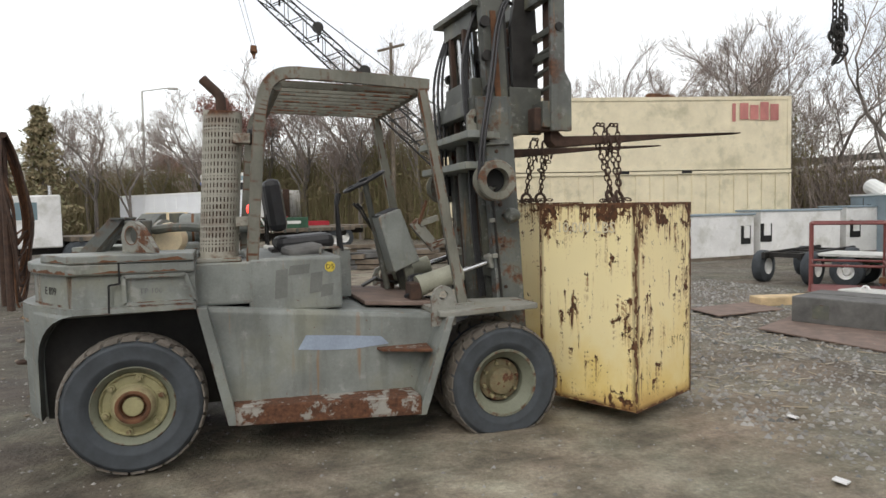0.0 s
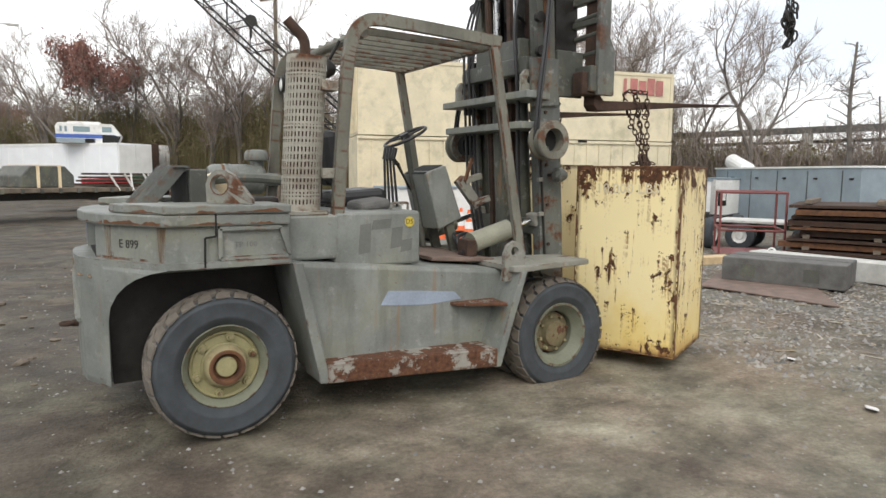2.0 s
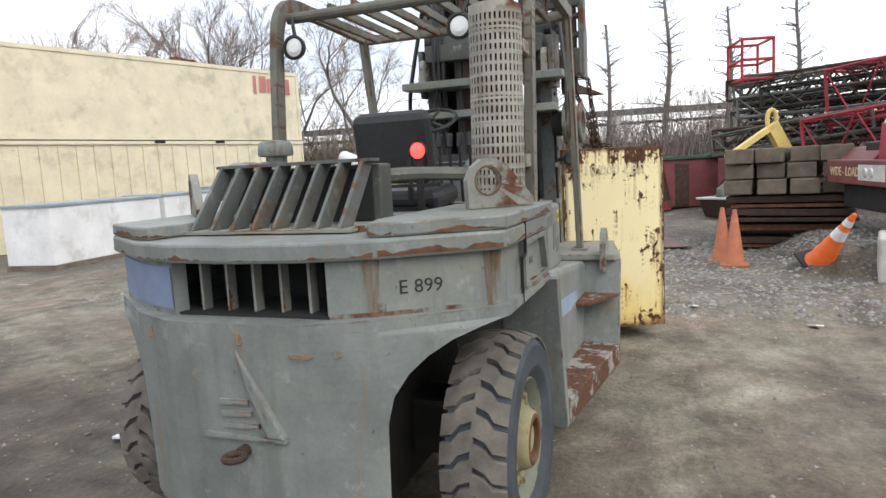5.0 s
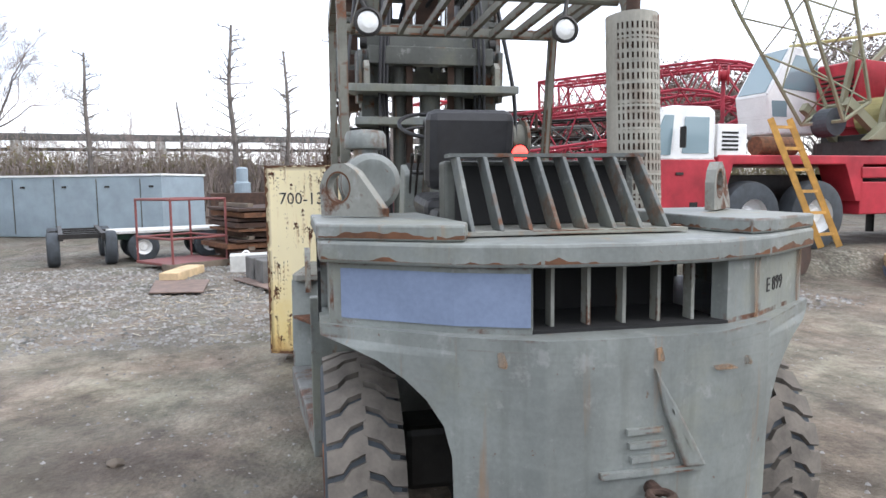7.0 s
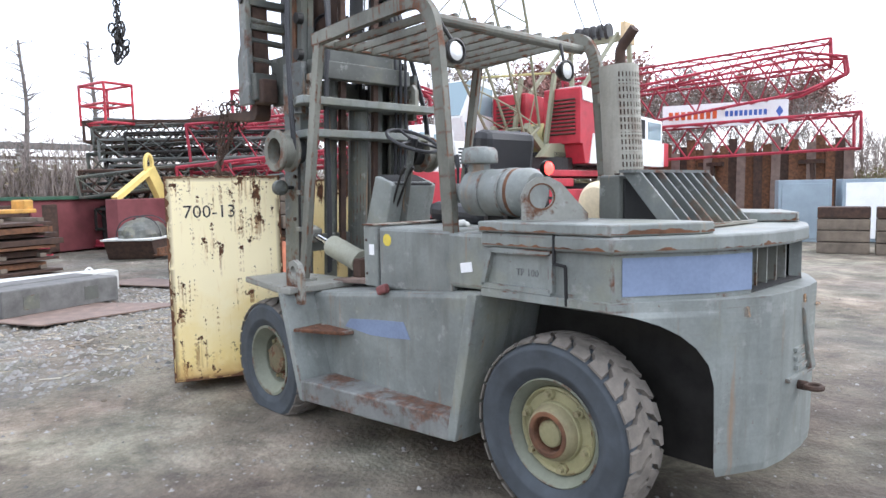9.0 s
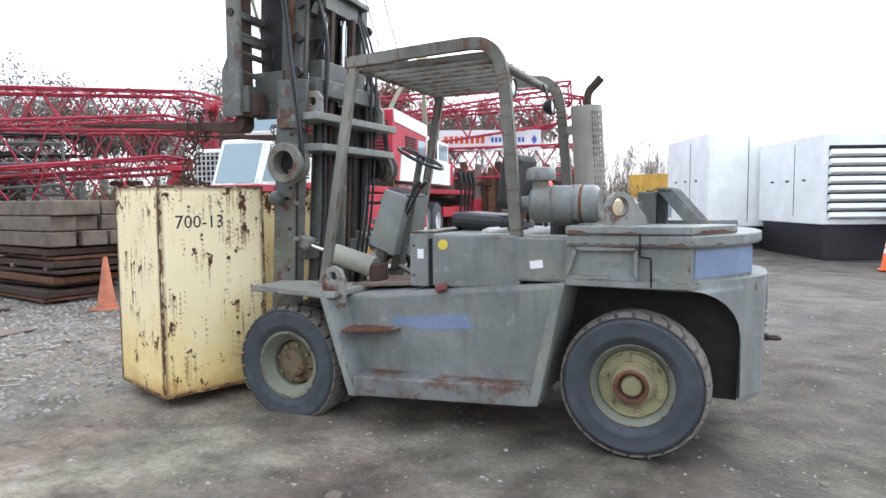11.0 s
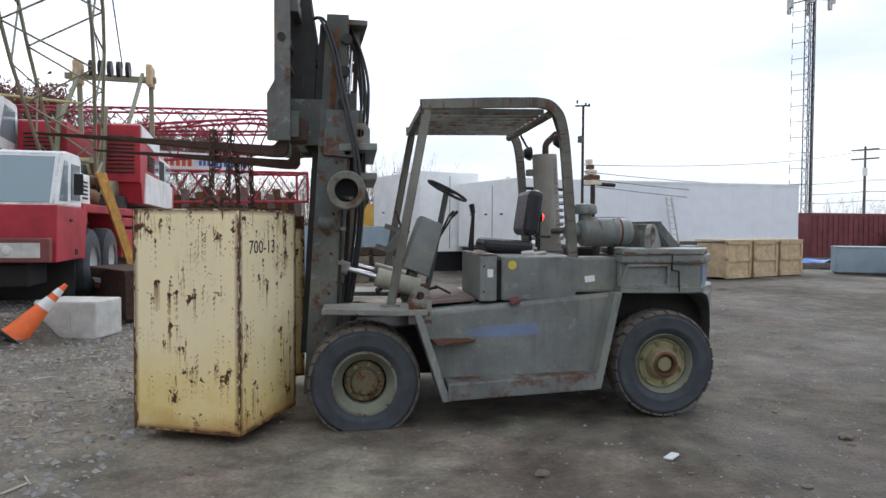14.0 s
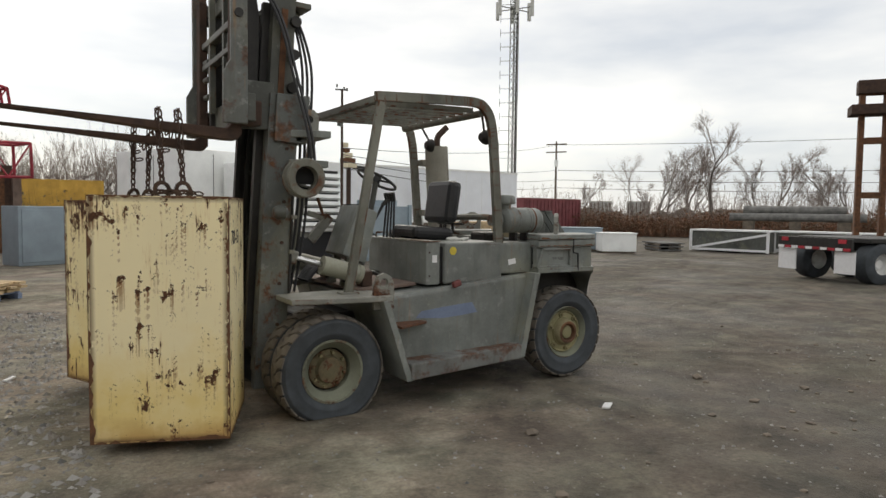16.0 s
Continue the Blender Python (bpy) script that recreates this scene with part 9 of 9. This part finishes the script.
# bare trees along the west road
for x, y, h in ((-41, -33, 9), (-44, -29.5, 11), (-43, -31.2, 8.5), (-46, -25.5, 8.5), (-48, -22, 8.0), (-50, -18.5, 9.5), (-52, -15, 8), (-56, -9, 8), (-47, -37, 7), (-54, -3, 9)):
    plant(proto[rnd.choice((0, 2, 2))], x, y, h, rnd.uniform(0, 6))
for k in range(18):
    q = k / 17
    plant(proto[rnd.choice((2, 2, 3))], -47 - 14 * q + rnd.uniform(-4, 3), -46 + 50 * q + rnd.uniform(-2, 2), rnd.uniform(5.5, 8.5), rnd.uniform(0, 6))
for ob in originals:
    ob.location = Vector((-30 + 6 * originals.index(ob), 69, GZ))


def thicket(name, label, line, width, height, count, mat, seed):
    """Brush along a line: leafy clumps over thin stems, uncountable."""
    rnd = random.Random(seed)
    bm = nb()
    line = [Vector((*p, 0)) for p in line]
    seg = [(b - a).length for a, b in zip(line, line[1:])]
    for _ in range(count):
        s = rnd.uniform(0, sum(seg))
        i = 0
        while s > seg[i]:
            s -= seg[i]
            i += 1
        p = line[i].lerp(line[i + 1], s / seg[i])
        p = p + Vector((rnd.gauss(0, width / 2), rnd.gauss(0, width / 2), 0))
        hmax = height * (0.62 + 0.5 * noise.noise(Vector((p.x * 0.14, p.y * 0.14, seed))) + 0.25 * rnd.random())
        c = p + Vector((0, 0, max(0.15, hmax * rnd.random() ** 0.7)))
        leaf_quads(bm, [c], 4, 0.3, 0.085, rnd)
        for _k in range(2):
            q = p + Vector((rnd.uniform(-0.5, 0.5), rnd.uniform(-0.5, 0.5), hmax * rnd.uniform(0.8, 1.35)))
            w = Vector((rnd.uniform(-1, 1), rnd.uniform(-1, 1), 0)).normalized() * 0.012
            bm.faces.new([bm.verts.new(v) for v in (p + w, p - w, q)])
    return tagged(part(name, bm, mat), label, "brush", kind="stuff")


thicket("brush", "tangled olive-brown brush under bare trees", [(-34, 56), (-10, 57), (6, 46), (16, 31), (27, 20)], 2.6, 6.4, 38000, "brush", 41)
thicket("brush", "grey-brown scrub along the raised roadway", [(27, 20), (29, 12), (31, 3), (33, -8), (36, -18)], 1.8, 3.4, 17000, "brush", 42)
thicket("brush", "dull red-brown scrub beside the far road", [(-31, -31), (-36, -25), (-37, -16), (-38, -6), (-40, 4)], 1.5, 2.0, 7000, "red_brush", 43)
def saplings(label, line, width, height, count, seed):
    """Close-set bare stems with hair-thin side twigs, uncountable."""
    rnd = random.Random(seed)
    bm = nb()
    line = [Vector((*p, GZ)) for p in line]
    seg = [(b - a).length for a, b in zip(line, line[1:])]
    for _ in range(count):
        s = rnd.uniform(0, sum(seg))
        i = 0
        while s > seg[i]:
            s -= seg[i]
            i += 1
        p = line[i].lerp(line[i + 1], s / seg[i]) + Vector((rnd.gauss(0, width / 2), rnd.gauss(0, width / 2), 0))
        h = height * rnd.uniform(0.55, 1.1) * (0.9 + 0.3 * noise.noise(Vector((p.x * 0.1, p.y * 0.1, seed))))
        top = p + Vector((rnd.gauss(0, 0.24) * h, rnd.gauss(0, 0.24) * h, h))
        a = rnd.uniform(0, 3.1)
        w = Vector((math.cos(a), math.sin(a), 0)) * 0.035
        bm.faces.new([bm.verts.new(v) for v in (p + w, p - w, top)])
        for _k in range(9):
            q = rnd.uniform(0.3, 0.95)
            o = p.lerp(top, q)
            e = o + Vector((rnd.gauss(0, 0.5), rnd.gauss(0, 0.5), rnd.uniform(0.3, 1.1))) * (1.3 - q)
            w2 = Vector((rnd.uniform(-1, 1), rnd.uniform(-1, 1), 0)).normalized() * 0.013
            bm.faces.new([bm.verts.new(v) for v in (o + w2, o - w2, e)])
    return tagged(part("saplings", bm, "twig"), label, "saplings", kind="stuff")


saplings("dense grey-brown bare saplings at the yard's edge", [(-36, 59), (-12, 60), (7, 49), (17, 34), (29, 23)], 3.0, 8.5, 5200, 51)
saplings("thin bare saplings along the raised roadway", [(26, 21), (28, 10), (30, -4), (33, -18)], 2.2, 4.6, 3600, 52)
saplings("bare saplings along the far road", [(-31, -38), (-42, -26), (-48, -10), (-54, 6)], 3.5, 4.0, 1500, 53)
saplings("bare saplings behind stored booms", [(40, -20), (28, -33), (12, -42), (-4, -46)], 3.0, 7.5, 3000, 54)
thicket("brush", "dull scrub behind stored booms", [(36, -18), (26, -30), (12, -38), (-4, -41)], 2.4, 2.8, 7000, "brush", 45)


def bank(line, height, label, mat, seed):
    """A wooded rise behind the brush: one uneven strip that closes the view to the ground."""
    bm = nb()
    pts = []
    for a, b in zip(line, line[1:]):
        n = max(2, int(math.hypot(b[0] - a[0], b[1] - a[1]) / 0.45))
        pts += [(a[0] + (b[0] - a[0]) * k / n, a[1] + (b[1] - a[1]) * k / n) for k in range(n)]
    rows = []
    for x, y in pts:
        h = height * (0.75 + 0.35 * noise.noise(Vector((x * 0.12, y * 0.12, seed))) + 0.22 * noise.noise(Vector((x * 0.9, y * 0.9, seed + 3))))
        r = math.hypot(x, y)
        o = (x / r, y / r)
        rows.append([bm.verts.new((x + o[0] * d + 0.35 * noise.noise(Vector((x, y, q * 5))), y + o[1] * d, GZ - 0.1 + h * q)) for d, q in ((0, 0), (0.5, 0.35), (0.9, 0.65), (1.6, 0.9), (2.6, 1.0), (6, 0.9))])
    for a, b in zip(rows, rows[1:]):
        for k in range(5):
            bm.faces.new([a[k], b[k], b[k + 1], a[k + 1]])
    tagged(part("wooded_bank", bm, mat), label, "bank", kind="structure")


def scrub_material(name, a, b_, c):
    m, t, b = nodes_of(name)
    n1, n2 = noise_node(t, 0.5, 8, 0.7), noise_node(t, 5.0, 8, 0.75)
    col = ramp_node(t, n1.outputs["Fac"], (0.32, a), (0.5, b_), (0.68, c)).outputs[0]
    col = mix_node(t, 0.8, col, ramp_node(t, n2.outputs["Fac"], (0.35, 0.35), (0.68, 1.1)).outputs[0], "MULTIPLY")
    t.links.new(col, b.inputs["Base Color"])
    b.inputs["Roughness"].default_value = 1.0
    bump_to(t, b, n2.outputs["Fac"], 1.0, 0.3)
    return m


M["scrub"] = scrub_material("olive_scrub", (0.1, 0.085, 0.05), (0.17, 0.14, 0.075), (0.21, 0.18, 0.11))
M["far_scrub"] = scrub_material("brown_scrub", (0.11, 0.085, 0.065), (0.17, 0.13, 0.1), (0.2, 0.16, 0.13))
bank([(-70, 58), (-40, 62), (-12, 63), (8, 51), (19, 36), (30, 24.5), (33, 12), (36, 0), (39, -14), (42, -26)], 3.9, "rough wooded bank of olive and brown scrub", "scrub", 3)
bank([(42, -26), (30, -38), (14, -45), (-6, -50), (-28, -52), (-44, -44), (-52, -30), (-58, -10), (-64, 12), (-70, 58)], 2.9, "distant low bank of brown scrub", "far_scrub", 7)

# ---------------------------------------------------------------- loose stones
rnd = random.Random(101)
bm = nb()
def stone(x, y, r):
    vs = [bm.verts.new((x + r * dx * rnd.uniform(0.6, 1.2), y + r * dy * rnd.uniform(0.6, 1.2), GZ + relief(x, y) + r * dz * rnd.uniform(0.4, 0.9))) for dx, dy, dz in ((1, 0, 0), (0, 1, 0), (-1, 0, 0), (0, -1, 0), (0.1, 0.1, 1.0))]
    for a, b in ((0, 1), (1, 2), (2, 3), (3, 0)):
        bm.faces.new([vs[a], vs[b], vs[4]])
for _ in range(26000):
    if rnd.random() < 0.62:
        x, y = rnd.uniform(4.4, 11.5), rnd.uniform(-6, 7)
        r = rnd.choice((0.012, 0.018, 0.026, 0.04))
    else:
        x, y = rnd.uniform(-7, 9), rnd.uniform(-7, 9)
        r = rnd.choice((0.006, 0.008, 0.008, 0.012, 0.012, 0.02))
    stone(x, y, r)
M["stones"] = leaf_material("mixed_gravel", [(0.1, 0.1, 0.095), (0.28, 0.27, 0.26), (0.2, 0.19, 0.17), (0.36, 0.35, 0.33), (0.14, 0.125, 0.11)])
tagged(part("gravel", bm, "stones"), "scattered grey and white gravel stones", "gravel", kind="stuff")
for x, y, s in ((4.95, -1.62, 0.05), (4.2, -2.7, 0.06), (0.43, 1.95, 0.05), (6.4, 0.8, 0.05)):
    ob = part("paper_scrap", box(nb(), (x, y, GZ + 0.02), (s * 2, s * 1.4, 0.015), rot=(8, 12, 30), bevel=0.003), "white")
    tagged(ob, "scrap of white litter on the dirt", "litter", "litter")

# splinters and straw pressed into the gravel ahead of the truck
rnd = random.Random(202)
bm = nb()
for _ in range(700):
    x, y = rnd.gauss(7.2, 1.6), rnd.gauss(0.6, 2.2)
    if x < 4.7:
        continue
    a, ln = rnd.uniform(0, 3.14), rnd.uniform(0.04, 0.22)
    z = GZ + relief(x, y) + 0.008
    bar(bm, (x, y, z), (x + ln * math.cos(a), y + ln * math.sin(a), z + rnd.uniform(-0.002, 0.01)), rnd.uniform(0.006, 0.018), 0.006)
M["splinters"] = leaf_material("bleached_splinters", [(0.42, 0.35, 0.25), (0.3, 0.24, 0.17), (0.5, 0.46, 0.38), (0.2, 0.16, 0.12)])
tagged(part("splinters", bm, "splinters"), "bleached wood splinters and straw on gravel", "litter", kind="stuff")

# dark clods turned up by tyres on the open dirt
rnd = random.Random(52)
bm = nb()
for k in range(130):
    x, y = rnd.gauss(-2.5, 3.2), rnd.gauss(3.6, 2.0)
    if -0.9 < x < 3.2 and abs(y) < 1.5:
        continue
    r = 0.018 + 0.05 * rnd.random() ** 3
    ret = bmesh.ops.create_icosphere(bm, subdivisions=1, radius=r)
    for v in ret["verts"]:
        v.co = Vector((x + v.co.x * rnd.uniform(0.8, 1.7), y + v.co.y * rnd.uniform(0.8, 1.5), GZ + relief(x, y) + 0.25 * r + v.co.z * rnd.uniform(0.3, 0.75)))
tagged(part("clods", bm, "old_wood"), "dark lumps of earth scattered on the dirt", "clods", kind="stuff")
